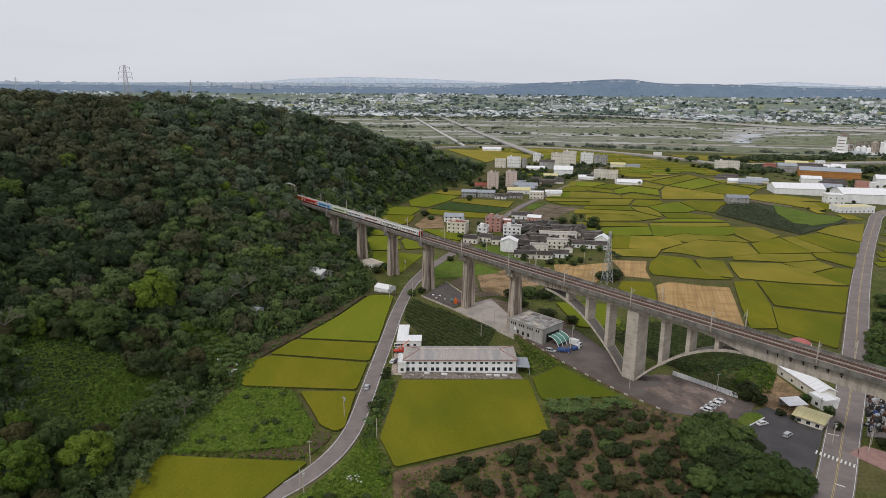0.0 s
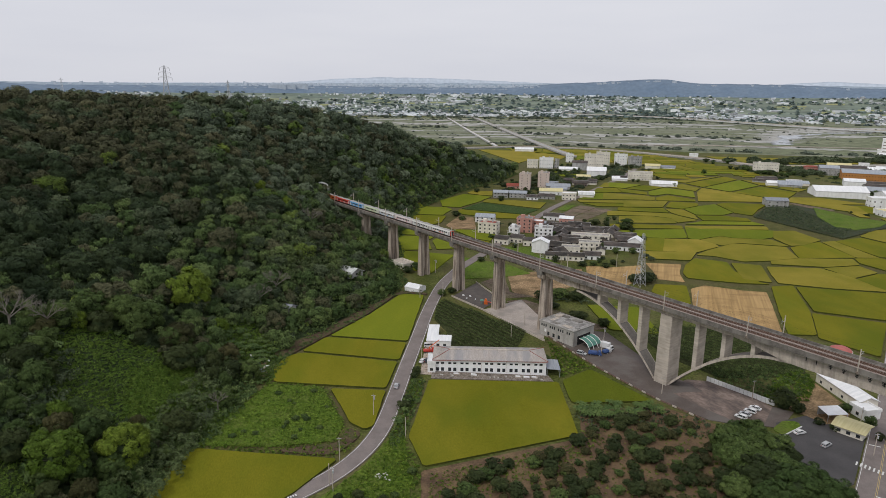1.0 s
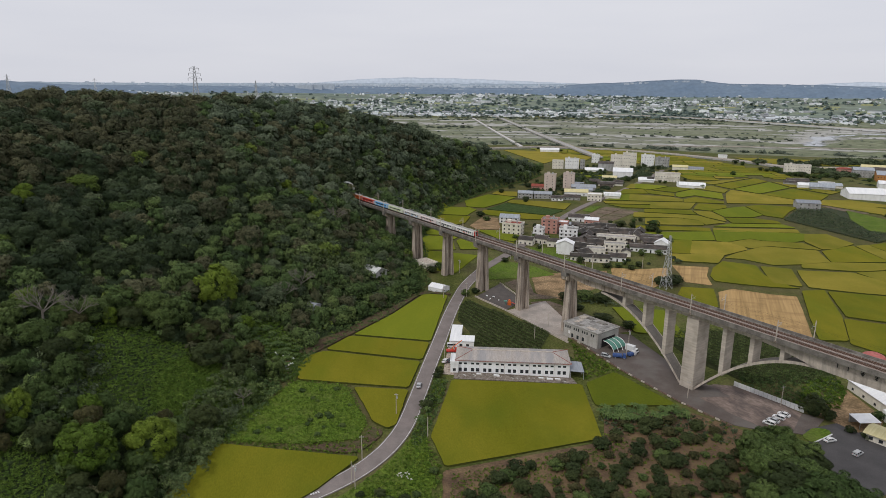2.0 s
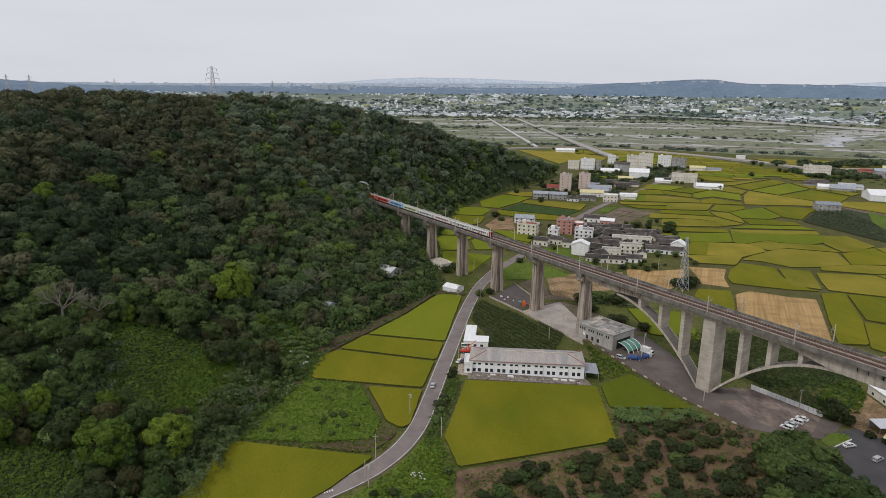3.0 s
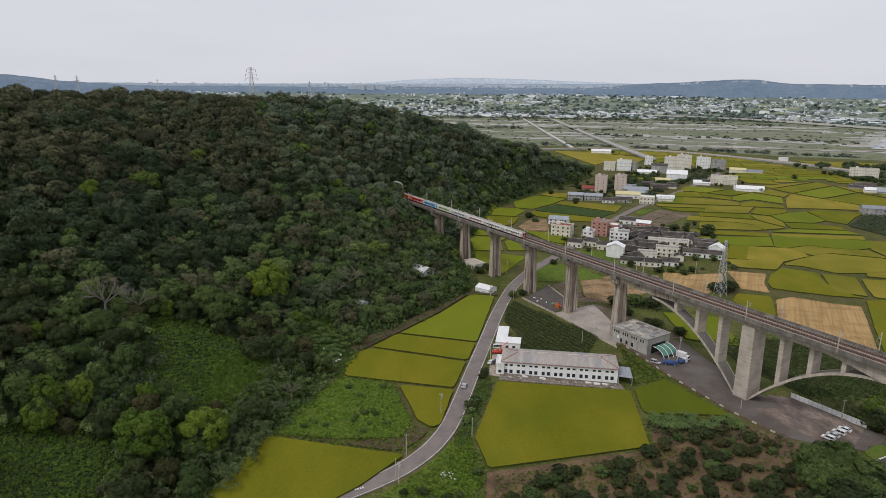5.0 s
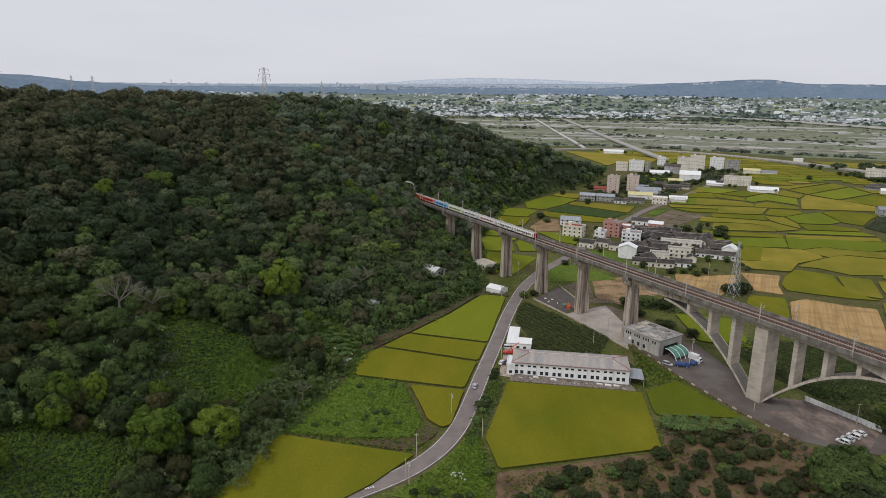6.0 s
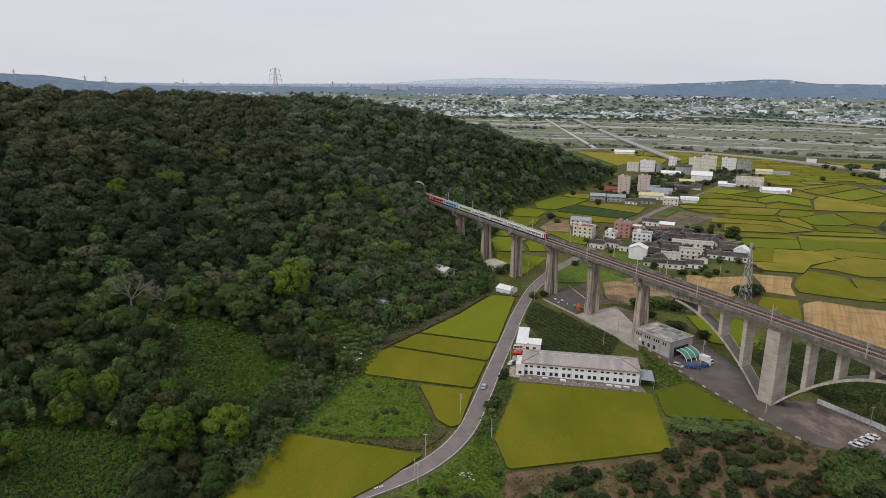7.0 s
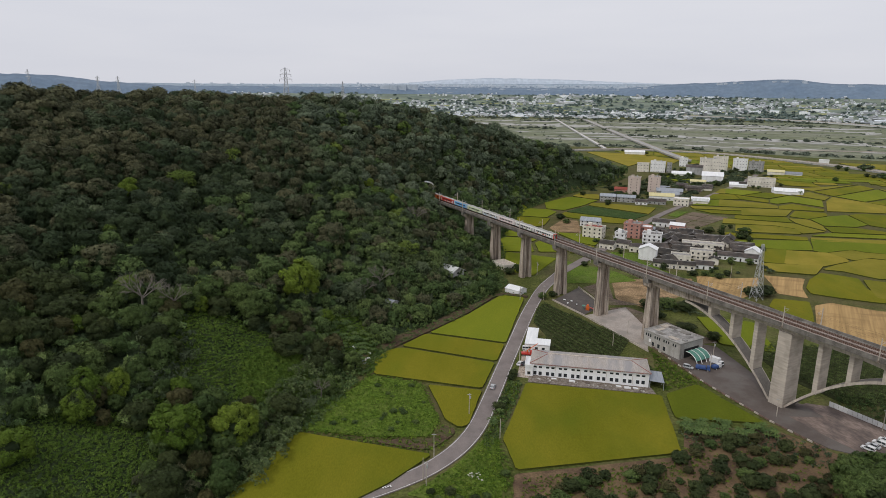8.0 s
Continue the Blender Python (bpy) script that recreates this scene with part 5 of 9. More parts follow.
# the woods beyond, joined
far = np.where(~near)[0]
bank = {n: [crown_arrays(500 + v + n, 5.0, 10.0, n, s, (18 if n > 1000 else 12) + 2 * (v % 3), shade=True) for v in range(7)] for n, s in ((1740, 0.43), (1120, 0.505), (650, 0.645), (340, 0.865))}
chunks, tints, mids, softs = [], [], [], []
for i in far:
    n = 1740 if dist[i] < 270 else 1120 if dist[i] < 400 else 650 if dist[i] < 560 else 340
    arr, soft = bank[n][int(i) % 7]
    a = trng.uniform(0, math.tau)
    ca, sa = math.cos(a), math.sin(a)
    k, h = size[i] / 5, tall[i] / 10
    out = np.empty_like(arr)
    out[..., 0] = (arr[..., 0] * ca - arr[..., 1] * sa) * k + tx[i]
    out[..., 1] = (arr[..., 0] * sa + arr[..., 1] * ca) * k + ty[i]
    out[..., 2] = arr[..., 2] * h + tz[i] - 0.8
    softs.append(np.stack([soft[:, 0] * ca - soft[:, 1] * sa, soft[:, 0] * sa + soft[:, 1] * ca, soft[:, 2]], 1))
    chunks.append(out)
    tints.append(np.full(len(arr), trng.uniform()))
    mids.append(np.r_[np.full(len(arr) - SHADE_CORE_FACES, kind[i]), np.full(SHADE_CORE_FACES, 4)])
# saplings and shrubs between the trees
ux, uy = np.meshgrid(np.arange(-460, 70, 4.7), np.arange(60, 950, 4.7))
ux, uy = (ux + trng.uniform(-2.4, 2.4, ux.shape)).ravel(), (uy + trng.uniform(-2.4, 2.4, uy.shape)).ravel()
uf = seg_dist(ux, uy, FOOT)[0]
ok = inside(ux, uy, RING) & (uf > 2) & ((seg_dist(ux, uy, SPINE)[0] < 20) | (uf < 300)) & (np.arctan2(-ux, uy) < math.radians(50)) & (np.hypot(ux, uy) < 760) & ~inside(ux, uy, [p[:2] for p in SPINE] + [(-1500, -500), (-1500, 1200), (58, 1200)])
for c in CLEARINGS:
    ok &= ~inside(ux, uy, c)
us, uv = rail_coords(ux, uy)
ok &= ~((uv > -4) & (uv < 16) & (us > -213))
ux, uy = ux[ok], uy[ok]
uz = land_z(ux, uy)
shrub = [crown_arrays(700 + v, 1.0, 1.6, 24, 0.42, 5, core=False, shade=True) for v in range(6)]
for i in range(len(ux)):
    (arr, soft), q = shrub[i % 6], trng.uniform(1.8, 3.6)
    softs.append(soft)
    chunks.append(arr * np.array([q, q, q * 1.25]) + np.array([ux[i], uy[i], uz[i] - 0.3]))
    tints.append(np.full(len(arr), trng.uniform()))
    # near left-hand shrubs take the darkened copy as well
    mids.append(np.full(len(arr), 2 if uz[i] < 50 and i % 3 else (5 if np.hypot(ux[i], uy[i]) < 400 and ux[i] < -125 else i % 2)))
woods = new("woodland", leaves_mesh("woodland", np.concatenate(chunks), [M["leaf"], M["leaf_brown"], M["leaf_mid"], M["leaf_bright"], M["hill"], M["leaf_near_dark"], M["leaf_spur_haze"]], (np.concatenate(tints), np.concatenate(mids)), soft=np.concatenate(softs)))
tagged(woods, "dense dark green subtropical woodland on the hillside", "woodland", kind="stuff")


# ---------------------------------------------------------------- weeds, bushes and vines
def scatter(name, poly, spacing, size, material, label, category, seed, lift=0.0, clumps=16, spread=None, tallness=0.8, clear=(), along=0.0):
    """Low plants over a stretch of ground, joined: each a small tuft of leaf clumps."""
    r = np.random.RandomState(seed)
    xs, ys = [p[0] for p in poly], [p[1] for p in poly]
    gx, gy = np.meshgrid(np.arange(min(xs), max(xs), spacing), np.arange(min(ys), max(ys), spacing))
    x = (gx + r.uniform(-0.5, 0.5, gx.shape) * spacing).ravel()
    y = (gy + r.uniform(-0.5, 0.5, gy.shape) * spacing).ravel()
    ok = inside(x, y, poly) if not along else seg_dist(x, y, poly)[0] < along
    for c in clear:
        ok &= ~inside(x, y, c)
    x, y = x[ok], y[ok]
    z = land_z(x, y) + lift
    tuft = [crown_arrays(seed * 10 + v, 1.0, 1.4, int(clumps * 1.8), max(0.2, min(0.4, 0.42 / size)), 4, tallness, core=False) for v in range(6)]
    out, tint = [], []
    for i in range(len(x)):
        k = size * r.uniform(0.6, 1.4)
        a = r.uniform(0, math.tau)
        arr = tuft[i % 6]
        o = np.empty_like(arr)
        o[..., 0] = (arr[..., 0] * math.cos(a) - arr[..., 1] * math.sin(a)) * k + x[i]
        o[..., 1] = (arr[..., 0] * math.sin(a) + arr[..., 1] * math.cos(a)) * k + y[i]
        o[..., 2] = arr[..., 2] * k * r.uniform(0.7, 1.2) + z[i] - 0.15 * k
        out.append(o)
        tint.append(np.full(len(arr), r.uniform()))
    arr = np.concatenate(out)
    ob = new(name, leaves_mesh(name, arr, [M[material]], (np.concatenate(tint), np.zeros(len(arr)))))
    return tagged(ob, label, category, kind="stuff")


# ---------------------------------------------------------------- single trees that stand out
for x, y, r, h in ((-122, 162, 9.8, 18), (-109, 175, 9.4, 18), (-153, 160, 6.0, 15), (-148, 168, 5.0, 13), (-150, 153, 5.5, 12), (-150, 128, 7.5, 14), (-127, 267, 11, 23), (-118, 388, 5.5, 12), (-134, 390, 5, 12), (-84, 592, 5, 11), (-222, 277, 6, 13), (-112, 262, 4, 9)):
    tree(x, y, r, h, "tree_bright", int(abs(x)) % 3, "bright trees on the slope", clumps=5200)
for x, y, r, h in ((90, 205, 7, 11), (89, 197, 7.5, 12), (92, 194, 9, 12), (100, 188, 8, 12), (92, 183, 9, 12), (101, 178, 8, 12), (108, 184, 7, 10), (97, 203, 6.5, 9), (106, 195, 6, 9), (112, 176, 7, 10),
                   (93, 211, 5, 8), (92, 173, 7, 11), (101, 209, 6.5, 11), (107, 203, 6.5, 10), (98, 214, 5, 8), (84, 178, 6, 9)):
    tree(x, y, r, h, "tree_mid" if int(y) % 3 else "tree_leaf", int(x) % 4, "dark trees beside the car park", clumps=5200, label="large round tree with dense dark foliage")
ROADSIDE = ((125.5, 238.5, 5.6, 9), (129.5, 235, 3.2, 5), (148, 236, 2.5, 5), (152, 226, 2.5, 5), (149, 215, 1.8, 4), (137, 222, 2.5, 3), (133, 226, 2.2, 3), (158, 203, 3, 4), (165, 200, 3.5, 5), (215, 282, 7, 11), (222, 294, 7, 12), (230, 303, 7, 12), (238, 312, 6, 11), (226, 280, 8, 12), (240, 298, 8, 12), (250, 318, 8, 12), (110, 399, 6, 7), (115, 402, 5, 7), (104, 399, 5, 6), (41, 359, 5, 6), (52, 362, 6, 7), (62, 360, 6, 7))
VALLEY = ((58, 330, 6, 5), (46, 345, 4, 4), (70, 322, 4, 5), (-12, 362, 3, 4), (-18, 357, 3, 4.5), (-36, 405, 5, 6), (-42, 398, 4, 5), (34.5, 272, 2.4, 5.5), (-23.6, 256, 2.4, 4), (-24.2, 252, 2.0, 3), (-26, 226, 3, 4), (-25, 231, 2.5, 3.5), (6, 430, 3, 4), (84, 432, 3, 4), (76, 430, 4, 4), (92, 428, 3.5, 4), (99, 436, 3, 4), (136, 560, 6, 8), (132, 545, 6, 7), (108, 560, 6, 6), (62, 562, 4, 6), (-10, 568, 4, 5), (-16, 588, 5, 6))
for x, y, r, h in ROADSIDE + VALLEY:
    tree(x, y, r, h, "tree_leaf" if int(x + y) % 3 else "tree_mid", int(abs(x)) % 4, "trees of the valley")
for sv, vv, r, h in ((-206, -6.0, 2.6, 6), (-201, -5.5, 2.6, 6.5), (-197, -7.0, 3.0, 7), (-192, -6.5, 2.6, 6)):
    x, y = rail_xy(sv, vv)
    tree(x, y, r, h, "tree_leaf", int(abs(sv)) % 4, "trees of the wooded slope", clumps=2000)
# bare trees
def twigs(shape, rnd, p, d, length, thick, depth):
    """One limb and what branches from it."""
    q = p + d * length
    shape.tube(p, q, thick, thick * 0.62, 4)
    if depth:
        for i in range(3 if depth > 1 else 2):
            e = (d + Vector((rnd.uniform(-1, 1), rnd.uniform(-1, 1), rnd.uniform(-0.35, 0.6))) * 0.75).normalized()
            twigs(shape, rnd, p + d * length * (1.0 if i == 0 else rnd.uniform(0.55, 1.0)), e, length * rnd.uniform(0.6, 0.82), thick * 0.6, depth - 1)


dr = random.Random(9)
bole = Shape().tube((0, 0, -1.5), (0.2, 0.1, 4.2), 0.34, 0.26, 6).mesh("trunk", M["bark_pale"])
limbs = []
for i in range(5):
    sh = Shape()
    twigs(sh, dr, Vector((0.2, 0.1, 3.4 + 0.2 * i)), Vector((math.cos(i * 1.26), math.sin(i * 1.26), 0.75 + 0.2 * (i % 2))).normalized(), 3.0, 0.19, 4)
    limbs.append(sh.mesh("limb", M["bark_pale"]))
for x, y, k in ((-165, 206, 1.5), (-101, 385, 1.1), (-100, 305, 1.2), (-95, 214, 0.6), (-157, 214, 1.1), (-104, 292, 1.0)):
    ob = thing("bare_tree", pose(x, y, gz(x, y) + 2.5) @ Matrix.Scale(k, 4), "leafless pale grey tree on the wooded slope", "tree", "bare trees")
    part("trunk", bole, None, ob)
    for me in limbs:
        part("limb", me, None, ob)

BANK = [(-44, 362), (-27, 359), (-26, 354), (-43, 354), (-55, 321), (-70.5, 289), (-80, 271), (-84, 240), (-90, 240), (-91, 265), (-85, 279), (-74, 295), (-59, 327)]
VINE = "matted green vines and weeds on the slope"
for i, c in enumerate(CLEARINGS):
    scatter("vines", [tuple(p) for p in inset(c, -6)], 0.92, 0.85, "leaf_vine", VINE, "vines", 20 + i, tallness=0.35, clumps=9)
scatter("meadow_weeds", [(-84, 241.2), (-60.4, 240), (-58.3, 236.1), (-52.1, 224.2), (-45.7, 211.7), (-47.2, 200.2), (-66.9, 194.8), (-96, 192.8), (-93, 208.6)], 0.95, 0.62, "leaf_meadow", "tall bright weeds in the meadow", "weeds", 31, lift=0.1, tallness=0.35, clumps=9)
scatter("foot_scrub", [(-101, 150), (-96, 190), (-91, 250), (-80, 280), (-58, 320), (-45, 360), (-50, 415), (-60, 420), (-66, 360), (-80, 318), (-98, 280), (-105, 250), (-112, 200), (-112, 150)], 2.4, 2.0, "leaf_mid", "scrub and bamboo at the foot of the hill", "scrub", 32, clumps=26, tallness=1.0, clear=[CLEARINGS[2], BANK])
scatter("verge_weeds", [(-44, 160), (-30, 192), (-27, 215), (-25, 250), (-19, 250), (-23, 205), (-16, 186), (-14, 160)], 1.5, 0.75, "leaf_weed", "weeds on the road verge", "weeds", 33, clumps=14, clear=[[(-20, 250), (-23, 206), (-15, 187), (0, 187), (0, 250)]])
scatter("foot_scrub", [(-100, 153), (-97.5, 189), (-92, 203), (-90, 250), (-82, 277), (-60, 317), (-46, 358), (-50, 417), (-60, 480), (-61, 546), (-53, 626), (-17, 733), (37, 841), (58, 898)], 2.1, 1.9, "leaf_mid", "dense scrub along the hill's foot", "scrub", 44, clumps=22, along=3.4, clear=[CLEARINGS[2], BANK])
scatter("bamboo", [(-100, 160), (-104, 200), (-108, 240), (-100, 290), (-84, 325), (-70, 365)], 3.0, 2.4, "leaf_bamboo", "feathery green bamboo on the lower slope", "bamboo", 45, lift=1.5, clumps=40, along=9.0, tallness=1.6, clear=[CLEARINGS[2]])
scatter("hut_garden", [(-62, 328), (-46, 360), (-50, 400), (-84, 400), (-90, 340)], 3.0, 1.8, "leaf_mid", "garden shrubs at the wood's edge", "shrubs", 34, clumps=26)
scatter("bank_scrub", [(106, 262), (124, 243), (140, 250), (150, 266), (150, 280), (110, 276)], 1.9, 0.95, "leaf_mid", "rough green scrub beside the arches", "scrub", 35, clumps=20)
scatter("bank_scrub", [(121, 246), (126, 240), (138, 244), (150, 262), (150, 276), (136, 268)], 1.7, 1.0, "leaf_weed", "yellowish weeds beside the shed", "weeds", 36, clumps=26)
scatter("slope_weeds", [(37, 302), (56, 270), (40, 258), (36, 270), (38, 290)], 1.8, 0.9, "leaf_weed", "weeds beside the yard", "weeds", 37)
scatter("nursery_rows", [(270, 616), (303, 666), (332, 672), (331, 628), (326, 584), (338, 574), (314, 544)], 3.2, 1.7, "leaf", "dark young trees of a nursery", "nursery trees", 38, lift=1.0, clumps=14)


def crop_rows(name, poly, step, deg, width, high, material, label, seed):
    """Hedge-like rows of a tended crop, joined."""
    r = np.random.RandomState(seed)
    c, s = math.cos(radians(deg)), math.sin(radians(deg))
    out, tint = [], []
    for k in np.arange(-90, 90, step):
        for q in np.arange(-90, 90, 0.8):
            x0, y0 = sum(p[0] for p in poly) / len(poly), sum(p[1] for p in poly) / len(poly)
            x, y = x0 + q * c - k * s, y0 + q * s + k * c
            if not inside(np.array([x]), np.array([y]), poly)[0] or r.uniform() < 0.06:
                continue
            arr = crown_bank[r.randint(6)]
            o = np.empty_like(arr)
            o[..., 0], o[..., 1] = arr[..., 0] * width + x, arr[..., 1] * width + y
            o[..., 2] = arr[..., 2] * high / 1.4 * r.uniform(0.8, 1.15) + float(base_z(x, y)) + 0.1
            out.append(o)
            tint.append(np.full(len(arr), r.uniform()))
    arr = np.concatenate(out)
    ob = new(name, leaves_mesh(name, arr, [M[material]], (np.concatenate(tint), np.zeros(len(arr)))))
    return tagged(ob, label, "orchard", kind="stuff")


crown_bank = [crown_arrays(900 + v, 1.0, 1.4, 15, 0.45, 3, core=False) for v in range(6)]
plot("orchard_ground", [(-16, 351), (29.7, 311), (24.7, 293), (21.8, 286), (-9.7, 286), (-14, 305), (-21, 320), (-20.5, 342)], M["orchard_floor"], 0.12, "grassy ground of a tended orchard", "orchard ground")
crop_rows("orchard_rows", [(-16, 349), (28.5, 310.5), (24, 293), (21, 287), (-8, 287), (-9, 303), (-19.5, 318), (-19.5, 341)], 3.1, -49, 0.85, 1.4, "leaf_row", "rows of dark green fruit bushes", 3)
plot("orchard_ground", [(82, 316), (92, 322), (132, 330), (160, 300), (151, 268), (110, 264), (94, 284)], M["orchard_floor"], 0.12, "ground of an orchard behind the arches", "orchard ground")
crop_rows("orchard_rows", [(84, 315), (92, 320), (130, 328), (158, 300), (149, 270), (111, 266), (96, 285)], 3.4, -44, 0.95, 1.7, "leaf_row", "rows of green vines behind the arches", 5)

# bushes on the brown orchard slope
plot("orchard_ground", [(-14, 160), (-16, 186.2), (40.3, 210.4), (43.5, 232), (77, 237), (95, 223), (90, 160)], mat("brown_orchard_soil", (0.076, 0.046, 0.027), (0.132, 0.085, 0.047), 0.14, fine=0.4, bscale=1.4, bump=0.2, stain=((0.21, 0.145, 0.070), 0.12, 0.35)), 0.12, "brown earth under fruit bushes", "orchard ground", edge=0.3)
br = random.Random(14)
for i in range(240):
    x, y = -8 + (i % 17) * 5.9 + br.uniform(-2.3, 2.3), 164 + (i // 17) * 5.2 + br.uniform(-2.2, 2.2)
    if not inside(np.array([x]), np.array([y]), [(-12, 168), (2, 186), (38, 204), (46, 226), (70, 228), (92, 220), (88, 168)])[0]:
        continue
    r = br.choice([br.uniform(1.6, 2.6), br.uniform(2.6, 3.9)])
    if br.random() < 0.10:
        continue
    tree(x, y, r, r * 1.35, ("tree_mid", "tree_leaf", "tree_brown", "tree_leaf", "tree_leaf")[i % 5], i % 4, "bushes of the orchard slope", clumps=700, label="low dark green fruit bush on brown earth", name="bush")
scatter("orchard_weeds", [(-12, 165), (-12, 184), (38, 207), (46, 230), (76, 234), (92, 221), (86, 165)], 2.5, 0.55, "leaf_weed", "dull weeds between fruit bushes", "weeds", 41, clumps=14, tallness=0.5)


def banana(x, y, k, turn):
    key = "banana"
    if key not in KINDS:
        lv = Shape()
        for i in range(9):
            a = i * 2.4
            c, s = math.cos(a), math.sin(a)
            pts = [(0.1, 2.0, 0.1), (0.9, 3.0, 0.34), (1.8, 3.2, 0.36), (2.7, 2.6, 0.12)]
            for (r0, z0, w0), (r1, z1, w1) in zip(pts, pts[1:]):
                lv.add([(r0 * c + w0 * s, r0 * s - w0 * c, z0 - 0.1), (r1 * c + w1 * s, r1 * s - w1 * c, z1 - 0.1), (r1 * c, r1 * s, z1), (r0 * c, r0 * s, z0)], [(0, 1, 2, 3)])
                lv.add([(r0 * c, r0 * s, z0), (r1 * c, r1 * s, z1), (r1 * c - w1 * s, r1 * s + w1 * c, z1 - 0.1), (r0 * c - w0 * s, r0 * s + w0 * c, z0 - 0.1)], [(0, 1, 2, 3)])
        KINDS[key] = (Shape().tube((0, 0, -0.5), (0, 0, 2.3), 0.2, 0.14, 7).mesh("stem", M["leaf_weed"]), lv.mesh("leaves", M["banana_leaf"]))
    ob = thing("banana_plant", pose(x, y, gz(x, y), 0, 0, turn) @ Matrix.Scale(k, 4), "banana plant with broad arching green leaves", "banana plant", "banana plants")
    part("stem", KINDS[key][0], None, ob)
    part("leaves", KINDS[key][1], None, ob)


M["banana_leaf"] = mat("banana_leaves", (0.054, 0.092, 0.025), (0.094, 0.134, 0.042), 1.5, rough=0.6, fine=0.2, spread=0.25, spec=0.1)
for i in range(84):
    banana(-100 + br.uniform(-10, 11), 261 + br.uniform(-10, 10), br.uniform(0.5, 0.8), br.uniform(0, 360))
for i in range(84):
    t = br.uniform(0, 1)
    banana(42 + 34 * t, 233.5 + 4 * t + br.uniform(-10.5, 0.5), br.uniform(0.55, 0.9), br.uniform(0, 360))
for i in range(8):
    banana(-26 + br.uniform(-1.5, 1.5), 218 + br.uniform(-10, 12), br.uniform(0.6, 0.9), br.uniform(0, 360))
scatter("verge_weeds", [(-95, 193.5), (-96, 190), (-70, 190.5), (-46, 190.5), (-41, 196), (-44, 200), (-70, 196)], 1.5, 0.7, "leaf_weed", "weeds on the bank between fields", "weeds", 51)
scatter("verge_weeds", [(-95, 193), (-85, 241), (-82, 270), (-88, 272), (-92, 245), (-99, 205)], 1.6, 1.0, "leaf_mid", "weeds at the wood's edge", "weeds", 52, clear=[CLEARINGS[2]])
scatter("pier_scrub", [(-60, 400), (-45, 396), (-40, 372), (-46, 358), (-66, 372)], 2.2, 1.3, "leaf_mid", "scrub below the first piers", "scrub", 53, clumps=20)
scatter("pier_scrub", [(38, 356), (74, 352), (66, 368), (46, 374)], 2.6, 1.6, "leaf", "dark scrub behind the workshop", "scrub", 54, clumps=26)
scatter("pier_scrub", [(-60, 452), (-50, 430), (-58, 415), (-90, 430), (-96, 470), (-70, 480)], 2.8, 1.8, "leaf_mid", "scrub round the highest piers", "scrub", 55, clumps=26)
crop_rows("garden_rows", [(-26, 227), (-20.5, 227), (-19.5, 250), (-25, 250)], 1.7, 4, 0.5, 0.7, "leaf_weed", "rows of vegetables beside the road", 8)

scatter("bamboo", [(-128, 338), (-112, 352), (-98, 356), (-80, 346), (-76, 334), (-96, 314), (-112, 322)], 3.2, 2.6, "leaf_bamboo", "feathery light green bamboo among trees", "bamboo", 56, lift=5.5, clumps=46, tallness=1.9)
scatter("bamboo", [(-164, 206), (-152, 217), (-139, 200), (-134, 181), (-145, 174), (-156, 190)], 2.6, 2.0, "leaf", "dense dark bamboo on the slope", "bamboo", 57, lift=1.5, clumps=40, tallness=1.9)
scatter("portal_scrub", [(-118, 470), (-131, 470), (-150, 495), (-140, 515), (-120, 512), (-108, 494), (-118, 484)], 2.0, 1.7, "leaf", "low scrub above the tunnel mouth", "scrub", 58, clumps=22)
# clumps of trees that stand between the plots
fr = random.Random(88)
VILLAGE_TREES = [(169.8, 851.8, 4.5), (167.4, 859.1, 4), (145.4, 1002.4, 4), (150.3, 995.1, 4), (211.7, 986.4, 5), (221.8, 999.5, 5), (231, 987.6, 5), (239.8, 988.1, 5), (255.1, 1027.4, 4), (248.8, 798.5, 3.5), (213.6, 839.5, 3), (208.2, 842.8, 3), (259, 960.5, 3), (246.7, 869, 3), (137.1, 1007, 3), (118.7, 1261.7, 4), (76.4, 1299.5, 4), (61.4, 729.7, 3), (66.8, 716.3, 3), (51.4, 743.3, 3), (35.2, 780.1, 4), (121.7, 574, 3.5), (117.6, 561.6, 3), (129.7, 583, 2.5)]
FARM_TREES = [(388.3, 1092, 5), (389.4, 1063.2, 5), (419, 1079.4, 4), (331.4, 935.3, 5), (409.6, 974.1, 6), (408.6, 986, 5), (502.6, 1070.5, 5), (502.5, 1056.5, 5), (534.2, 1086.9, 4), (586.9, 1105.1, 4), (392.5, 997.3, 4), (396.6, 985.3, 4), (409.5, 939.7, 5), (418.1, 940.2, 5), (421.7, 929.5, 5), (425.3, 919, 5), (433.7, 919.5, 5)]
WORKS_TREES = [(437.1, 909.2, 5), (455.7, 931.4, 5), (469.7, 943.2, 5), (459.3, 910.4, 5), (493.3, 893.2, 4), (517, 924.6, 4), (469.9, 771, 4), (472.3, 765.4, 5), (539.6, 836.9, 4), (515.3, 791.9, 4), (456.2, 696.4, 3), (592.7, 892.4, 4), (594.9, 889.6, 4), (506.3, 796.6, 3), (406.6, 760.3, 2.5), (382.7, 655.5, 2), (391.6, 643.4, 2.5)]
for i, (x, y, r) in enumerate(VILLAGE_TREES + FARM_TREES + WORKS_TREES):
    tree(x, y, r * fr.uniform(0.8, 1.15), r * fr.uniform(1.3, 1.7), fr.choice(["tree_leaf", "tree_leaf", "tree_mid"]), i % 4, "trees between fields", clumps=300)
gr = random.Random(77)
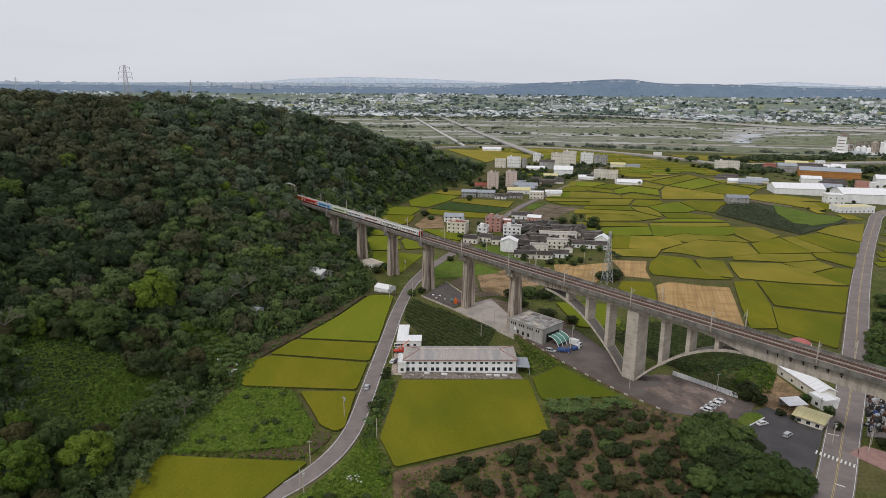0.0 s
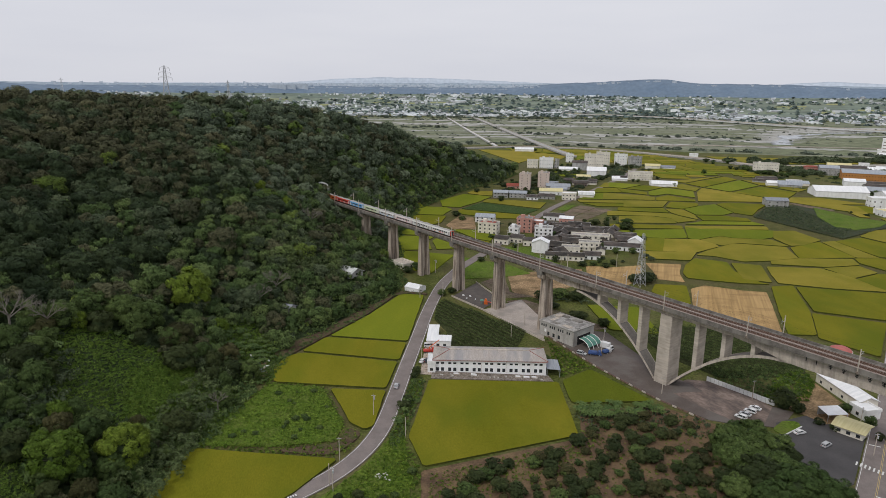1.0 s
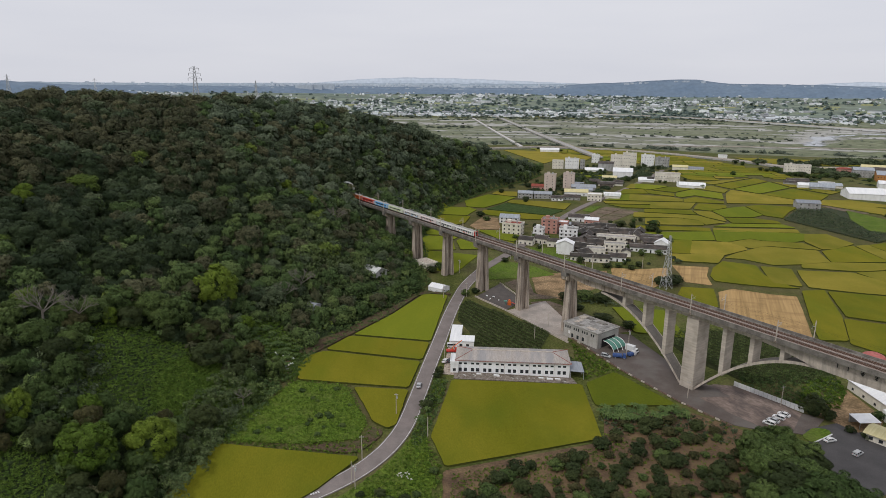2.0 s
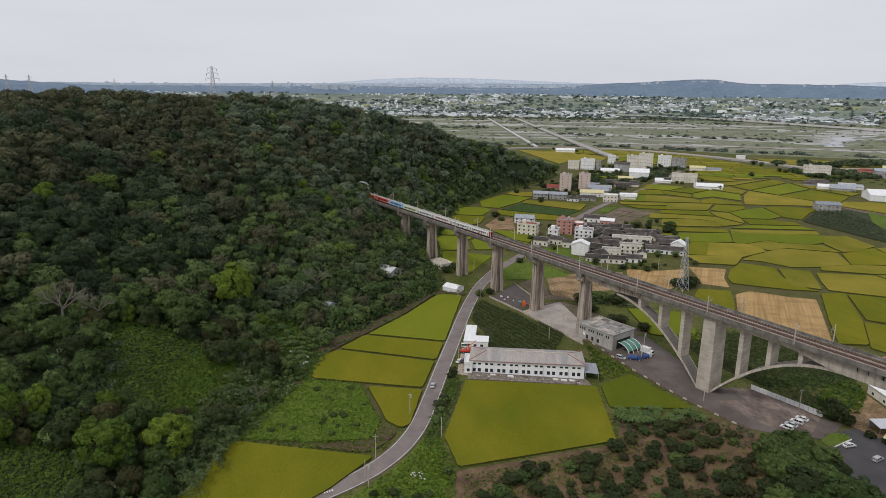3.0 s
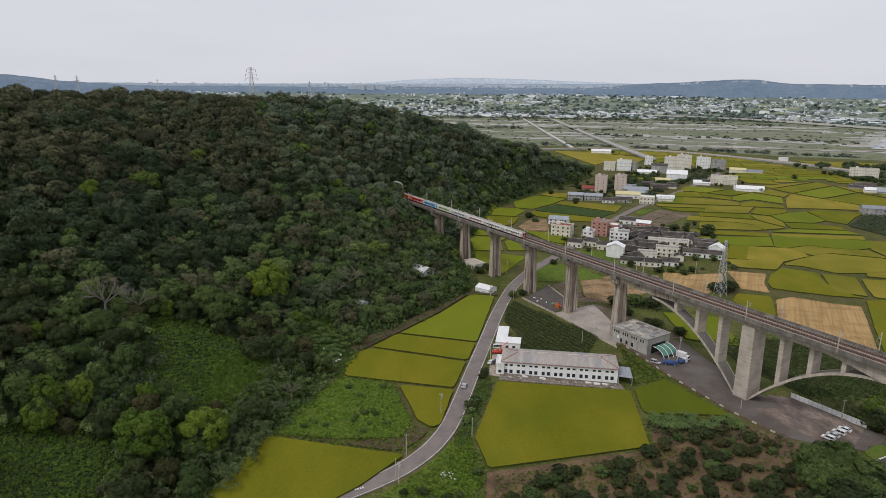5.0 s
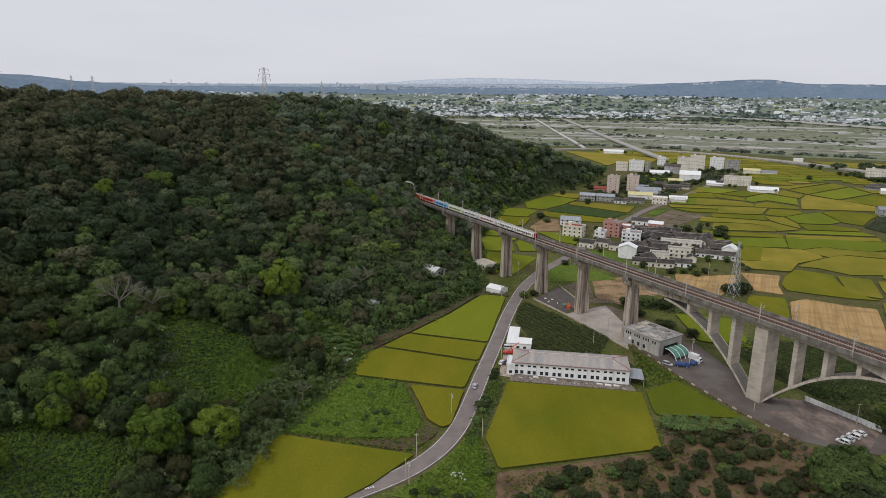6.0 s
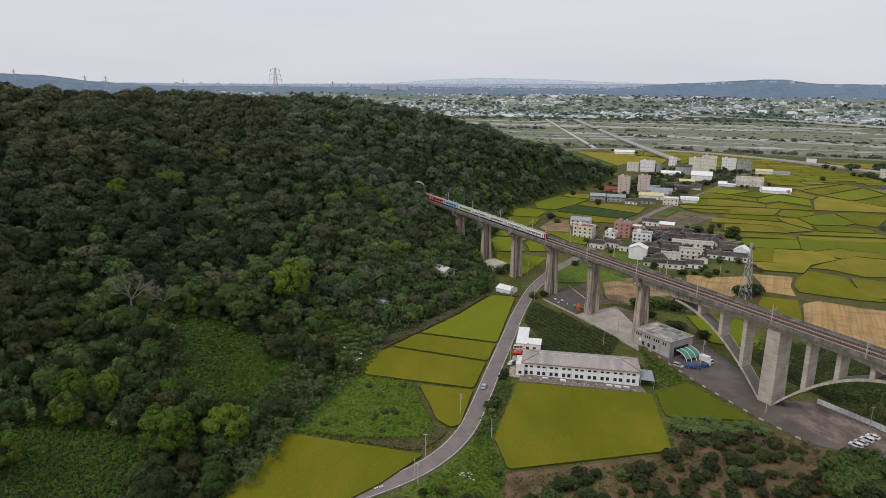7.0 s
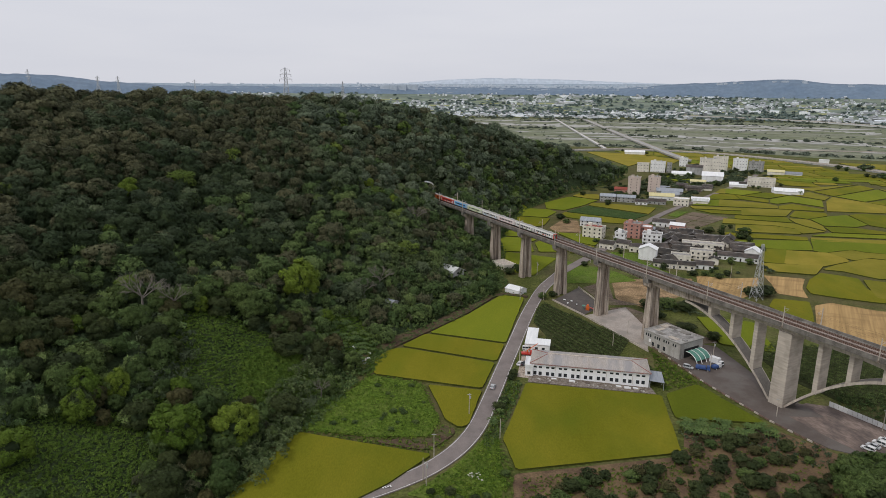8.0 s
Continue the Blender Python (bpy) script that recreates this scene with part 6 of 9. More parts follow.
for i in range(70):
    t = gr.uniform(0, 1)
    x, y = 20 + t * 190 + gr.uniform(-50, 40), 690 + t * 330 + gr.uniform(-45, 60)
    if float(hill_z(x, y)) > 0 or x > np.interp(y, [600, 656, 780, 890, 985, 1100], [70, 82, 146, 199, 240, 280]):
        continue
    tree(x, y, gr.uniform(2.5, 5.0), gr.uniform(3.5, 7), gr.choice(["tree_leaf", "tree_mid", "tree_leaf"]), i % 4, "garden trees of the village", clumps=300)
for x, y in ((16, 500), (28, 500), (40, 500), (66, 512), (88, 512), (100, 482), (108, 464), (121, 468), (132, 520), (136, 536), (128, 545), (137, 508), (98, 437), (90, 440), (58, 436), (30, 470), (64, 560), (100, 560), (118, 556), (20, 545), (30, 540)):
    tree(x + gr.uniform(-2, 2), y + gr.uniform(-2, 2), gr.uniform(2.0, 3.8), gr.uniform(3.5, 6), gr.choice(["tree_leaf", "tree_mid"]), int(x) % 4, "garden trees of the hamlet", clumps=300)
scatter("verge_garden", [(-27, 196), (-23.5, 205), (-20.5, 226), (-19, 249), (-21.5, 252), (-25.5, 250), (-27.5, 222), (-29, 204)], 1.3, 0.8, "leaf_mid", "lush garden plants between road and paddy", "garden plants", 81, clumps=18, tallness=1.0)
scatter("verge_garden", [(-42, 172), (-34, 186), (-28.5, 203), (-24, 204), (-17, 187), (-15, 168)], 1.9, 0.55, "leaf_meadow", "bright weeds beside the road bend", "weeds", 82, clumps=12, tallness=0.9)
plot("verge", [(-48, 167), (-42, 175), (-36, 185.5), (-31, 198), (-28, 206), (-23, 206), (-20.5, 190), (-18, 186), (-18, 166)], M["grass"], 0.28, "lush green verge inside the road bend", "verge", edge=0.2)
scatter("verge_weeds", [(-47, 168), (-41, 176), (-35, 187), (-29, 203), (-23, 205), (-20.5, 190), (-18, 186), (-18, 167)], 1.15, 0.5, "leaf_meadow", "thick bright weeds inside the road bend", "weeds", 86, clumps=12, lift=0.2, tallness=0.6)
for x, y, r, kd in ((-40, 169.5, 1.6, "tree_leaf"), (-34, 170.5, 2.2, "tree_leaf"), (-30.5, 168, 1.8, "tree_mid"), (-26, 169, 2.0, "tree_leaf"), (-22.5, 171.5, 1.7, "tree_mid"), (-18.4, 184.5, 1.9, "tree_mid"), (-37, 166.5, 1.6, "tree_mid")):
    tree(x, y, r, r * 1.3, kd, int(-x) % 4, "bushes by the road bend", clumps=700, label="rounded green bush on the road verge", name="bush")
mr = random.Random(90)
for i in range(26):
    u, w = mr.uniform(0, 1), mr.uniform(0, 1)
    x, y = -92 + 36 * u + 4 * w, 196 + 41 * w
    if inside(np.array([x]), np.array([y]), inset([(-84, 241.2), (-60.4, 240), (-52.1, 224.2), (-47.2, 203), (-66.9, 196), (-94, 194), (-91, 208.6)], 3))[0]:
        r = mr.uniform(0.9, 1.9)
        tree(x, y, r, r * mr.uniform(0.9, 1.2), "tree_mid", i % 4, "shrubs in the meadow", clumps=700, label="low grey-green shrub among meadow weeds", name="bush")
scatter("soil_weeds", [(-66.7, 194.4), (-47.5, 200.2), (-45.5, 210.9), (-38.6, 207.9), (-38.6, 203.4), (-43.7, 193.8), (-47, 191), (-65.2, 191.4)], 2.1, 0.6, "leaf_weed", "weeds on bare soil by the road bend", "weeds", 83, clumps=12, lift=0.4)
# dumped things and a trodden path below the banana plants
plot("earth_path", [(-90, 243), (-87.5, 243), (-88.5, 252), (-91, 259), (-93.5, 258), (-91, 251)], M["soil"], 0.3, "trodden brown earth path at the wood's edge", "path", edge=-0.4)
for i in range(16):
    x, y = -92.5 + gr.uniform(-5, 3.5), 255 + gr.uniform(-6, 7)
    w = gr.uniform(0.5, 1.4)
    ob = thing("dumped_board", pose(x, y, gz(x, y) + 0.5, gr.uniform(-20, 20), gr.uniform(-20, 20), gr.uniform(0, 180)), "pale dumped board among banana plants", "rubbish", "dumped boards")
    part("board", Shape().box(-w, w, -w * 0.5, w * 0.5, -0.5, 0.15), M[gr.choice(["white_wall", "concrete_light", "grey_roof"])], ob)
scatter("orchard_scrub", [(40, 229), (76, 234), (92, 224), (86, 212), (62, 218), (44, 214)], 2.3, 0.95, "leaf", "dark low scrub below the kerb", "scrub", 61, clumps=16)
plot("grass_field", [(354, 675), (375, 632), (398, 616), (374, 591), (342, 574), (328, 584), (334, 626)], M["grass"], 1.35, "bright green plot beside the nursery", "field")
scatter("orchard_weeds", [(-12, 172), (-13, 184), (37, 206), (44, 216), (50, 210), (30, 190), (10, 176)], 1.5, 0.6, "leaf_weed", "green weeds at the orchard's edge", "weeds", 62, clumps=10)
# creepers on the steep cutting behind the tunnel mouth
cr = np.random.RandomState(63)
creeper = [crown_arrays(640 + v, 1.0, 1.4, 30, 0.3, 4, core=False) for v in range(4)]
cl = []
for i in range(420):
    s, v = cr.uniform(-216, -205), cr.uniform(-7, 21)
    x, y = RX + s * UX - v * UY, RY + s * UY + v * UX
    top = float(base_z(x, y) + hill_z(x, y))
    low = RZ + GRADE * s - 3.4
    z = low + (top - low) * min(1.0, max(0.0, (-206.5 - s) / 8))
    if abs(v - 5.7) < 5.2 and (z < low + 12 or s > -210):
        continue
    q = cr.uniform(1.3, 2.4)
    cl.append(creeper[i % 4] * q + np.array([x, y, z - 0.4]))
arr = np.concatenate(cl)
tagged(new("creepers", leaves_mesh("creepers", arr, [M["leaf"]], (np.repeat(cr.uniform(size=len(cl)), 30), np.zeros(len(arr))))), "dark creepers on the cutting round the tunnel mouth", "creepers", kind="stuff")
scatter("edge_shrubs", [(-92, 262), (-84, 280), (-72, 302), (-62, 326), (-52, 352), (-56, 372), (-66, 345), (-82, 310), (-96, 284)], 5.0, 2.3, "leaf_bright", "bright yellow-green shrubs at the wood's edge", "shrubs", 64, clumps=36, clear=[BANK])
scatter("bank_weeds", BANK, 2.2, 0.75, "leaf_mid", "weeds on the earth bank beside the paddies", "weeds", 65, clumps=12, lift=0.7)


# ---------------------------------------------------------------- buildings
PANES = {}


def pane_mesh(w, h):
    key = (round(w, 1), round(h, 1))
    if key not in PANES:
        PANES[key] = (Shape().box(-w / 2, w / 2, -0.05, 0.03, 0, h).mesh("pane", M["glass"]),
                      Shape().box(-w / 2 - 0.1, w / 2 + 0.1, -0.12, 0.03, -0.14, 0).box(-w / 2 - 0.1, w / 2 + 0.1, -0.09, 0.03, h, h + 0.1).mesh("window_frame", M["concrete_light"]))
    return PANES[key]


def window(parent, x, y, z, w, h, turn=0, detail=True):
    glass, trim = pane_mesh(w, h)
    ob = part("window", glass, None, parent)
    ob.matrix_local = pose(x, y, z, 0, 0, turn)
    if detail:
        part("window_frame", trim, None, ob)
    return ob


def gable(w, d, z, rise, over=0.5, along_x=True, thick=0.18):
    """Two sloping sheets with a ridge, and gable ends."""
    sh = Shape()
    a, b = (w / 2 + over, d / 2 + over) if along_x else (d / 2 + over, w / 2 + over)
    drop = rise * over / (b - over)

    def p(x, y, zz):
        return (x, y, zz) if along_x else (-y, x, zz)

    for sg in (-1, 1):
        low = [p(-a, sg * b, z - drop), p(a, sg * b, z - drop), p(a, 0, z + rise), p(-a, 0, z + rise)]
        if sg > 0:
            low = low[::-1]
        sh.prism(low, [(q[0], q[1], q[2] + thick) for q in low])
    return sh


def house(x, y, turn, w, d, h, storeys, roof, wall, top, label, category="house", nx=None, ny=None, rise=None, win=(1.3, 1.2), group="", over=0.5, tank=False, z=None, detail=True, name="house", balcony=False):
    """Walls, roof and windows; the front looks towards -y before the turn."""
    ob = thing(name, pose(x, y, (gz(x, y) if z is None else z) - 0.1, 0, 0, turn), label, category, group)
    wl = Shape().box(-w / 2, w / 2, -d / 2, d / 2, -1.0, h)
    rise = rise if rise is not None else min(w, d) * 0.22
    if roof == "gable_x":
        wl.add([(-w / 2, -d / 2, h), (-w / 2, d / 2, h), (-w / 2, 0, h + rise), (w / 2, -d / 2, h), (w / 2, d / 2, h), (w / 2, 0, h + rise)], [(1, 0, 2), (3, 4, 5)])
    if roof == "gable_y":
        wl.add([(-w / 2, -d / 2, h), (w / 2, -d / 2, h), (0, -d / 2, h + rise), (-w / 2, d / 2, h), (w / 2, d / 2, h), (0, d / 2, h + rise)], [(0, 1, 2), (4, 3, 5)])
    part("wall", wl, M[wall], ob)
    if roof == "flat":
        rf = Shape().box(-w / 2 - 0.15, w / 2 + 0.15, -d / 2 - 0.15, d / 2 + 0.15, h, h + 0.22)
        part("roof", rf, M[top], ob)
        rim = Shape()
        for x0, x1, y0, y1 in ((-w / 2 - 0.2, w / 2 + 0.2, -d / 2 - 0.2, -d / 2), (-w / 2 - 0.2, w / 2 + 0.2, d / 2, d / 2 + 0.2), (-w / 2 - 0.2, -w / 2, -d / 2, d / 2), (w / 2, w / 2 + 0.2, -d / 2, d / 2)):
            rim.box(x0, x1, y0, y1, h - 0.3, h + 0.9)
        part("parapet", rim, M[wall], ob)
    elif roof in ("gable_x", "gable_y"):
        part("roof", gable(w, d, h, rise, over, roof == "gable_x"), M[top], ob)
        if top == "dark_roof":
            e = (w if roof == "gable_x" else d) / 2 + over
            a, b = ((-e, 0), (e, 0)) if roof == "gable_x" else ((0, -e), (0, e))
            part("ridge_cap", Shape().bar((*a, h + rise + 0.16), (*b, h + rise + 0.16), 0.22), M["flat_roof"], ob)
    elif roof == "hip":
        o, k = over, min(w, d) / 2
        rx = max(w / 2 - k, 0.3)
        low = [(-w / 2 - o, -d / 2 - o, h - 0.15), (w / 2 + o, -d / 2 - o, h - 0.15), (w / 2 + o, d / 2 + o, h - 0.15), (-w / 2 - o, d / 2 + o, h - 0.15)]
        sh = Shape().prism(low, [(q[0], q[1], q[2] + 0.25) for q in low])
        e = [(q[0], q[1], q[2] + 0.25) for q in low]
        sh.add(e + [(-rx, 0, h + rise), (rx, 0, h + rise)], [(0, 1, 5, 4), (1, 2, 5), (2, 3, 4, 5), (3, 0, 4)])
        part("roof", sh, M[top], ob)
    if tank:
        t = part("roof_house", Shape().box(-w * 0.3, -w * 0.3 + 3, -1.5, 2, h + 0.2, h + 2.7), M[wall], ob)
        part("water_tank", Shape().tube((w * 0.2, 0, h + 0.9), (w * 0.2, 0, h + 2.7), 0.75, 0.75, 10).bar((w * 0.2, 0, h + 0.2), (w * 0.2, 0, h + 0.95), 0.4), M["steel"], ob)
    st = h / storeys
    ww, wh = win if detail else (1.0, 0.85)
    nx = max(1, int(w / 3.4)) if nx is None else nx
    ny = max(1, int(d / 4.5)) if ny is None else ny
    if category in ("warehouse", "hall") or (category == "shed" and not detail):
        nx = ny = 0
    for k in range(storeys):
        z0 = k * st + min(1.0, st - wh - 0.4)
        for i in range(nx):
            px = (i + 0.5) / nx * w - w / 2
            if k == 0 and i == nx // 2 and nx > 1 and category == "house":
                part("door", Shape().box(px - 0.55, px + 0.55, -d / 2 - 0.06, -d / 2 + 0.03, 0, 2.15), M["dark"], ob)
            else:
                window(ob, px, -d / 2, z0, ww, wh, 0, detail)
            if balcony and k > 0 and i % 2 == 0:
                part("balcony", Shape().box(px - 1.6, px + 1.6, -d / 2 - 1.1, -d / 2, k * st - 0.15, k * st).box(px - 1.6, px + 1.6, -d / 2 - 1.1, -d / 2 - 1.0, k * st, k * st + 0.95), M[wall], ob)
        for i in range(ny):
            py = (i + 0.5) / ny * d - d / 2
            window(ob, w / 2, py, z0, ww, wh, 90, detail)
            window(ob, -w / 2, py, z0, ww, wh, -90, detail)
    return ob


# the long white two-storey building beside the paddy
long = house(8.3, 267.0, 1.0, 49.5, 14.5, 6.3, 2, "hip", "clean_wall", "long_roof", "long white two-storey building with weathered grey hipped roof", "building", nx=0, ny=2, rise=2.0, over=0.5, name="long_building")
for z0, hh in ((0.95, 1.6), (4.25, 0.8)):
    for i in range(18):
        window(long, (i // 2) * 5.4 + (i % 2) * 2.25 - 23.0, -7.25, z0, 1.35, hh, 0, False)
part("eave_trim", Shape().box(-25.4, 25.4, -7.95, -7.8, 6.02, 6.14), M["red_roof"], long, "thin red eave line")
for k in range(4):
    part("drainpipe", Shape().box(-14.4 + 10.8 * k, -14.3 + 10.8 * k, -7.36, -7.25, 0, 6.1), M["concrete_light"], long)
for sx in (-1, 1):
    for sy in (-1, 1):
        part("hip_cap", Shape().bar((sx * 25.4, sy * 7.9, 6.45), (sx * 17.5, 0, 8.34), 0.13), M["red_roof"], long)
part("ridge_stripe", Shape().box(-18, 18, -0.35, 0.35, 8.2, 8.42), M["concrete_light"], long)
house(-17.2, 262.5, 1.0, 3.4, 9, 4.6, 1, "flat", "white_wall", "white_roof", "small white flat-roofed annex of the long building", "annex", nx=1, ny=1, name="annex")
lean = thing("lean_to_shed", pose(36.4, 265.0, gz(36.4, 265)), "open lean-to shed with grey sheet roof", "shed")
part("roof", Shape().prism([(-3, -5.5, 3.6), (3, -5.5, 3.2), (3, 5.5, 3.2), (-3, 5.5, 3.6)], [(-3, -5.5, 3.75), (3, -5.5, 3.35), (3, 5.5, 3.35), (-3, 5.5, 3.75)]), M["grey_roof"], lean)
part("back_wall", Shape().box(-2.8, 2.8, 4.9, 5.1, -0.5, 3.2), M["grey_wall"], lean)
for px, py in ((-2.8, -5.2), (2.8, -5.2), (2.8, 0), (2.8, 5.0)):
    part("post", Shape().box(px - 0.1, px + 0.1, py - 0.1, py + 0.1, -0.6, 3.25), M["steel"], lean)
# white L-shaped sheds
ell = thing("white_shed", pose(-15.5, 288, gz(-15.5, 288)), "white L-shaped metal shed with flat sheet roof", "shed")
part("wall", Shape().box(-5.6, 5.8, -4.2, 2.2, -0.5, 3.6).box(-5.6, -0.8, 2.2, 16.0, -0.5, 3.6), M["white_wall"], ell)
part("roof", Shape().prism([(-5.9, -4.5, 3.6), (6.1, -4.5, 3.6), (6.1, 2.4, 4.0), (-5.9, 2.4, 4.0)], [(-5.9, -4.5, 3.75), (6.1, -4.5, 3.75), (6.1, 2.4, 4.15), (-5.9, 2.4, 4.15)]).box(-5.9, -0.5, 2.4, 16.3, 3.95, 4.12), M["white_roof"], ell)
for i in range(3):
    window(ell, -3.5 + i * 3.2, -4.2, 1.0, 1.4, 1.2)
# concrete workshop at the foot of a pier
shop = thing("workshop", pose(48.2, 305.5, gz(48, 305), 0, 0, -47), "grey concrete workshop with stained flat roof", "workshop")
part("wall", Shape().box(-10.8, 10.8, -8, 8, -1.5, 7.4), M["shop_wall"], shop)
part("roof", Shape().box(-11.1, 11.1, -8.3, 8.3, 7.4, 7.75), M["shop_roof"], shop)
for k, (px, py, pw, pd, ph) in enumerate(((-8.5, 4.5, 1.6, 2.2, 0.5), (-5.5, 5.6, 2.4, 1.0, 0.35), (-1.5, 3.0, 1.4, 1.6, 0.15), (-7.0, -1.0, 1.0, 2.8, 0.12), (2.5, 5.2, 2.8, 1.2, 0.3), (6.5, 2.0, 1.8, 3.2, 0.1), (4.0, -4.5, 2.6, 1.4, 0.1), (-3.0, -5.0, 2.0, 1.2, 0.1), (9.0, -3.0, 1.0, 1.0, 0.7))):
    part("roof_patch", Shape().box(px - pw, px + pw, py - pd, py + pd, 7.75, 7.75 + ph, taper=0.08), M[("concrete_light", "parapet", "flat_roof")[k % 3]], shop)
for x0, x1, y0, y1 in ((-11.1, 11.1, -8.3, -8.0), (-11.1, 11.1, 8.0, 8.3), (-11.1, -10.8, -8.0, 8.0), (10.8, 11.1, -8.0, 8.0)):
    part("parapet", Shape().box(x0, x1, y0, y1, 7.75, 8.1), M["shop_wall"], shop)
for i in range(14):
    if i % 4 != 3:
        window(shop, -9.4 + i * 1.35, -8.0, 5.3, 0.7, 1.3, 0, False)
for i in range(3):
    window(shop, -5.0 + i * 3.4, -8.0, 1.2, 1.3, 2.0)
part("sign_board", Shape().box(-7.6, -6.4, -8.12, -8.0, 2.6, 4.2), M["white_wall"], shop)
part("gate", Shape().box(10.8, 10.9, -5, 5, 0.1, 4.6), M["dark"], shop)
aw = thing("awning", pose(56.2, 296.3, gz(57, 295) - 1.0, 0, 0, -47), "curved green translucent awning on white hoops", "awning")
for y0 in (-5.0, -1.7, 1.6):
    sheet = Shape()
    prof = [(0.0, 5.6), (2.0, 5.5), (3.8, 4.9), (5.2, 3.9), (6.0, 2.8)]
    for (a, za), (b, zb) in zip(prof, prof[1:]):
        sheet.prism([(a, y0 + 0.1, za), (b, y0 + 0.1, zb), (b, y0 + 3.2, zb), (a, y0 + 3.2, za)], [(a, y0 + 0.1, za + 0.06), (b, y0 + 0.1, zb + 0.06), (b, y0 + 3.2, zb + 0.06), (a, y0 + 3.2, za + 0.06)])
    part("sheet", sheet, M["green_roof"], aw)
for y0 in (-5.0, -1.7, 1.6, 4.9):
    hoop = Shape()
    prof = [(0.0, 5.7), (2.0, 5.6), (3.8, 5.0), (5.2, 4.0), (6.2, 2.6), (6.9, 1.0), (7.1, -0.6)]
    for (a, za), (b, zb) in zip(prof, prof[1:]):
        hoop.bar((a, y0, za), (b, y0, zb), 0.16)
    part("hoop", hoop, M["white_wall"], aw)

# village houses
W3 = "cream three-storey house with flat roof"
house(13, 518, -18, 16, 10, 9.2, 3, "flat", "cream_wall", "flat_roof", W3, nx=4, ny=2, tank=True)
part("roof_shed", Shape().box(-6.5, 6.0, -3.5, 3.5, 9.4, 9.7).box(-6, -5.8, -3, 3, 9.2, 9.5), M["red_roof"], bpy.data.objects["house"])
house(11, 566, -10, 17, 11, 5.0, 2, "gable_x", "white_wall", "grey_roof", "white house with low grey sheet roof", nx=4)
house(44, 528, -14, 13, 12, 11.5, 4, "flat", "pink_wall", "flat_roof", "pink tiled four-storey town house with flat roof", nx=3, ny=3, tank=True)
house(55, 531, -14, 8, 10, 8.5, 3, "flat", "pink_wall", "white_roof", "pink tiled house with pale flat roof", nx=2, ny=2)
house(34, 514, -14, 8, 9, 6.2, 2, "flat", "white_wall", "flat_roof", "small white two-storey house with flat roof", nx=2, tank=True)
house(23, 484, -20, 11, 8, 4.4, 1, "gable_x", "cream_wall", "dark_roof", "low cream house with dark roof", nx=3)
house(35, 490, -20, 10, 8, 4.2, 1, "gable_x", "cream_wall", "dark_roof", "low cream house with dark roof", nx=3)
house(45, 481, -12, 12, 8, 4.6, 1, "hip", "cream_wall", "dark_roof", "low cream house with hipped dark roof", nx=3)
house(57, 505, -10, 14, 10, 8.8, 3, "flat", "white_wall", "flat_roof", "white three-storey house with railed balconies", nx=4, ny=2, tank=True, balcony=True)
house(50.3, 462, -12, 12, 9, 8.0, 1, "gable_y", "white_wall", "white_roof", "tall white metal shed with gabled roof", "shed", nx=0, ny=1, rise=2.6)
house(66, 445, -6, 27, 7, 3.6, 1, "gable_x", "cream_wall", "dark_roof", "long low cream farmhouse with dark roof", nx=7)
house(86, 450, -8, 12, 8, 3.4, 1, "gable_x", "white_wall", "dark_roof", "low white farmhouse with dark roof", nx=3)
house(73, 464, -6, 13, 8, 4.4, 1, "flat", "cream_wall", "flat_roof", "cream house with flat roof", nx=3)
house(88, 474, -8, 15, 8, 6.0, 2, "flat", "cream_wall", "flat_roof", "white two-storey house with deep veranda", nx=4, balcony=True)
house(93, 498, -8, 29, 9, 5.6, 2, "flat", "cream_wall", "rust_roof", "long cream building with rust-stained flat roof", nx=7)
house(114, 478, -12, 27, 8, 3.6, 1, "gable_x", "white_wall", "dark_roof", "long white house with dark tiled roof", nx=8)
house(95, 463, -10, 6, 6, 4.0, 1, "gable_y", "cream_wall", "dark_roof", "small yellow house with dark roof", nx=1)
house(127, 491, -25, 10, 9, 4.5, 1, "gable_y", "white_wall", "white_roof", "white metal shed with gabled roof", "shed", nx=0, rise=2.8)
DARK = "old farmhouse with dark tiled roof"
house(77, 542, 20, 20, 10, 2.7, 1, "gable_x", "dark_brick", "dark_roof", DARK, nx=3, rise=2.6, over=0.8)
house(82, 524, -24, 17, 10, 2.7, 1, "gable_x", "dark_brick", "dark_roof", DARK, nx=3, rise=2.6, over=0.8)
house(69, 522, 60, 15, 10, 2.7, 1, "gable_x", "dark_brick", "dark_roof", DARK, nx=3, rise=2.6, over=0.8)
house(92, 546, -20, 18, 10, 2.7, 1, "gable_x", "white_wall", "dark_roof", DARK, nx=3, rise=2.6, over=0.8)
house(101, 528, -16, 16, 10, 2.7, 1, "gable_x", "dark_brick", "dark_roof", DARK, nx=3, rise=2.6, over=0.8)
house(112, 520, 70, 14, 10, 2.7, 1, "gable_x", "cream_wall", "dark_roof", DARK, nx=3, rise=2.6, over=0.8)
house(74, 580, -14, 18, 9, 4.2, 1, "gable_x", "white_wall", "dark_roof", DARK, nx=4)
house(84, 567, -18, 12, 8, 4.4, 1, "gable_x", "pink_wall", "white_roof", "red brick house with white sheet roof", nx=3)
house(60, 490, 12, 12, 10, 2.7, 1, "gable_x", "dark_brick", "dark_roof", DARK, nx=3, rise=2.6, over=0.8)
house(66, 474, -30, 14, 10, 2.7, 1, "gable_x", "dark_brick", "dark_roof", DARK, nx=3, rise=2.6, over=0.8)
house(62, 457, 40, 11, 10, 2.7, 1, "gable_x", "dark_brick", "dark_roof", DARK, nx=3, rise=2.6, over=0.8)
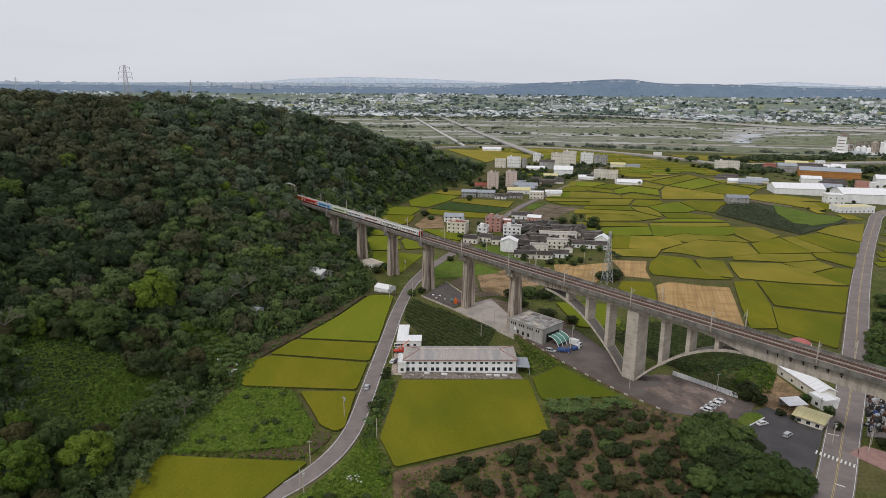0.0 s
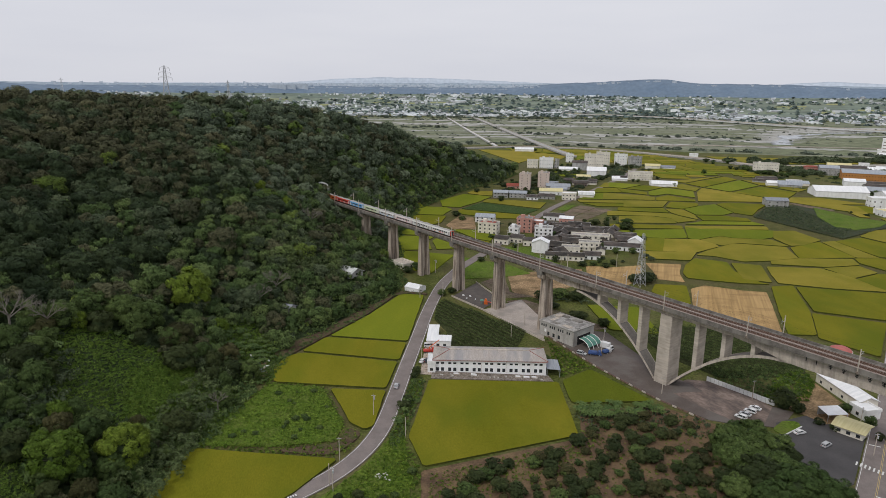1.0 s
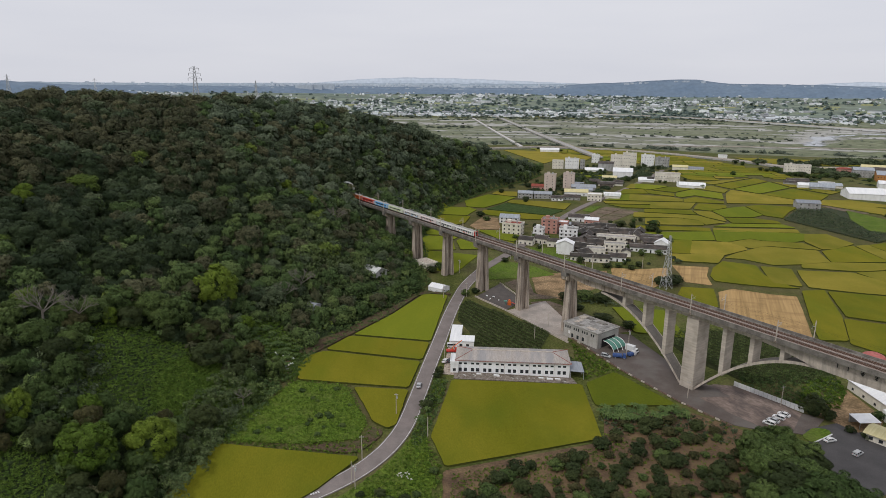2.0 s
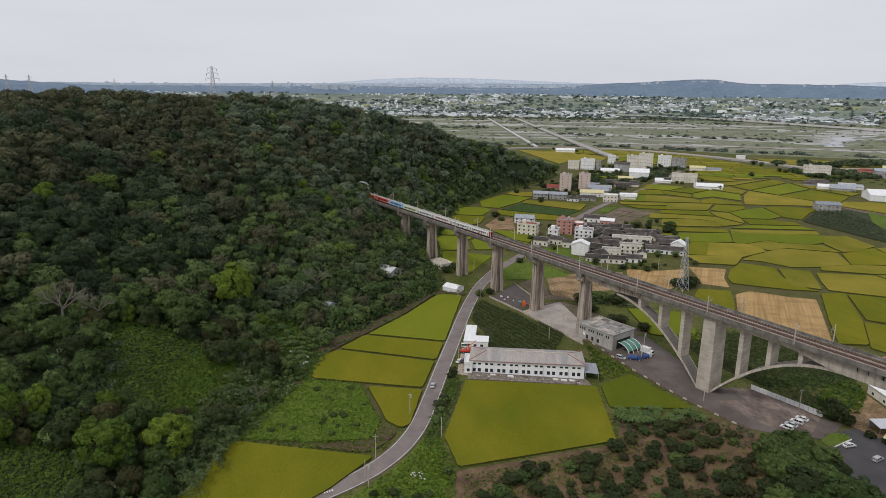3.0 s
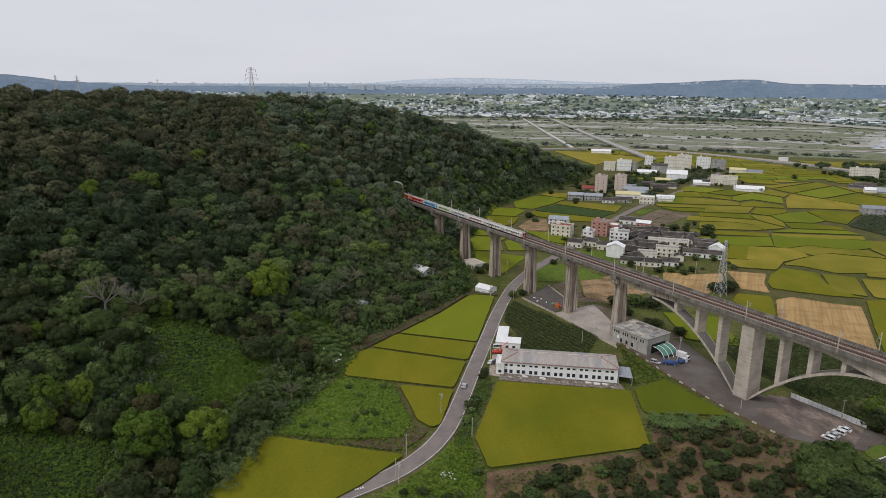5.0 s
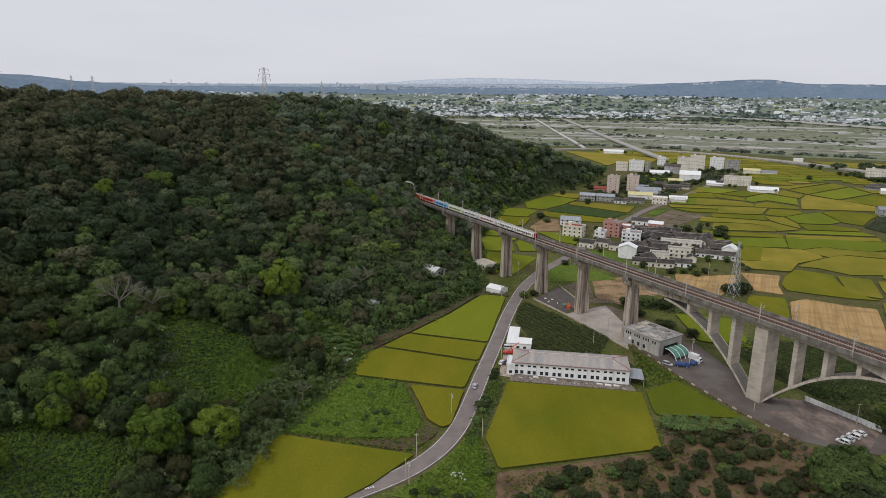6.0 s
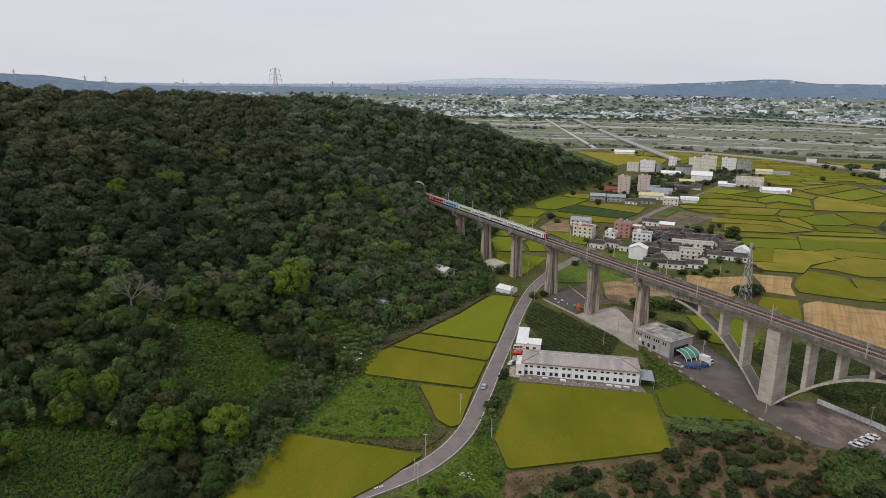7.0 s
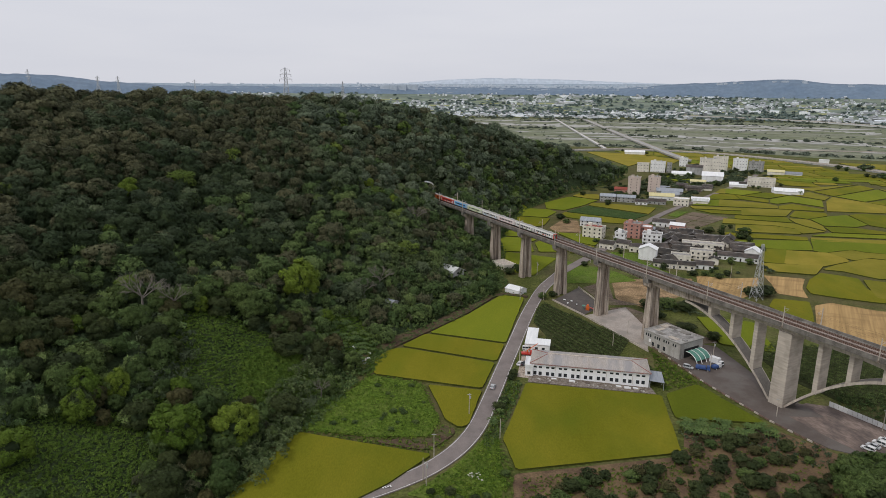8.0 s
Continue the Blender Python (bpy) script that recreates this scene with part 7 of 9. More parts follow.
house(77, 488, -10, 13, 10, 2.7, 1, "gable_x", "white_wall", "dark_roof", DARK, nx=3, rise=2.6, over=0.8)
house(70, 500, 74, 12, 10, 2.7, 1, "gable_x", "dark_brick", "dark_roof", DARK, nx=3, rise=2.6, over=0.8)
house(105, 506, 80, 13, 10, 2.7, 1, "gable_x", "dark_brick", "dark_roof", DARK, nx=3, rise=2.6, over=0.8)
house(122, 508, -10, 14, 10, 2.7, 1, "gable_x", "cream_wall", "dark_roof", DARK, nx=3, rise=2.6, over=0.8)
house(56, 548, -14, 15, 8, 3.6, 1, "gable_x", "white_wall", "grey_roof", "white house with grey sheet roof", nx=3)
fr = random.Random(31)
for i in range(16):
    house(62 + (i % 5) * 15 + fr.uniform(-4, 4), 494 + (i // 5) * 19 + fr.uniform(-5, 5), fr.choice([-20, -15, 65, 70, 75]) + fr.uniform(-6, 6), fr.uniform(9, 15), 8.0, 3.1, 1, "gable_x", fr.choice(["dark_brick", "dark_brick", "cream_wall", "dark_brick"]), "dark_roof", DARK, nx=2, rise=2.4, over=0.8, group="farmhouses of the hamlet")
# low buildings between the fields
house(387.5, 863.2, -9, 25.4, 12.0, 4, 1, "gable_x", "grey_wall", "dark_roof", "low dark-roofed farm buildings among trees", "shed", nx=5, detail=False)
house(397.5, 834.7, -9, 16.6, 9.9, 3.2, 1, "gable_x", "white_wall", "grey_roof", "low grey-roofed farm shed", "shed", nx=3, detail=False)
house(415.2, 832.7, -9, 22.2, 12.0, 3.2, 1, "gable_x", "cream_wall", "grey_roof", "low cream house with grey roof", "shed", nx=4, detail=False)
house(378.2, 823.2, -9, 14.1, 8.4, 4, 1, "gable_x", "white_wall", "white_roof", "small pale arched-roof shed", "shed", nx=2, detail=False)
house(557.4, 959.9, -9, 36.4, 12.0, 4.8, 1, "gable_x", "grey_wall", "dark_roof", "long dark-windowed factory shed", "shed", nx=7, detail=False)
house(503.6, 816.2, -9, 30.0, 12.0, 4, 1, "gable_x", "grey_wall", "dark_roof", "low dark-roofed shed behind warehouse", "shed", nx=6, detail=False)
house(483, 783.4, -9, 20.6, 12.0, 4, 1, "gable_x", "white_wall", "grey_roof", "blue-grey roofed round shed", "shed", nx=4, detail=False)
house(192.9, 853, -9, 19.6, 11.8, 3.2, 1, "gable_x", "white_wall", "white_roof", "white gabled house beside the road", "shed", nx=3, detail=False)
house(125.6, 709.7, -9, 15.1, 9.1, 3.6, 1, "gable_x", "cream_wall", "pale_roof", "cream bungalow among paddies", "shed", nx=3, detail=False)
house(134, 809.4, -9, 19.6, 11.8, 2.8, 1, "gable_x", "cream_wall", "dark_roof", "cream farmhouse with dark tiled roof", "shed", nx=3, detail=False)
house(149.8, 810.2, -9, 9.9, 5.9, 2.8, 1, "gable_x", "cream_wall", "dark_roof", "small cream house with dark roof", "shed", nx=2, detail=False)
house(237.8, 814.5, -9, 30.4, 12.0, 3.2, 1, "gable_x", "white_wall", "pale_roof", "long low white farm sheds", "shed", nx=6, detail=False)
# along the village road
house(104, 694, -12, 15, 10, 7, 2, "flat", "cream_wall", "white_roof", "cream two-storey roadside house with white roof", nx=4, ny=2)
house(127, 720, -8, 18, 9, 3.5, 1, "gable_x", "white_wall", "white_roof", "low white house with pale roof", nx=4)
house(30, 702, -6, 16, 10, 6, 2, "gable_x", "grey_wall", "grey_roof", "dark grey metal workshop with sheet roof", "workshop", nx=4)
house(49, 702, -6, 19, 10, 5.5, 2, "gable_x", "grey_wall", "grey_roof", "blue-grey metal workshop with sheet roof", "workshop", nx=4)
house(64, 691, -10, 12, 9, 3.2, 1, "gable_x", "white_wall", "dark_roof", "white house with dark roof", nx=3)
house(80, 697, -6, 18, 9, 3.5, 1, "gable_x", "grey_wall", "dark_roof", DARK, nx=4)
house(88, 728, -6, 26, 12, 4.5, 1, "gable_x", "white_wall", "yellow_roof", "long shed with pale green-white roof", "shed", nx=3)
house(100, 760, -6, 28, 12, 5.5, 1, "gable_x", "grey_wall", "grey_roof", "long grey sheet-roofed hall", "hall", nx=4)
for x, y in ((61, 762), (84, 772)):
    house(x, y, -10, 13, 12, 19, 6, "flat", "tan_wall", "flat_roof", "tan tiled six-storey apartment block", "apartment block", nx=2, ny=1, win=(0.8, 1.0), tank=True, group="twin apartment blocks")
house(48, 770, -8, 16, 10, 4, 1, "gable_x", "pink_wall", "red_roof", "low house with pale red roof", nx=3)
house(89, 981, -7, 16.5, 8.2, 12.5, 3, "flat", "cream_wall", "flat_roof", "cream three-storey village house with flat roof", "house", nx=4, ny=2, detail=False)
house(110, 983, -8, 20.8, 10.4, 15.2, 3, "flat", "white_wall", "flat_roof", "white three-storey terrace with flat roof", "terrace", nx=6, ny=2, detail=False, tank=True)
house(126, 983, -8, 6.9, 8.0, 13.4, 3, "flat", "grey_wall", "flat_roof", "narrow grey-green three-storey house", "house", nx=2, ny=2, detail=False)
house(158, 1072, -9, 12.3, 8.0, 12.7, 3, "flat", "white_wall", "flat_roof", "white square four-storey house with roof storey", "house", nx=3, ny=2, detail=False, tank=True)
house(183, 989, -10, 28.8, 14.0, 20.7, 4, "flat", "cream_wall", "flat_roof", "large cream four-storey block with flat roof", "apartment block", nx=8, ny=2, detail=False, tank=True)
house(204, 1027, -11, 20.8, 10.4, 20.5, 4, "flat", "cream_wall", "flat_roof", "cream four-storey block behind a larger one", "apartment block", nx=6, ny=2, detail=False, tank=True)
house(158, 965, -10, 22.1, 11.1, 11.4, 2, "gable_x", "grey_wall", "dark_roof", "dark grey metal hall among village houses", "hall", nx=6, ny=2, detail=False)
house(139, 951, -9, 26.0, 13.0, 3.2, 1, "gable_x", "white_wall", "white_roof", "long low shed with white sheet roof", "shed", nx=7, ny=2, detail=False)
house(169, 890, -10, 25.9, 16.0, 9.0, 1, "gable_x", "white_wall", "white_roof", "white hall with bright gabled roof", "hall", nx=7, ny=2, detail=False, rise=4.5)
house(234, 1036, -12, 20.1, 10.1, 17.0, 4, "flat", "white_wall", "flat_roof", "white four-storey row of town houses", "terrace", nx=5, ny=2, detail=False, tank=True)
house(255, 1030, -12, 20.9, 10.4, 14.0, 3, "flat", "grey_wall", "dark_roof", "grey three-storey town houses", "terrace", nx=6, ny=2, detail=False, tank=True)
house(273, 993, -13, 21.9, 11.0, 5.0, 1, "gable_x", "cream_wall", "yellow_roof", "cream metal shed with pale roof", "shed", nx=6, ny=2, detail=False, rise=2.5)
house(296, 994, -14, 22.8, 11.4, 2.6, 1, "gable_x", "white_wall", "grey_roof", "low grey row of sheds", "shed", nx=6, ny=2, detail=False)
house(194, 854, -12, 17.4, 8.7, 4.4, 1, "gable_x", "white_wall", "dark_roof", "white house with dark hipped roof", "house", nx=5, ny=2, detail=False)
house(222, 863, -13, 31.3, 14.0, 10.2, 2, "flat", "cream_wall", "rust_roof", "long cream two-storey building", "building", nx=9, ny=2, detail=False, balcony=True)
house(238, 806, -14, 30.0, 14.0, 3.7, 1, "gable_x", "white_wall", "white_roof", "low white row of sheds", "shed", nx=8, ny=2, detail=False)
house(148, 868, -10, 18.5, 9.2, 3.4, 1, "gable_x", "cream_wall", "yellow_roof", "pale yellow house with low roof", "house", nx=5, ny=2, detail=False)
house(133, 798, -10, 15.6, 8.0, 4.5, 1, "gable_x", "dark_brick", "dark_roof", "low farmhouse with dark roof", "house", nx=4, ny=2, detail=False)
house(151, 819, -10, 11.6, 8.0, 4.2, 1, "gable_x", "cream_wall", "dark_roof", "low cream farmhouse with dark roof", "house", nx=3, ny=2, detail=False)
house(123, 828, -9, 13.2, 8.0, 3.8, 1, "gable_x", "dark_brick", "dark_roof", "old farmhouse among trees", "house", nx=3, ny=2, detail=False)
house(99, 743, -9, 18.5, 9.3, 4.6, 1, "gable_x", "grey_wall", "grey_roof", "grey metal shed with sheet roof", "shed", nx=5, ny=2, detail=False)
house(99, 802, -8, 12.8, 8.0, 3.2, 1, "gable_x", "grey_wall", "grey_roof", "low grey shed with sheet roof", "shed", nx=3, ny=2, detail=False)
house(81, 701, -8, 12.5, 8.0, 3.2, 1, "gable_x", "dark_brick", "dark_roof", "low farmhouse with dark tiled roof", "house", nx=3, ny=2, detail=False)
house(108, 718, -9, 14.1, 8.0, 3.3, 1, "gable_x", "grey_wall", "dark_roof", "low house with dark roof by the road", "house", nx=4, ny=2, detail=False)
house(397, 1182, -15, 14.6, 8.0, 5.4, 1, "flat", "white_wall", "white_roof", "small white shed by the dyke road", "shed", nx=4, ny=2, detail=False)
house(96, 1250, -3, 36, 14, 5, 1, "gable_x", "white_wall", "white_roof", "long low white shed by the embankment", "shed", nx=4, detail=False)
# factories and sheds beyond the paddies
house(318, 680, -10, 22, 15, 7, 2, "gable_x", "grey_wall", "grey_roof", "pale blue-grey metal barn with sheet roof", "barn", nx=3, ny=2, rise=2.2)
house(424, 758, -9, 56, 28, 7, 1, "gable_x", "white_wall", "white_roof", "large white metal warehouse with low gabled roof", "warehouse", nx=3, ny=2, rise=5)
house(434, 698, -8, 18, 14, 10, 2, "flat", "white_wall", "white_roof", "white office block of the warehouse", "building", nx=3, ny=2)
house(482, 718, -8, 62, 34, 10, 2, "gable_x", "white_wall", "white_roof", "white metal warehouse with gabled roof", "warehouse", nx=4, ny=2, rise=5)
house(428, 655, 8, 40, 16, 5.5, 1, "flat", "white_wall", "yellow_roof", "low white building with cream roof", "building", nx=8, ny=3)
house(545, 898, -23, 74.9, 30.0, 9.8, 2, "gable_x", "orange_wall", "grey_roof", "long orange metal factory with grey roof", "factory", nx=22, ny=2, detail=False, rise=4)
house(570, 990, -22, 34.9, 16.0, 5.0, 1, "gable_x", "grey_wall", "dark_roof", "dark metal hall behind the orange factory", "hall", nx=10, ny=2, detail=False)
house(601, 981, -23, 32.0, 18.0, 3.9, 1, "gable_x", "white_wall", "white_roof", "white-roofed hall behind the orange factory", "hall", nx=9, ny=2, detail=False)
house(513, 950, -21, 25.0, 26.0, 10.3, 2, "gable_x", "grey_wall", "grey_roof", "blue-grey metal factory hall", "factory", nx=7, ny=2, detail=False, rise=3)
house(497, 969, -20, 18.0, 9.0, 8.8, 2, "hip", "pink_wall", "red_roof", "dark red house with hipped roof", "house", nx=5, ny=2, detail=False)
house(578, 1043, -21, 33.1, 14.0, 4.1, 1, "gable_x", "cream_wall", "yellow_roof", "cream vaulted farm shed", "shed", nx=9, ny=2, detail=False, rise=3)
house(602, 1018, -22, 13.5, 8.0, 9.3, 2, "flat", "white_wall", "white_roof", "small white two-storey building", "building", nx=3, ny=2, detail=False)
house(630, 1014, -23, 19.7, 9.9, 3.4, 1, "gable_x", "cream_wall", "white_roof", "cream vaulted shed behind a factory", "shed", nx=5, ny=2, detail=False)
house(489, 842, -22, 23.8, 18.0, 6.2, 1, "gable_x", "white_wall", "white_roof", "white metal shed with gabled roof", "shed", nx=7, ny=2, detail=False, rise=3)
house(480, 780, -23, 21.4, 18.0, 4.9, 1, "gable_x", "white_wall", "grey_roof", "pale blue vaulted metal hall", "hall", nx=6, ny=2, detail=False, rise=4)
house(514, 836, -23, 29.6, 14.0, 3.8, 1, "gable_x", "grey_wall", "dark_roof", "dark grey metal hall among factories", "hall", nx=8, ny=2, detail=False)
house(505, 762, -24, 13.6, 8.0, 15.4, 3, "flat", "pink_wall", "flat_roof", "dull red three-storey building", "building", nx=4, ny=2, detail=False)
house(519, 765, -24, 8.9, 8.0, 14.1, 2, "flat", "white_wall", "white_roof", "white two-storey building beside a warehouse", "building", nx=2, ny=2, detail=False)
house(575, 823, -25, 23.2, 26.0, 12.0, 2, "gable_x", "white_wall", "white_roof", "white metal warehouse beside the road", "warehouse", nx=6, ny=2, detail=False, rise=4)
house(438, 982, -18, 34.6, 14.0, 11.6, 3, "flat", "cream_wall", "flat_roof", "cream three-storey block of flats", "building", nx=10, ny=2, detail=False, tank=True)
house(493, 997, -20, 17.6, 8.8, 4.5, 1, "gable_x", "cream_wall", "yellow_roof", "cream farm shed with low roof", "shed", nx=5, ny=2, detail=False)
house(374, 851, -18, 16.6, 8.3, 3.4, 1, "gable_x", "grey_wall", "dark_roof", "dark-roofed low farm sheds", "shed", nx=4, ny=2, detail=False)
house(383, 836, -19, 12.6, 8.0, 3.3, 1, "gable_x", "white_wall", "white_roof", "small white metal shed", "shed", nx=3, ny=2, detail=False)
house(395, 814, -20, 26.7, 13.4, 3.7, 1, "gable_x", "grey_wall", "grey_roof", "grey sheet-roofed farm sheds", "shed", nx=7, ny=2, detail=False)
house(414, 843, -20, 18.0, 9.0, 4.6, 1, "flat", "white_wall", "flat_roof", "low white flat-roofed sheds", "shed", nx=5, ny=2, detail=False)
# by the main road
house(156.6, 251.5, -83, 27, 7.5, 4.4, 1, "gable_x", "cream_wall", "white_roof", "long cream shed with white sheet roof", "shed", nx=4, ny=1, rise=1.6, win=(1.2, 1.0), z=-3.0)
house(154.6, 234.2, -75, 7.5, 7, 3.8, 1, "flat", "white_wall", "white_roof", "white flat-roofed extension of the long shed", "shed", nx=1, ny=1, z=-3.0)
house(142.3, 220.8, -46, 9.5, 8.5, 3.3, 1, "gable_x", "cream_wall", "yellow_roof", "small roadside shop with cream sheet roof", "shop", nx=3, ny=1, rise=0.9, z=-3.0, over=1.0)
carport = thing("carport", pose(140.8, 231.5, -3.0, 0, 0, 8), "open carport with white sheet roof", "carport")
part("roof", Shape().prism([(-4.2, -3.2, 3.1), (4.2, -3.2, 3.1), (4.2, 3.2, 3.6), (-4.2, 3.2, 3.6)], [(-4.2, -3.2, 3.22), (4.2, -3.2, 3.22), (4.2, 3.2, 3.72), (-4.2, 3.2, 3.72)]), M["clean_wall"], carport)
part("wall", Shape().box(-4, 4, 3.0, 3.15, -0.5, 3.5), M["grey_wall"], carport)
for px, py in ((-3.9, -2.9), (3.9, -2.9), (-3.9, 2.8), (3.9, 2.8)):
    part("post", Shape().box(px - 0.08, px + 0.08, py - 0.08, py + 0.08, -0.5, 3.2), M["steel"], carport)
# by the wood's edge
house(-72.1, 357.3, -35, 11.5, 10, 2.0, 1, "gable_x", "grey_wall", "pale_roof", "old hut with pale grey sheet roof among trees", "hut", nx=2, ny=1, rise=2.4, over=0.9)
house(-92, 300, -30, 5, 5, 2.8, 1, "gable_x", "grey_wall", "grey_roof", "small grey hut at the wood's edge", "hut", nx=1, ny=1, rise=1.0)
house(-47, 412, -48, 14, 9, 3.0, 1, "flat", "cream_wall", "concrete_light", "low flat-roofed house below a pier", "house", nx=3, ny=2)
house(-34, 364, -30, 10, 8, 2.6, 1, "gable_x", "white_wall", "white_roof", "white plastic-covered greenhouse beside the road", "greenhouse", nx=0, ny=0, rise=1.6, over=0.2, name="greenhouse")


# ---------------------------------------------------------------- the river valley and the distance
def lay(name, poly, material, lift, label, category, kind="structure", level=None):
    sh = Shape()
    low = [(x, y, (float(base_z(x, y)) if level is None else level) + lift - (0.5 if level is None else 9)) for x, y in poly]
    sh.prism(low, [(x, y, z + (0.5 if level is None else 9)) for x, y, z in low])
    return tagged(part(name, sh, material), label, category, kind=kind)


lay("river_flats", [(-1700, 1330), (120, 1400), (300, 1345), (420, 1270), (900, 1150), (2600, 1500), (2700, 2600), (600, 2750), (-1700, 2700)], M["river"], 0.3, "grey-green river flats of scrub and gravel", "river bed", level=4.5)


def wander(seed, pts, w0, w1, n=26):
    """A band of uneven width along a path."""
    r = random.Random(seed)
    path = smooth_path(pts, n)
    sh, vs = Shape(), []
    for i, p in enumerate(path):
        d = (path[min(i + 1, len(path) - 1)] - path[max(i - 1, 0)]).normalized()
        q = Vector((d.y, -d.x))
        w = w0 + (w1 - w0) * max(0.0, 0.5 + 1.3 * noise.noise((p.x * 0.006, p.y * 0.006, seed))) * r.uniform(0.75, 1.25)
        vs += [(*(p - q * w * (0.6 + noise.noise((i * 0.4, seed, 0.5)))), 0.0), (*(p + q * w * (0.6 + noise.noise((i * 0.4, seed, 8.5)))), 0.0)]
    vs = [(x, y, 4.8) for x, y, z in vs]
    return sh.add(vs, [(2 * i, 2 * i + 1, 2 * i + 3, 2 * i + 2) for i in range(len(path) - 1)])


BROAD_BARS = ((1, [(-900, 2330), (-288, 2260), (32, 2210), (470, 2150), (720, 2180), (890, 2060)], 35, 95, "gravel", 0.28),
        (2, [(690, 1560), (760, 1640), (830, 1790), (930, 1950), (1150, 2110), (1800, 2300)], 60, 110, "gravel", 0.31),
        (3, [(690, 1470), (720, 1560), (800, 1690), (1000, 1900), (1300, 1990), (2000, 2150)], 10, 34, "water", 0.70),
        (4, [(-900, 1900), (-300, 1860), (100, 1830), (400, 1700), (700, 1560)], 14, 60, "gravel", 0.34),
        (5, [(-500, 2520), (0, 2480), (500, 2440), (900, 2300)], 20, 80, "gravel", 0.37))
SLIM_BARS = ((6, [(200, 1500), (420, 1440), (640, 1400), (900, 1330), (1300, 1360)], 12, 44, "gravel", 0.40),
        (8, [(-100, 1700), (200, 1740), (450, 1730), (640, 1650)], 12, 50, "gravel", 0.43),
        (9, [(350, 2330), (600, 2320), (820, 2300), (960, 2380)], 15, 60, "gravel", 0.46),
        (10, [(900, 1750), (1100, 1800), (1400, 1900), (1800, 1960)], 15, 50, "gravel", 0.49),
        (7, [(-900, 1620), (-200, 1600), (150, 1640), (420, 1560)], 10, 40, "gravel", 0.52))
for seed, pts, w0, w1, m, lift in BROAD_BARS + SLIM_BARS:
    ob = part("gravel_bar" if m == "gravel" else "river_channel", wander(seed, pts, w0, w1), M[m])
    ob.location.z = lift
    tagged(ob, "pale gravel bar along the river" if m == "gravel" else "shallow pale river channel", "gravel bar" if m == "gravel" else "river", kind="structure")


def far_bushes(name, pts_fn, n, seed, material, label, clumps=26, size=5.0, lift=0.0):
    r = np.random.RandomState(seed)
    forms = [crown_arrays(seed * 7 + v, 1.0, 1.5, int(clumps * (2.6 if clumps >= 60 else 1.5)), 0.36 if clumps >= 60 else 0.5, 6 if clumps >= 60 else 4, core=False) for v in range(5)]
    out, tint = [], []
    k = 0
    while k < n:
        x, y, z = pts_fn(r)
        if x is None:
            k += 1
            continue
        q = size * r.uniform(0.5, 1.5)
        a = r.uniform(0, math.tau)
        arr = forms[k % 5]
        o = np.empty_like(arr)
        o[..., 0] = (arr[..., 0] * math.cos(a) - arr[..., 1] * math.sin(a)) * q * 1.3 + x
        o[..., 1] = (arr[..., 0] * math.sin(a) + arr[..., 1] * math.cos(a)) * q * 1.3 + y
        o[..., 2] = arr[..., 2] * q + z + lift
        out.append(o)
        tint.append(np.full(len(arr), r.uniform()))
        k += 1
    arr = np.concatenate(out)
    ob = new(name, leaves_mesh(name, arr, [M[material]], (np.concatenate(tint), np.zeros(len(arr)))))
    return tagged(ob, label, "trees" if size > 4 else "scrub", kind="stuff")


# Both leaf colours are paled towards grey-blue: haze put into the foliage.
M["leaf_hazy"] = leaf_mat("haze_paled_scrub_leaves", (0.092, 0.115, 0.086), (0.130, 0.152, 0.115), 0.25)
M["leaf_far"] = leaf_mat("haze_paled_grove_leaves", (0.105, 0.148, 0.138), (0.150, 0.192, 0.172), 0.2)
far_bushes("river_scrub", lambda r: (r.uniform(-1000, 2200), r.uniform(1380, 2650), 0.0), 2600, 4, "leaf_hazy", "haze-paled scrub on the river flats", 12, 3.4)


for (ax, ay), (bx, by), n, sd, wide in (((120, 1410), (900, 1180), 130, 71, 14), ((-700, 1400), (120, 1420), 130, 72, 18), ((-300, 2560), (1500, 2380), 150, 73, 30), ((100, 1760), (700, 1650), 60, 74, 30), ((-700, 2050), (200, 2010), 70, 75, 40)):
    far_bushes("river_tree_belt", lambda r: (lambda t: (ax + (bx - ax) * t, ay + (by - ay) * t + r.uniform(-wide, wide), 0.0))(r.uniform(0, 1)), n, sd, "leaf_hazy", "haze-paled belt of trees on the river flats", 26, 5.0)


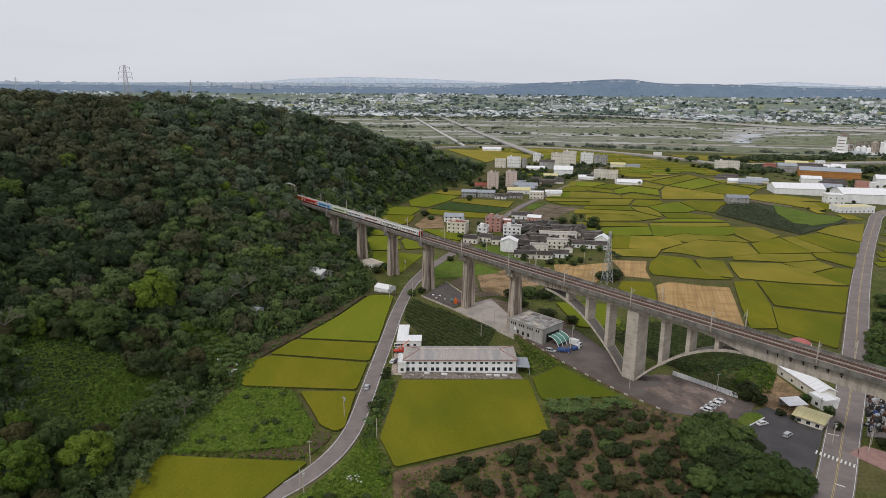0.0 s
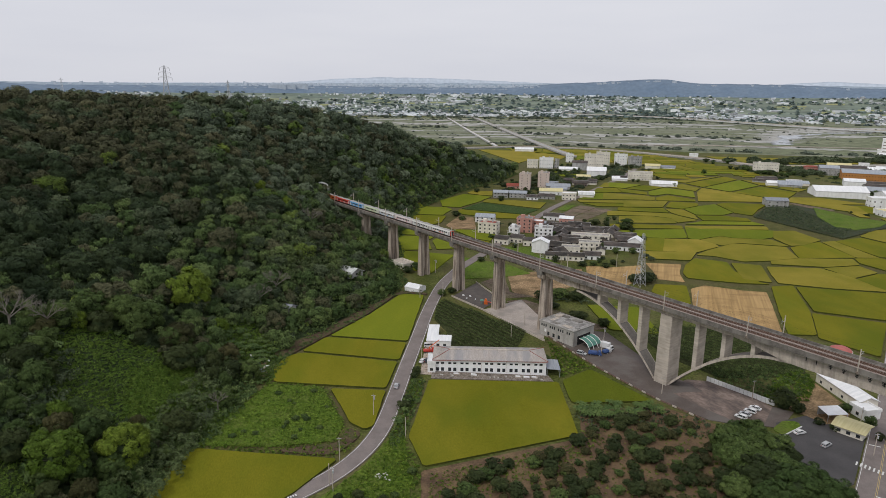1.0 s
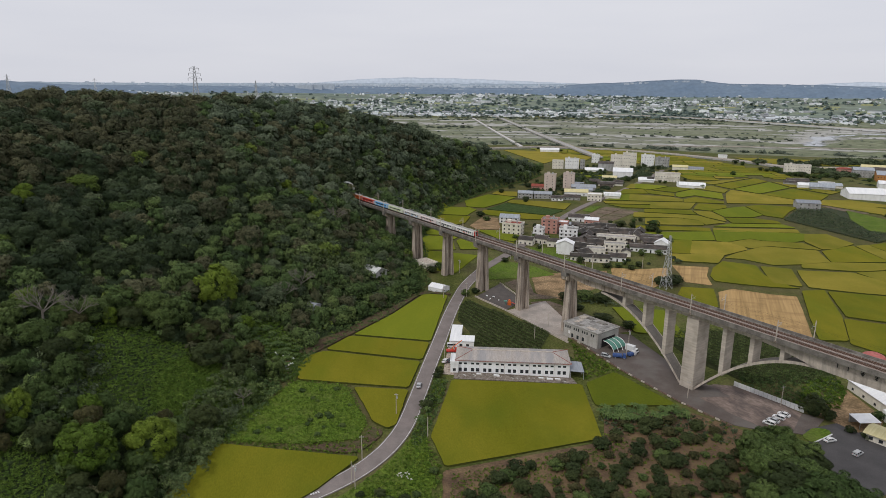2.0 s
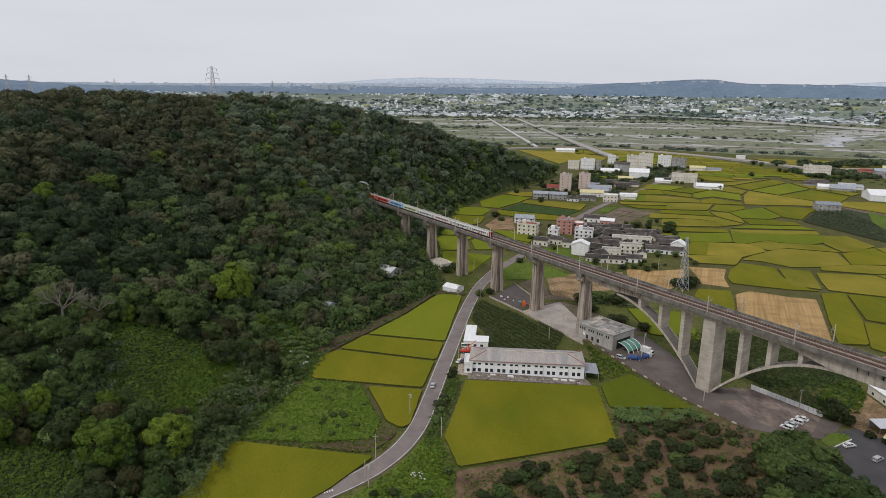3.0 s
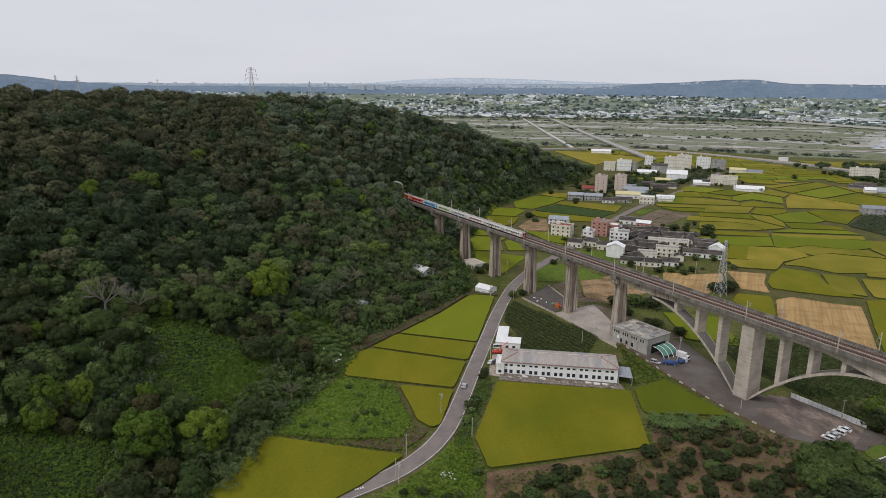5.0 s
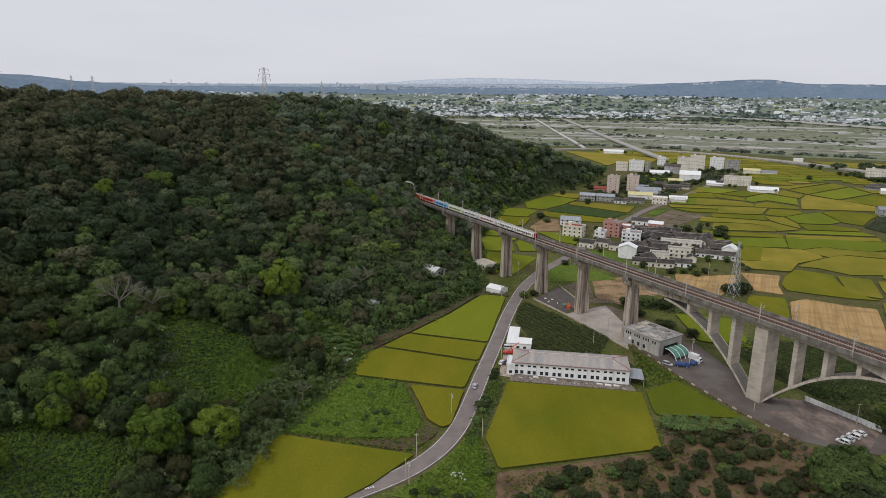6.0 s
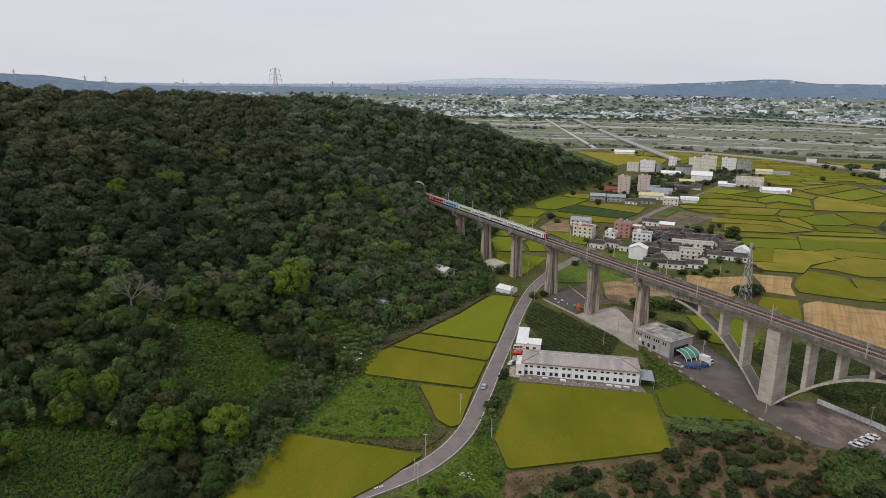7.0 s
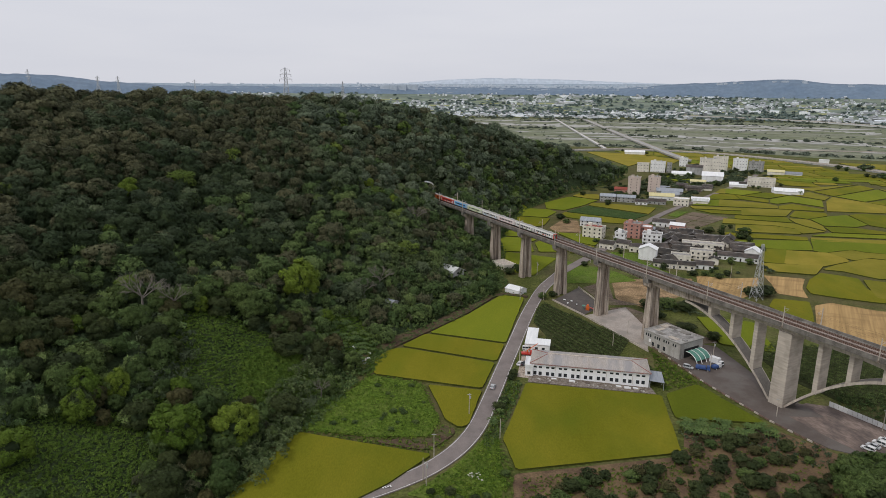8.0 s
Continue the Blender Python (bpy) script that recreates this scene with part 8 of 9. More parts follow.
# elevated roads and bridges
M["far_concrete"] = mat("pale_bridge_concrete", (0.52, 0.53, 0.53), (0.60, 0.61, 0.61), 0.02, fine=0.1)
def viaduct_road(name, pts, half, high, label, every=35.0, thick=2.0, wall="concrete", posts=True):
    path = smooth_path(pts, 8)
    ob = thing(name, pose(0, 0, 0), label, "bridge")
    sh, vs = Shape(), []
    for i, p in enumerate(path):
        d = (path[min(i + 1, len(path) - 1)] - path[max(i - 1, 0)]).normalized()
        q = Vector((d.y, -d.x))
        for o, z in ((-half, high - thick), (half, high - thick), (half, high), (-half, high)):
            w = p + q * o
            vs.append((w.x, w.y, z))
    fs = []
    for i in range(len(path) - 1):
        for j in range(4):
            fs.append((4 * i + j, 4 * i + (j + 1) % 4, 4 * i + 4 + (j + 1) % 4, 4 * i + 4 + j))
    sh.add(vs, fs + [(0, 1, 2, 3), tuple(range(len(vs) - 4, len(vs)))])
    part("deck", sh, M[wall], ob)
    for o in (-half, half):
        rail, vs = Shape(), []
        for i, p in enumerate(path):
            d = (path[min(i + 1, len(path) - 1)] - path[max(i - 1, 0)]).normalized()
            q = Vector((d.y, -d.x))
            for k, z in ((-0.2, high), (0.2, high), (0.2, high + 1.0), (-0.2, high + 1.0)):
                w = p + q * (o + k)
                vs.append((w.x, w.y, z))
        rail.add(vs, [(4 * i + j, 4 * i + (j + 1) % 4, 4 * i + 4 + (j + 1) % 4, 4 * i + 4 + j) for i in range(len(path) - 1) for j in range(4)] + [(0, 1, 2, 3), tuple(range(len(vs) - 4, len(vs)))])
        part("parapet", rail, M["concrete_light"], ob)
    if posts:
        run = 0.0
        for p, p2 in zip(path, path[1:]):
            run += (p2 - p).length
            if run > every:
                run = 0.0
                q = (p2 - p).normalized()
                for o in (-half * 0.5, half * 0.5):
                    part("pier", Shape().tube((p2.x + q.y * o, p2.y - q.x * o, -1), (p2.x + q.y * o, p2.y - q.x * o, high - thick + 0.05), 1.6, 1.6, 8), M["concrete"], ob)
    return ob


viaduct_road("railway_bridge", [(44, 1335), (-13, 1802), (-80, 2380), (-138, 2848)], 3.2, 8, "slender pale railway bridge over the river", 40, 1.8, "far_concrete")
viaduct_road("road_bridge", [(172, 1130), (152, 1280), (132, 1450), (92, 1810), (-19, 2857)], 7, 8.5, "wide grey road bridge over the river", 45, 2.2, "grey_wall")
viaduct_road("highway_bridge", [(420, 3180), (579, 3079), (658, 3024), (819, 2799), (925, 2550), (1028, 2265), (1154, 2011), (1296, 1888), (1700, 1640)], 11, 12, "long highway bridge on slender piers", 60, 3.4, "far_concrete")
viaduct_road("highway_bridge", [(1850, 3400), (1838, 3251), (1776, 2848), (1667, 2436), (1640, 2100)], 10, 12, "distant highway bridge on piers", 60, 2.4, "far_concrete")
# the dyke road
viaduct_road("dyke_road", [(-120, 1270), (-26, 1288), (60, 1330), (138, 1335), (250, 1290), (340, 1205), (413, 1110), (445, 1050), (520, 1035), (760, 1080)], 7, 6.5, "raised dyke road with concrete wall", 900, 5.5, "grey_wall", False)


def tree_line(r):
    t = r.uniform(0, 1)
    return (np.interp(t, [0, 0.5, 1], [440, 620, 1100]) + r.uniform(-20, 20), np.interp(t, [0, 0.5, 1], [1075, 1120, 1180]) + r.uniform(-16, 16), 0.0)


viaduct_road("revetment", [(330, 1420), (470, 1425), (640, 1425), (840, 1400), (1100, 1390)], 3, 5.5, "dark stone-faced river revetment", 900, 5.5, "rib", False)
far_bushes("tree_belt", tree_line, 150, 9, "leaf", "belt of dark trees along the dyke", 60, 7.0)
far_bushes("tree_belt", lambda r: (r.uniform(400, 720), r.uniform(935, 1010), 0.0), 90, 10, "leaf", "dark trees between the factories", 60, 6.0)
far_bushes("factory_trees", lambda r: (r.uniform(372, 640), r.uniform(768, 930), 0.0), 110, 16, "leaf", "dark trees round the warehouses", 60, 3.4)
far_bushes("village_trees", lambda r: (lambda t: (60 + t * 190 + r.uniform(-60, 40), 740 + t * 280 + r.uniform(-30, 50), 0.0))(r.uniform(0, 1)), 260, 11, "leaf", "dark garden trees among village houses", 60, 3.9)
far_bushes("village_trees", lambda r: (r.uniform(15, 135), r.uniform(440, 585), 1.0), 40, 12, "leaf", "dark garden trees among farmhouses", 60, 2.2)


# the works on the far bank
M["conveyor_steel"] = mat("dull_brown_steel", (0.20, 0.165, 0.14), (0.30, 0.25, 0.215), 0.3, fine=0.2)
works = thing("cement_works", pose(796, 1262, 0, 0, 0, -32.3), "white industrial plant with tall tower and silos", "factory")
for x0, x1, y0, y1, z1 in ((-19, -3, -8, 8, 35), (-25, -18, -6, 8, 13), (-3, 12, -6, 10, 20), (12, 37, -10, 12, 13), (53, 72, -8, 16, 27), (72, 100, -8, 16, 34), (58, 66, -10, -8, 31), (20, 52, 12, 30, 18)):
    part("hall", Shape().box(x0, x1, y0, y1, -1, z1).box(x0 - 0.5, x1 + 0.5, y0 - 0.5, y1 + 0.5, z1, z1 + 0.8), M["white_wall"], works)
for k in range(5):
    part("window_band", Shape().box(-17, -5, -8.3, -8.0, 4 + 6 * k, 5.6 + 6 * k), M["conveyor_steel"], works)
part("tower_top", Shape().box(-15, -1, -6, 6, 36, 41).box(-13, -4, -4, 4, 41, 45).bar((-2, 0, 36), (6, 0, 24), 1.2), M["conveyor_steel"], works, "rusty steel head of the tower")
for px, hh, rr, m in ((44, 28, 5.8, "concrete"), (18, 17, 4.5, "white_wall"), (27, 18, 4.5, "white_wall"), (36, 16, 4.5, "white_wall"), (80, 40, 5.0, "white_wall"), (92, 40, 5.0, "concrete")):
    silo = part("silo", Shape().tube((px, -12, 0), (px, -12, hh), rr, rr, 16).tube((px, -12, hh), (px, -12, hh + 2.6), rr, 0.8, 16), M[m], works)
    part("walkway", Shape().box(px - rr, px + rr, -12.5, -11.5, hh + 2.2, hh + 3.2), M["conveyor_steel"], silo)
for px, hh, ww in ((2, 27, 9), (14, 31, 12), (29, 33, 6), (37, 30, 5), (47, 33, 5)):
    steel = Shape()
    for k in range(int(hh / 5)):
        steel.bar((px, -9, k * 5), (px + ww, -9, k * 5 + 5), 0.35).bar((px, -9, k * 5 + 5), (px + ww, -9, k * 5 + 5), 0.4)
    for q in (0, ww):
        steel.bar((px + q, -9, 0), (px + q, -9, hh), 0.55).bar((px + q, -3, 0), (px + q, -3, hh), 0.55)
    steel.box(px + 0.15 * ww, px + 0.75 * ww, -8, -3, hh * 0.55, hh * 0.72).box(px + 0.3 * ww, px + ww, -8, -3, hh * 0.8, hh * 0.92)
    part("conveyor_frame", steel, M["conveyor_steel"], works)
for k, (x0, x1, y0, y1, hh) in enumerate(((-22, 6, -44, -16, 7), (8, 30, -40, -16, 8.5), (32, 62, -46, -18, 7.5), (64, 100, -44, -16, 8))):
    part("low_hall", Shape().box(x0, x1, y0, y1, -1, hh), M["white_wall"], works)
    part("low_roof", gable(x1 - x0, y1 - y0, hh, 2.2), M["grey_roof" if k % 2 else "white_roof"], works).location = ((x0 + x1) / 2, (y0 + y1) / 2, 0)

# ---------------------------------------------------------------- the far town on rising ground, and the tableland behind it
def polar(r, deg):
    return r * math.sin(radians(deg)), r * math.cos(radians(deg))


def rise_z(r):
    return float(np.interp(r, [2800, 3600, 4300, 4700], [0, 10, 60, 102]))


sh, cols = Shape(), list(range(-56, 57, 2))
rr = [2800, 3200, 3600, 3950, 4300, 4500, 4700]
vs = [(*polar(r, a), rise_z(r) - (2.0 if r == 2800 else 0)) for r in rr for a in cols]
nc = len(cols)
sh.add(vs, [(j * nc + i, j * nc + i + 1, (j + 1) * nc + i + 1, (j + 1) * nc + i) for j in range(len(rr) - 1) for i in range(nc - 1)])
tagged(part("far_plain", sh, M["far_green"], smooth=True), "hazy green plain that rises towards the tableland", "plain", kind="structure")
tn = random.Random(8)
M["town_wall"] = mat("town_walls", (0.38, 0.405, 0.42), (0.70, 0.71, 0.71), 0.01, fine=0.05, spread=0.6, tint="island")
M["town_roof"] = mat("town_roofs", (0.28, 0.31, 0.34), (0.52, 0.54, 0.57), 0.01, fine=0.05, spread=0.5, tint="island")
town = Shape()
k = 0
while k < 5400:
    a = tn.uniform(-38, 52)
    r = 2850 + 1750 * tn.random() ** 1.2
    x, y = polar(r, a)
    if noise.noise((x * 0.0022, y * 0.0022, 1.7)) + 0.35 * noise.noise((x * 0.008, y * 0.008, 4)) < -0.14 + tn.uniform(-0.15, 0.15):
        k += 1
        continue
    z = rise_z(r)
    w, d, h = tn.uniform(6, 18), tn.uniform(6, 12), tn.choice([3, 3.5, 4, 6, 7, 9, 10])
    if tn.random() < 0.06:
        w, d, h = tn.uniform(28, 70), tn.uniform(18, 30), tn.uniform(6, 11)
    c, s = math.cos(tn.uniform(-0.5, 0.5)), math.sin(tn.uniform(-0.5, 0.5))

    def at(px, py, pz):
        return (x + px * c - py * s, y + px * s + py * c, z + pz)

    base = [(-w / 2, -d / 2), (w / 2, -d / 2), (w / 2, d / 2), (-w / 2, d / 2)]
    town.prism([at(*q, -2) for q in base], [at(*q, h) for q in base], 0)
    if tn.random() < 0.6:
        town.add([at(-w / 2 - 0.6, -d / 2 - 0.6, h), at(w / 2 + 0.6, -d / 2 - 0.6, h), at(w / 2 + 0.6, d / 2 + 0.6, h), at(-w / 2 - 0.6, d / 2 + 0.6, h), at(-w / 2, 0, h + 2.6), at(w / 2, 0, h + 2.6)],
                 [(0, 1, 5, 4), (2, 3, 4, 5), (1, 2, 5), (3, 0, 4)], 1)
    else:
        town.prism([at(q[0] * 0.4, q[1] * 0.4, h) for q in base], [at(q[0] * 0.4, q[1] * 0.4, h + 2.5) for q in base], 0)
    k += 1
tagged(part("far_town", town, [M["town_wall"], M["town_roof"]]), "pale houses and halls of a distant town", "town", kind="stuff")


def plain_tree(r):
    """Groves that stretch across the plain."""
    while True:
        a, q = r.uniform(-40, 54), 2750 + 1950 * r.uniform(0, 1)
        if noise.noise((a * 0.16, q * 0.0065, 3.3)) + 0.5 * noise.noise((a * 0.6, q * 0.016, 9.1)) > r.uniform(-0.25, 0.30):
            return (*polar(q, a), rise_z(q) - 1)


# fields between the far groves
fields = Shape()
for i in range(260):
    a, q = tn.uniform(-38, 52), tn.uniform(2830, 4250)
    wide, deep = tn.uniform(0.5, 2.2), tn.uniform(25, 90)
    rows = [(*polar(q + e * deep, a + o * wide), rise_z(q + e * deep) + 0.8) for e, o in ((0, 0), (0, 1), (1, 1), (1, 0))]
    fields.prism([(x, y, z - 1.5) for x, y, z in rows], rows, i % 2)
# Yellow and green are washed out here: haze in the field colours.
M["far_rice"] = mat("haze_paled_rice", (0.235, 0.250, 0.110), (0.290, 0.290, 0.130), 0.02, fine=0.1)
M["far_pasture"] = mat("haze_paled_pasture", (0.150, 0.195, 0.115), (0.200, 0.240, 0.140), 0.02, fine=0.1)
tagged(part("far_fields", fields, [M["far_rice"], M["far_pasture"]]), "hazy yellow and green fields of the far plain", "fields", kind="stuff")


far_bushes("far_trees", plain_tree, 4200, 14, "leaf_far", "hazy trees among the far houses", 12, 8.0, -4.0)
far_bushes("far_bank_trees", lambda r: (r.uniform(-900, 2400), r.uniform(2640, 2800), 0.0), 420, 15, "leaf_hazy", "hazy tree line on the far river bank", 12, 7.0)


def ridge(name, radius, low, heights, material, label, wobble, seed, depth=260):
    """A wooded ridge in the distance; heights are (bearing, metres)."""
    sh = Shape()
    bs = np.arange(heights[0][0], heights[-1][0] + 0.01, 0.35)
    hs = np.interp(bs, [h[0] for h in heights], [h[1] for h in heights])
    vs = []
    for b, h in zip(bs, hs):
        h = h + wobble * noise.noise((b * 1.1, seed, 0)) + wobble * 0.5 * noise.noise((b * 4.1, seed, 2))
        for r, q in ((radius - depth, low), (radius - depth * 0.66, low + (h - low) * (0.42 + 0.12 * noise.noise((b * 1.9, seed, 5)))), (radius - depth * 0.25, low + (h - low) * 0.86), (radius, h), (radius + 60, low)):
            vs.append((*polar(r, b), q))
    n = 5
    sh.add(vs, [(i * n + j, (i + 1) * n + j, (i + 1) * n + j + 1, i * n + j + 1) for i in range(len(bs) - 1) for j in range(n - 1)])
    return tagged(part(name, sh, material, smooth=True), label, "hills", kind="structure")


# Backdrop surface: distance haze put into the colour, plus a bluish glow.
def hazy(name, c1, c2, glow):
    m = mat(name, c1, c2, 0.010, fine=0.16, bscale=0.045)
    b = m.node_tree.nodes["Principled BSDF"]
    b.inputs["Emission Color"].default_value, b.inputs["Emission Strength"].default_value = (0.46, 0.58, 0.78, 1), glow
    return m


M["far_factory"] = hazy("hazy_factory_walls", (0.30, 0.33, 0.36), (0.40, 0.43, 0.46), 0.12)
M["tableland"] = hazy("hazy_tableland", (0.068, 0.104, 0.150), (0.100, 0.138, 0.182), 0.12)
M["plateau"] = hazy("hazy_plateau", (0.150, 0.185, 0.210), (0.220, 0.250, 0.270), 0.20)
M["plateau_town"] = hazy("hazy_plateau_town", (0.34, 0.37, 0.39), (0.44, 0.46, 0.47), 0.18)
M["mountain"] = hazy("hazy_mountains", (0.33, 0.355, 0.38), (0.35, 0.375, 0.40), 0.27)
HIGH = [(-60, 150), (-47, 158), (-40, 150), (-34, 132), (-28, 134), (-20, 132), (-12, 138), (-4, 132), (3, 134), (6, 158), (8, 170), (11, 180), (14, 196), (16, 197), (17, 184), (18.5, 170), (22, 168), (25, 165), (26.5, 157), (29, 146), (34, 138), (60, 132)]
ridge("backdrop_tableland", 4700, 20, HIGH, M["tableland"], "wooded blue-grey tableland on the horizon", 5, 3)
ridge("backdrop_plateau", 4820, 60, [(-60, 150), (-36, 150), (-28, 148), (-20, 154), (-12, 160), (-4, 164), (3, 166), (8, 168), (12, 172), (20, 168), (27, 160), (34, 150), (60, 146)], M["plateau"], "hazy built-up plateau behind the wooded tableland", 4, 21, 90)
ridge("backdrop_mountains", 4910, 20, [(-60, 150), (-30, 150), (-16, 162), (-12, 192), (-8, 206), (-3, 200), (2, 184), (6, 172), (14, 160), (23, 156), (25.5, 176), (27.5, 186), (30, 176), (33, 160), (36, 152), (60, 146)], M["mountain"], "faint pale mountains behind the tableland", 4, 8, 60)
pt = random.Random(41)
skyline = Shape()
for i in range(620):
    b = pt.uniform(-20, 11) if pt.random() < 0.75 else pt.uniform(-34, 40)
    r = pt.uniform(4745, 4800)
    x, y = polar(r, b)
    w, h, zb = pt.uniform(4, 22), pt.uniform(2, 7) if pt.random() < 0.9 else pt.uniform(8, 16), float(np.interp(r, [4730, 4820], [132, 160]))
    skyline.box(x - w / 2, x + w / 2, y - 5, y + 5, zb - 4, zb + h * 0.8)
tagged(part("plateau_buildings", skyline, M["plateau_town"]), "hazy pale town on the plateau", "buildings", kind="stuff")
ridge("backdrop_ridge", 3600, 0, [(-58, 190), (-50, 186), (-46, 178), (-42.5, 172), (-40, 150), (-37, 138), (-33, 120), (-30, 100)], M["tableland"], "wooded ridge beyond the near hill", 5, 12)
tb = random.Random(4)
roofs = Shape()
for i in range(230):
    b = tb.uniform(-32, 46)
    if tb.random() < 0.45:
        b = tb.uniform(-17, 6) if tb.random() < 0.6 else tb.choice([-16, -18, -14, 12, 16, -40]) + tb.uniform(-2, 2)
    r = 4660
    x, y = polar(r, b)
    hb = float(np.interp(b, [h[0] for h in HIGH], [h[1] for h in HIGH]))
    w, h = tb.uniform(6, 30), tb.uniform(2, 9)
    roofs.box(x - w / 2, x + w / 2, y - 8, y + 8, hb - 50, hb + h - 12 - tb.choice([0, 5, 10, 18, 30]))
for b in (-17, -16.2, -15.2):
    x, y = polar(4650, b)
    roofs.box(x - 60, x + 60, y - 15, y + 15, 110, 148 + tb.uniform(-3, 4))
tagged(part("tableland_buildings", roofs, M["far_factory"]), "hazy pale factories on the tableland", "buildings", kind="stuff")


# ---------------------------------------------------------------- pylons, poles
def pylon(x, y, z, h, base, turn, label, arms=((0.70, 5.0), (0.82, 4.2), (0.94, 3.2)), name="pylon", r=0.14, near=True):
    ob = thing(name, pose(x, y, z, 0, 0, turn), label, "pylon")

    def half(t):
        return base * (1 - t) ** 1.15 + 0.55 * t if t < 0.999 else 0.5

    lv = [0, 0.16, 0.31, 0.45, 0.57, 0.68, 0.78, 0.88, 1.0]
    for sx in (-1, 1):
        for sy in (-1, 1):
            q = r * 1.25
            rows = [[(sx * half(a) + dx * q, sy * half(a) + dy * q, a * h) for dx, dy in ((-1, 0), (0, -1), (1, 0), (0, 1))] for a in lv]
            leg = Shape().add([p for row in rows for p in row], [(4 * i + k, 4 * i + (k + 1) % 4, 4 * i + 4 + (k + 1) % 4, 4 * i + 4 + k) for i in range(len(lv) - 1) for k in range(4)] + [(3, 2, 1, 0), tuple(range(4 * len(lv) - 4, 4 * len(lv)))])
            part("leg", leg, M["steel"], ob)
    joined = Shape()
    for side in range(4):
        for a, b in zip(lv, lv[1:]):
            p, q = half(a), half(b)
            c = [(-p, -p), (p, -p), (p, p), (-p, p)]
            d = [(-q, -q), (q, -q), (q, q), (-q, q)]
            i, j = side, (side + 1) % 4
            for u, v in (((*c[i], a * h), (*d[j], b * h)), ((*c[j], a * h), (*d[i], b * h)), ((*d[i], b * h), (*d[j], b * h))):
                if near:
                    part("brace", Shape().bar(u, v, r * 0.7), M["steel"], ob)
                else:
                    joined.bar(u, v, r * 0.7)
    if not near:
        tagged(part("bracing", joined, M["steel"], ob), kind="stuff")
    for t, reach in arms:
        w = half(t)
        for sg in (-1, 1):
            arm = Shape()
            for sy in (-w, w):
                arm.bar((sg * w, sy, t * h), (sg * (w + reach), 0, t * h + 0.2), r * 0.8).bar((sg * w, sy, t * h + 1.6), (sg * (w + reach), 0, t * h + 0.2), r * 0.6)
            a = part("cross_arm", arm, M["steel"], ob)
            part("insulator", Shape().tube((sg * (w + reach), 0, t * h - 1.8), (sg * (w + reach), 0, t * h + 0.2), 0.14, 0.14, 6), M["dark"], a)
    return ob


pylon(106.2, 392, gz(106, 392), 34, 2.7, 35, "grey steel lattice pylon beside the paddies", arms=(), r=0.11)
pylon(-243, 504, gz(-243, 504), 31, 3.0, 20, "tall steel lattice pylon on the wooded crest", ((0.70, 3.9), (0.82, 3.5), (0.94, 2.9)), r=0.12)
for i, (b, r, zb, h) in enumerate(((-44.5, 1500, 118, 34), (-40, 1900, 118, 30), (-38.6, 1900, 118, 30), (-33, 2100, 112, 32), (-21, 1500, 100, 36))):
    x, y = polar(r, b)
    pylon(x, y, zb - 20, h + 20, 5, 10 * i, "distant steel lattice pylon on the ridge", ((0.75, 5.0), (0.9, 4.5)), r=0.2, near=False)


def lamp_pole(x, y, h=8.0, arm=0, label="grey concrete utility pole by the road", name="utility_pole"):
    ob = thing(name, pose(x, y, gz(x, y), 0, 0, (x * 13 + y * 7) % 60 - 30), label, "utility pole", "poles of the valley")
    part("shaft", Shape().tube((0, 0, -0.6), (0, 0, h), 0.17, 0.11, 7), M["concrete_light"], ob)
    if arm or int(y) % 2:
        part("cross_arm", Shape().box(-0.8, 0.8, -0.06, 0.06, h - 0.7, h - 0.55), M["steel"], ob)
    if arm:
        part("transformer", Shape().tube((0.35, 0, h - 2.2), (0.35, 0, h - 1.2), 0.28, 0.28, 8), M["steel"], ob)
    return ob


for x, y, h in ((-43.6, 189.5, 9), (-44.1, 176.1, 8), (-42.3, 173, 9), (-36.6, 219, 9.5), (-23.0, 206, 8), (-22.2, 268, 9), (-30, 349.5, 9), (-17, 355, 9), (80, 247.5, 8), (62, 285, 8),
                (-24, 400, 9), (10, 440, 9), (27, 490, 9), (48, 545, 9), (66, 300, 8), (147, 224, 9), (141, 205, 9), (150, 199, 9), (155, 205, 9), (116, 245, 9), (60, 420, 9), (100, 432, 9), (118, 428, 9), (20, 300, 7), (28, 318, 7)):
    lamp_pole(x, y, h, int(x) % 3 == 0)


# ---------------------------------------------------------------- vehicles
WHEEL = {}


def wheel_meshes(r):
    if r not in WHEEL:
        WHEEL[r] = (Shape().tube((0, -0.11, 0), (0, 0.11, 0), r, r, 14).mesh("tyre", M["black"]), Shape().tube((0, -0.125, 0), (0, 0.125, 0), r * 0.6, r * 0.6, 10).mesh("rim", M["steel"]))
    return WHEEL[r]


def wheel(parent, x, y, r):
    a, b = wheel_meshes(r)
    t = part("wheel", a, None, parent)
    t.location = (x, y, r)
    part("rim", b, None, t)


M["white_paint"] = paint("white_car_paint", (0.72, 0.72, 0.72), 0.3)
M["silver_paint"] = paint("silver_car_paint", (0.45, 0.46, 0.47), 0.3)
M["dark_paint"] = paint("dark_car_paint", (0.04, 0.042, 0.05), 0.3)
M["lamp_red"] = paint("red_lamp_glass", (0.35, 0.02, 0.02), 0.3)
M["lamp_white"] = paint("clear_lamp_glass", (0.7, 0.7, 0.68), 0.2)


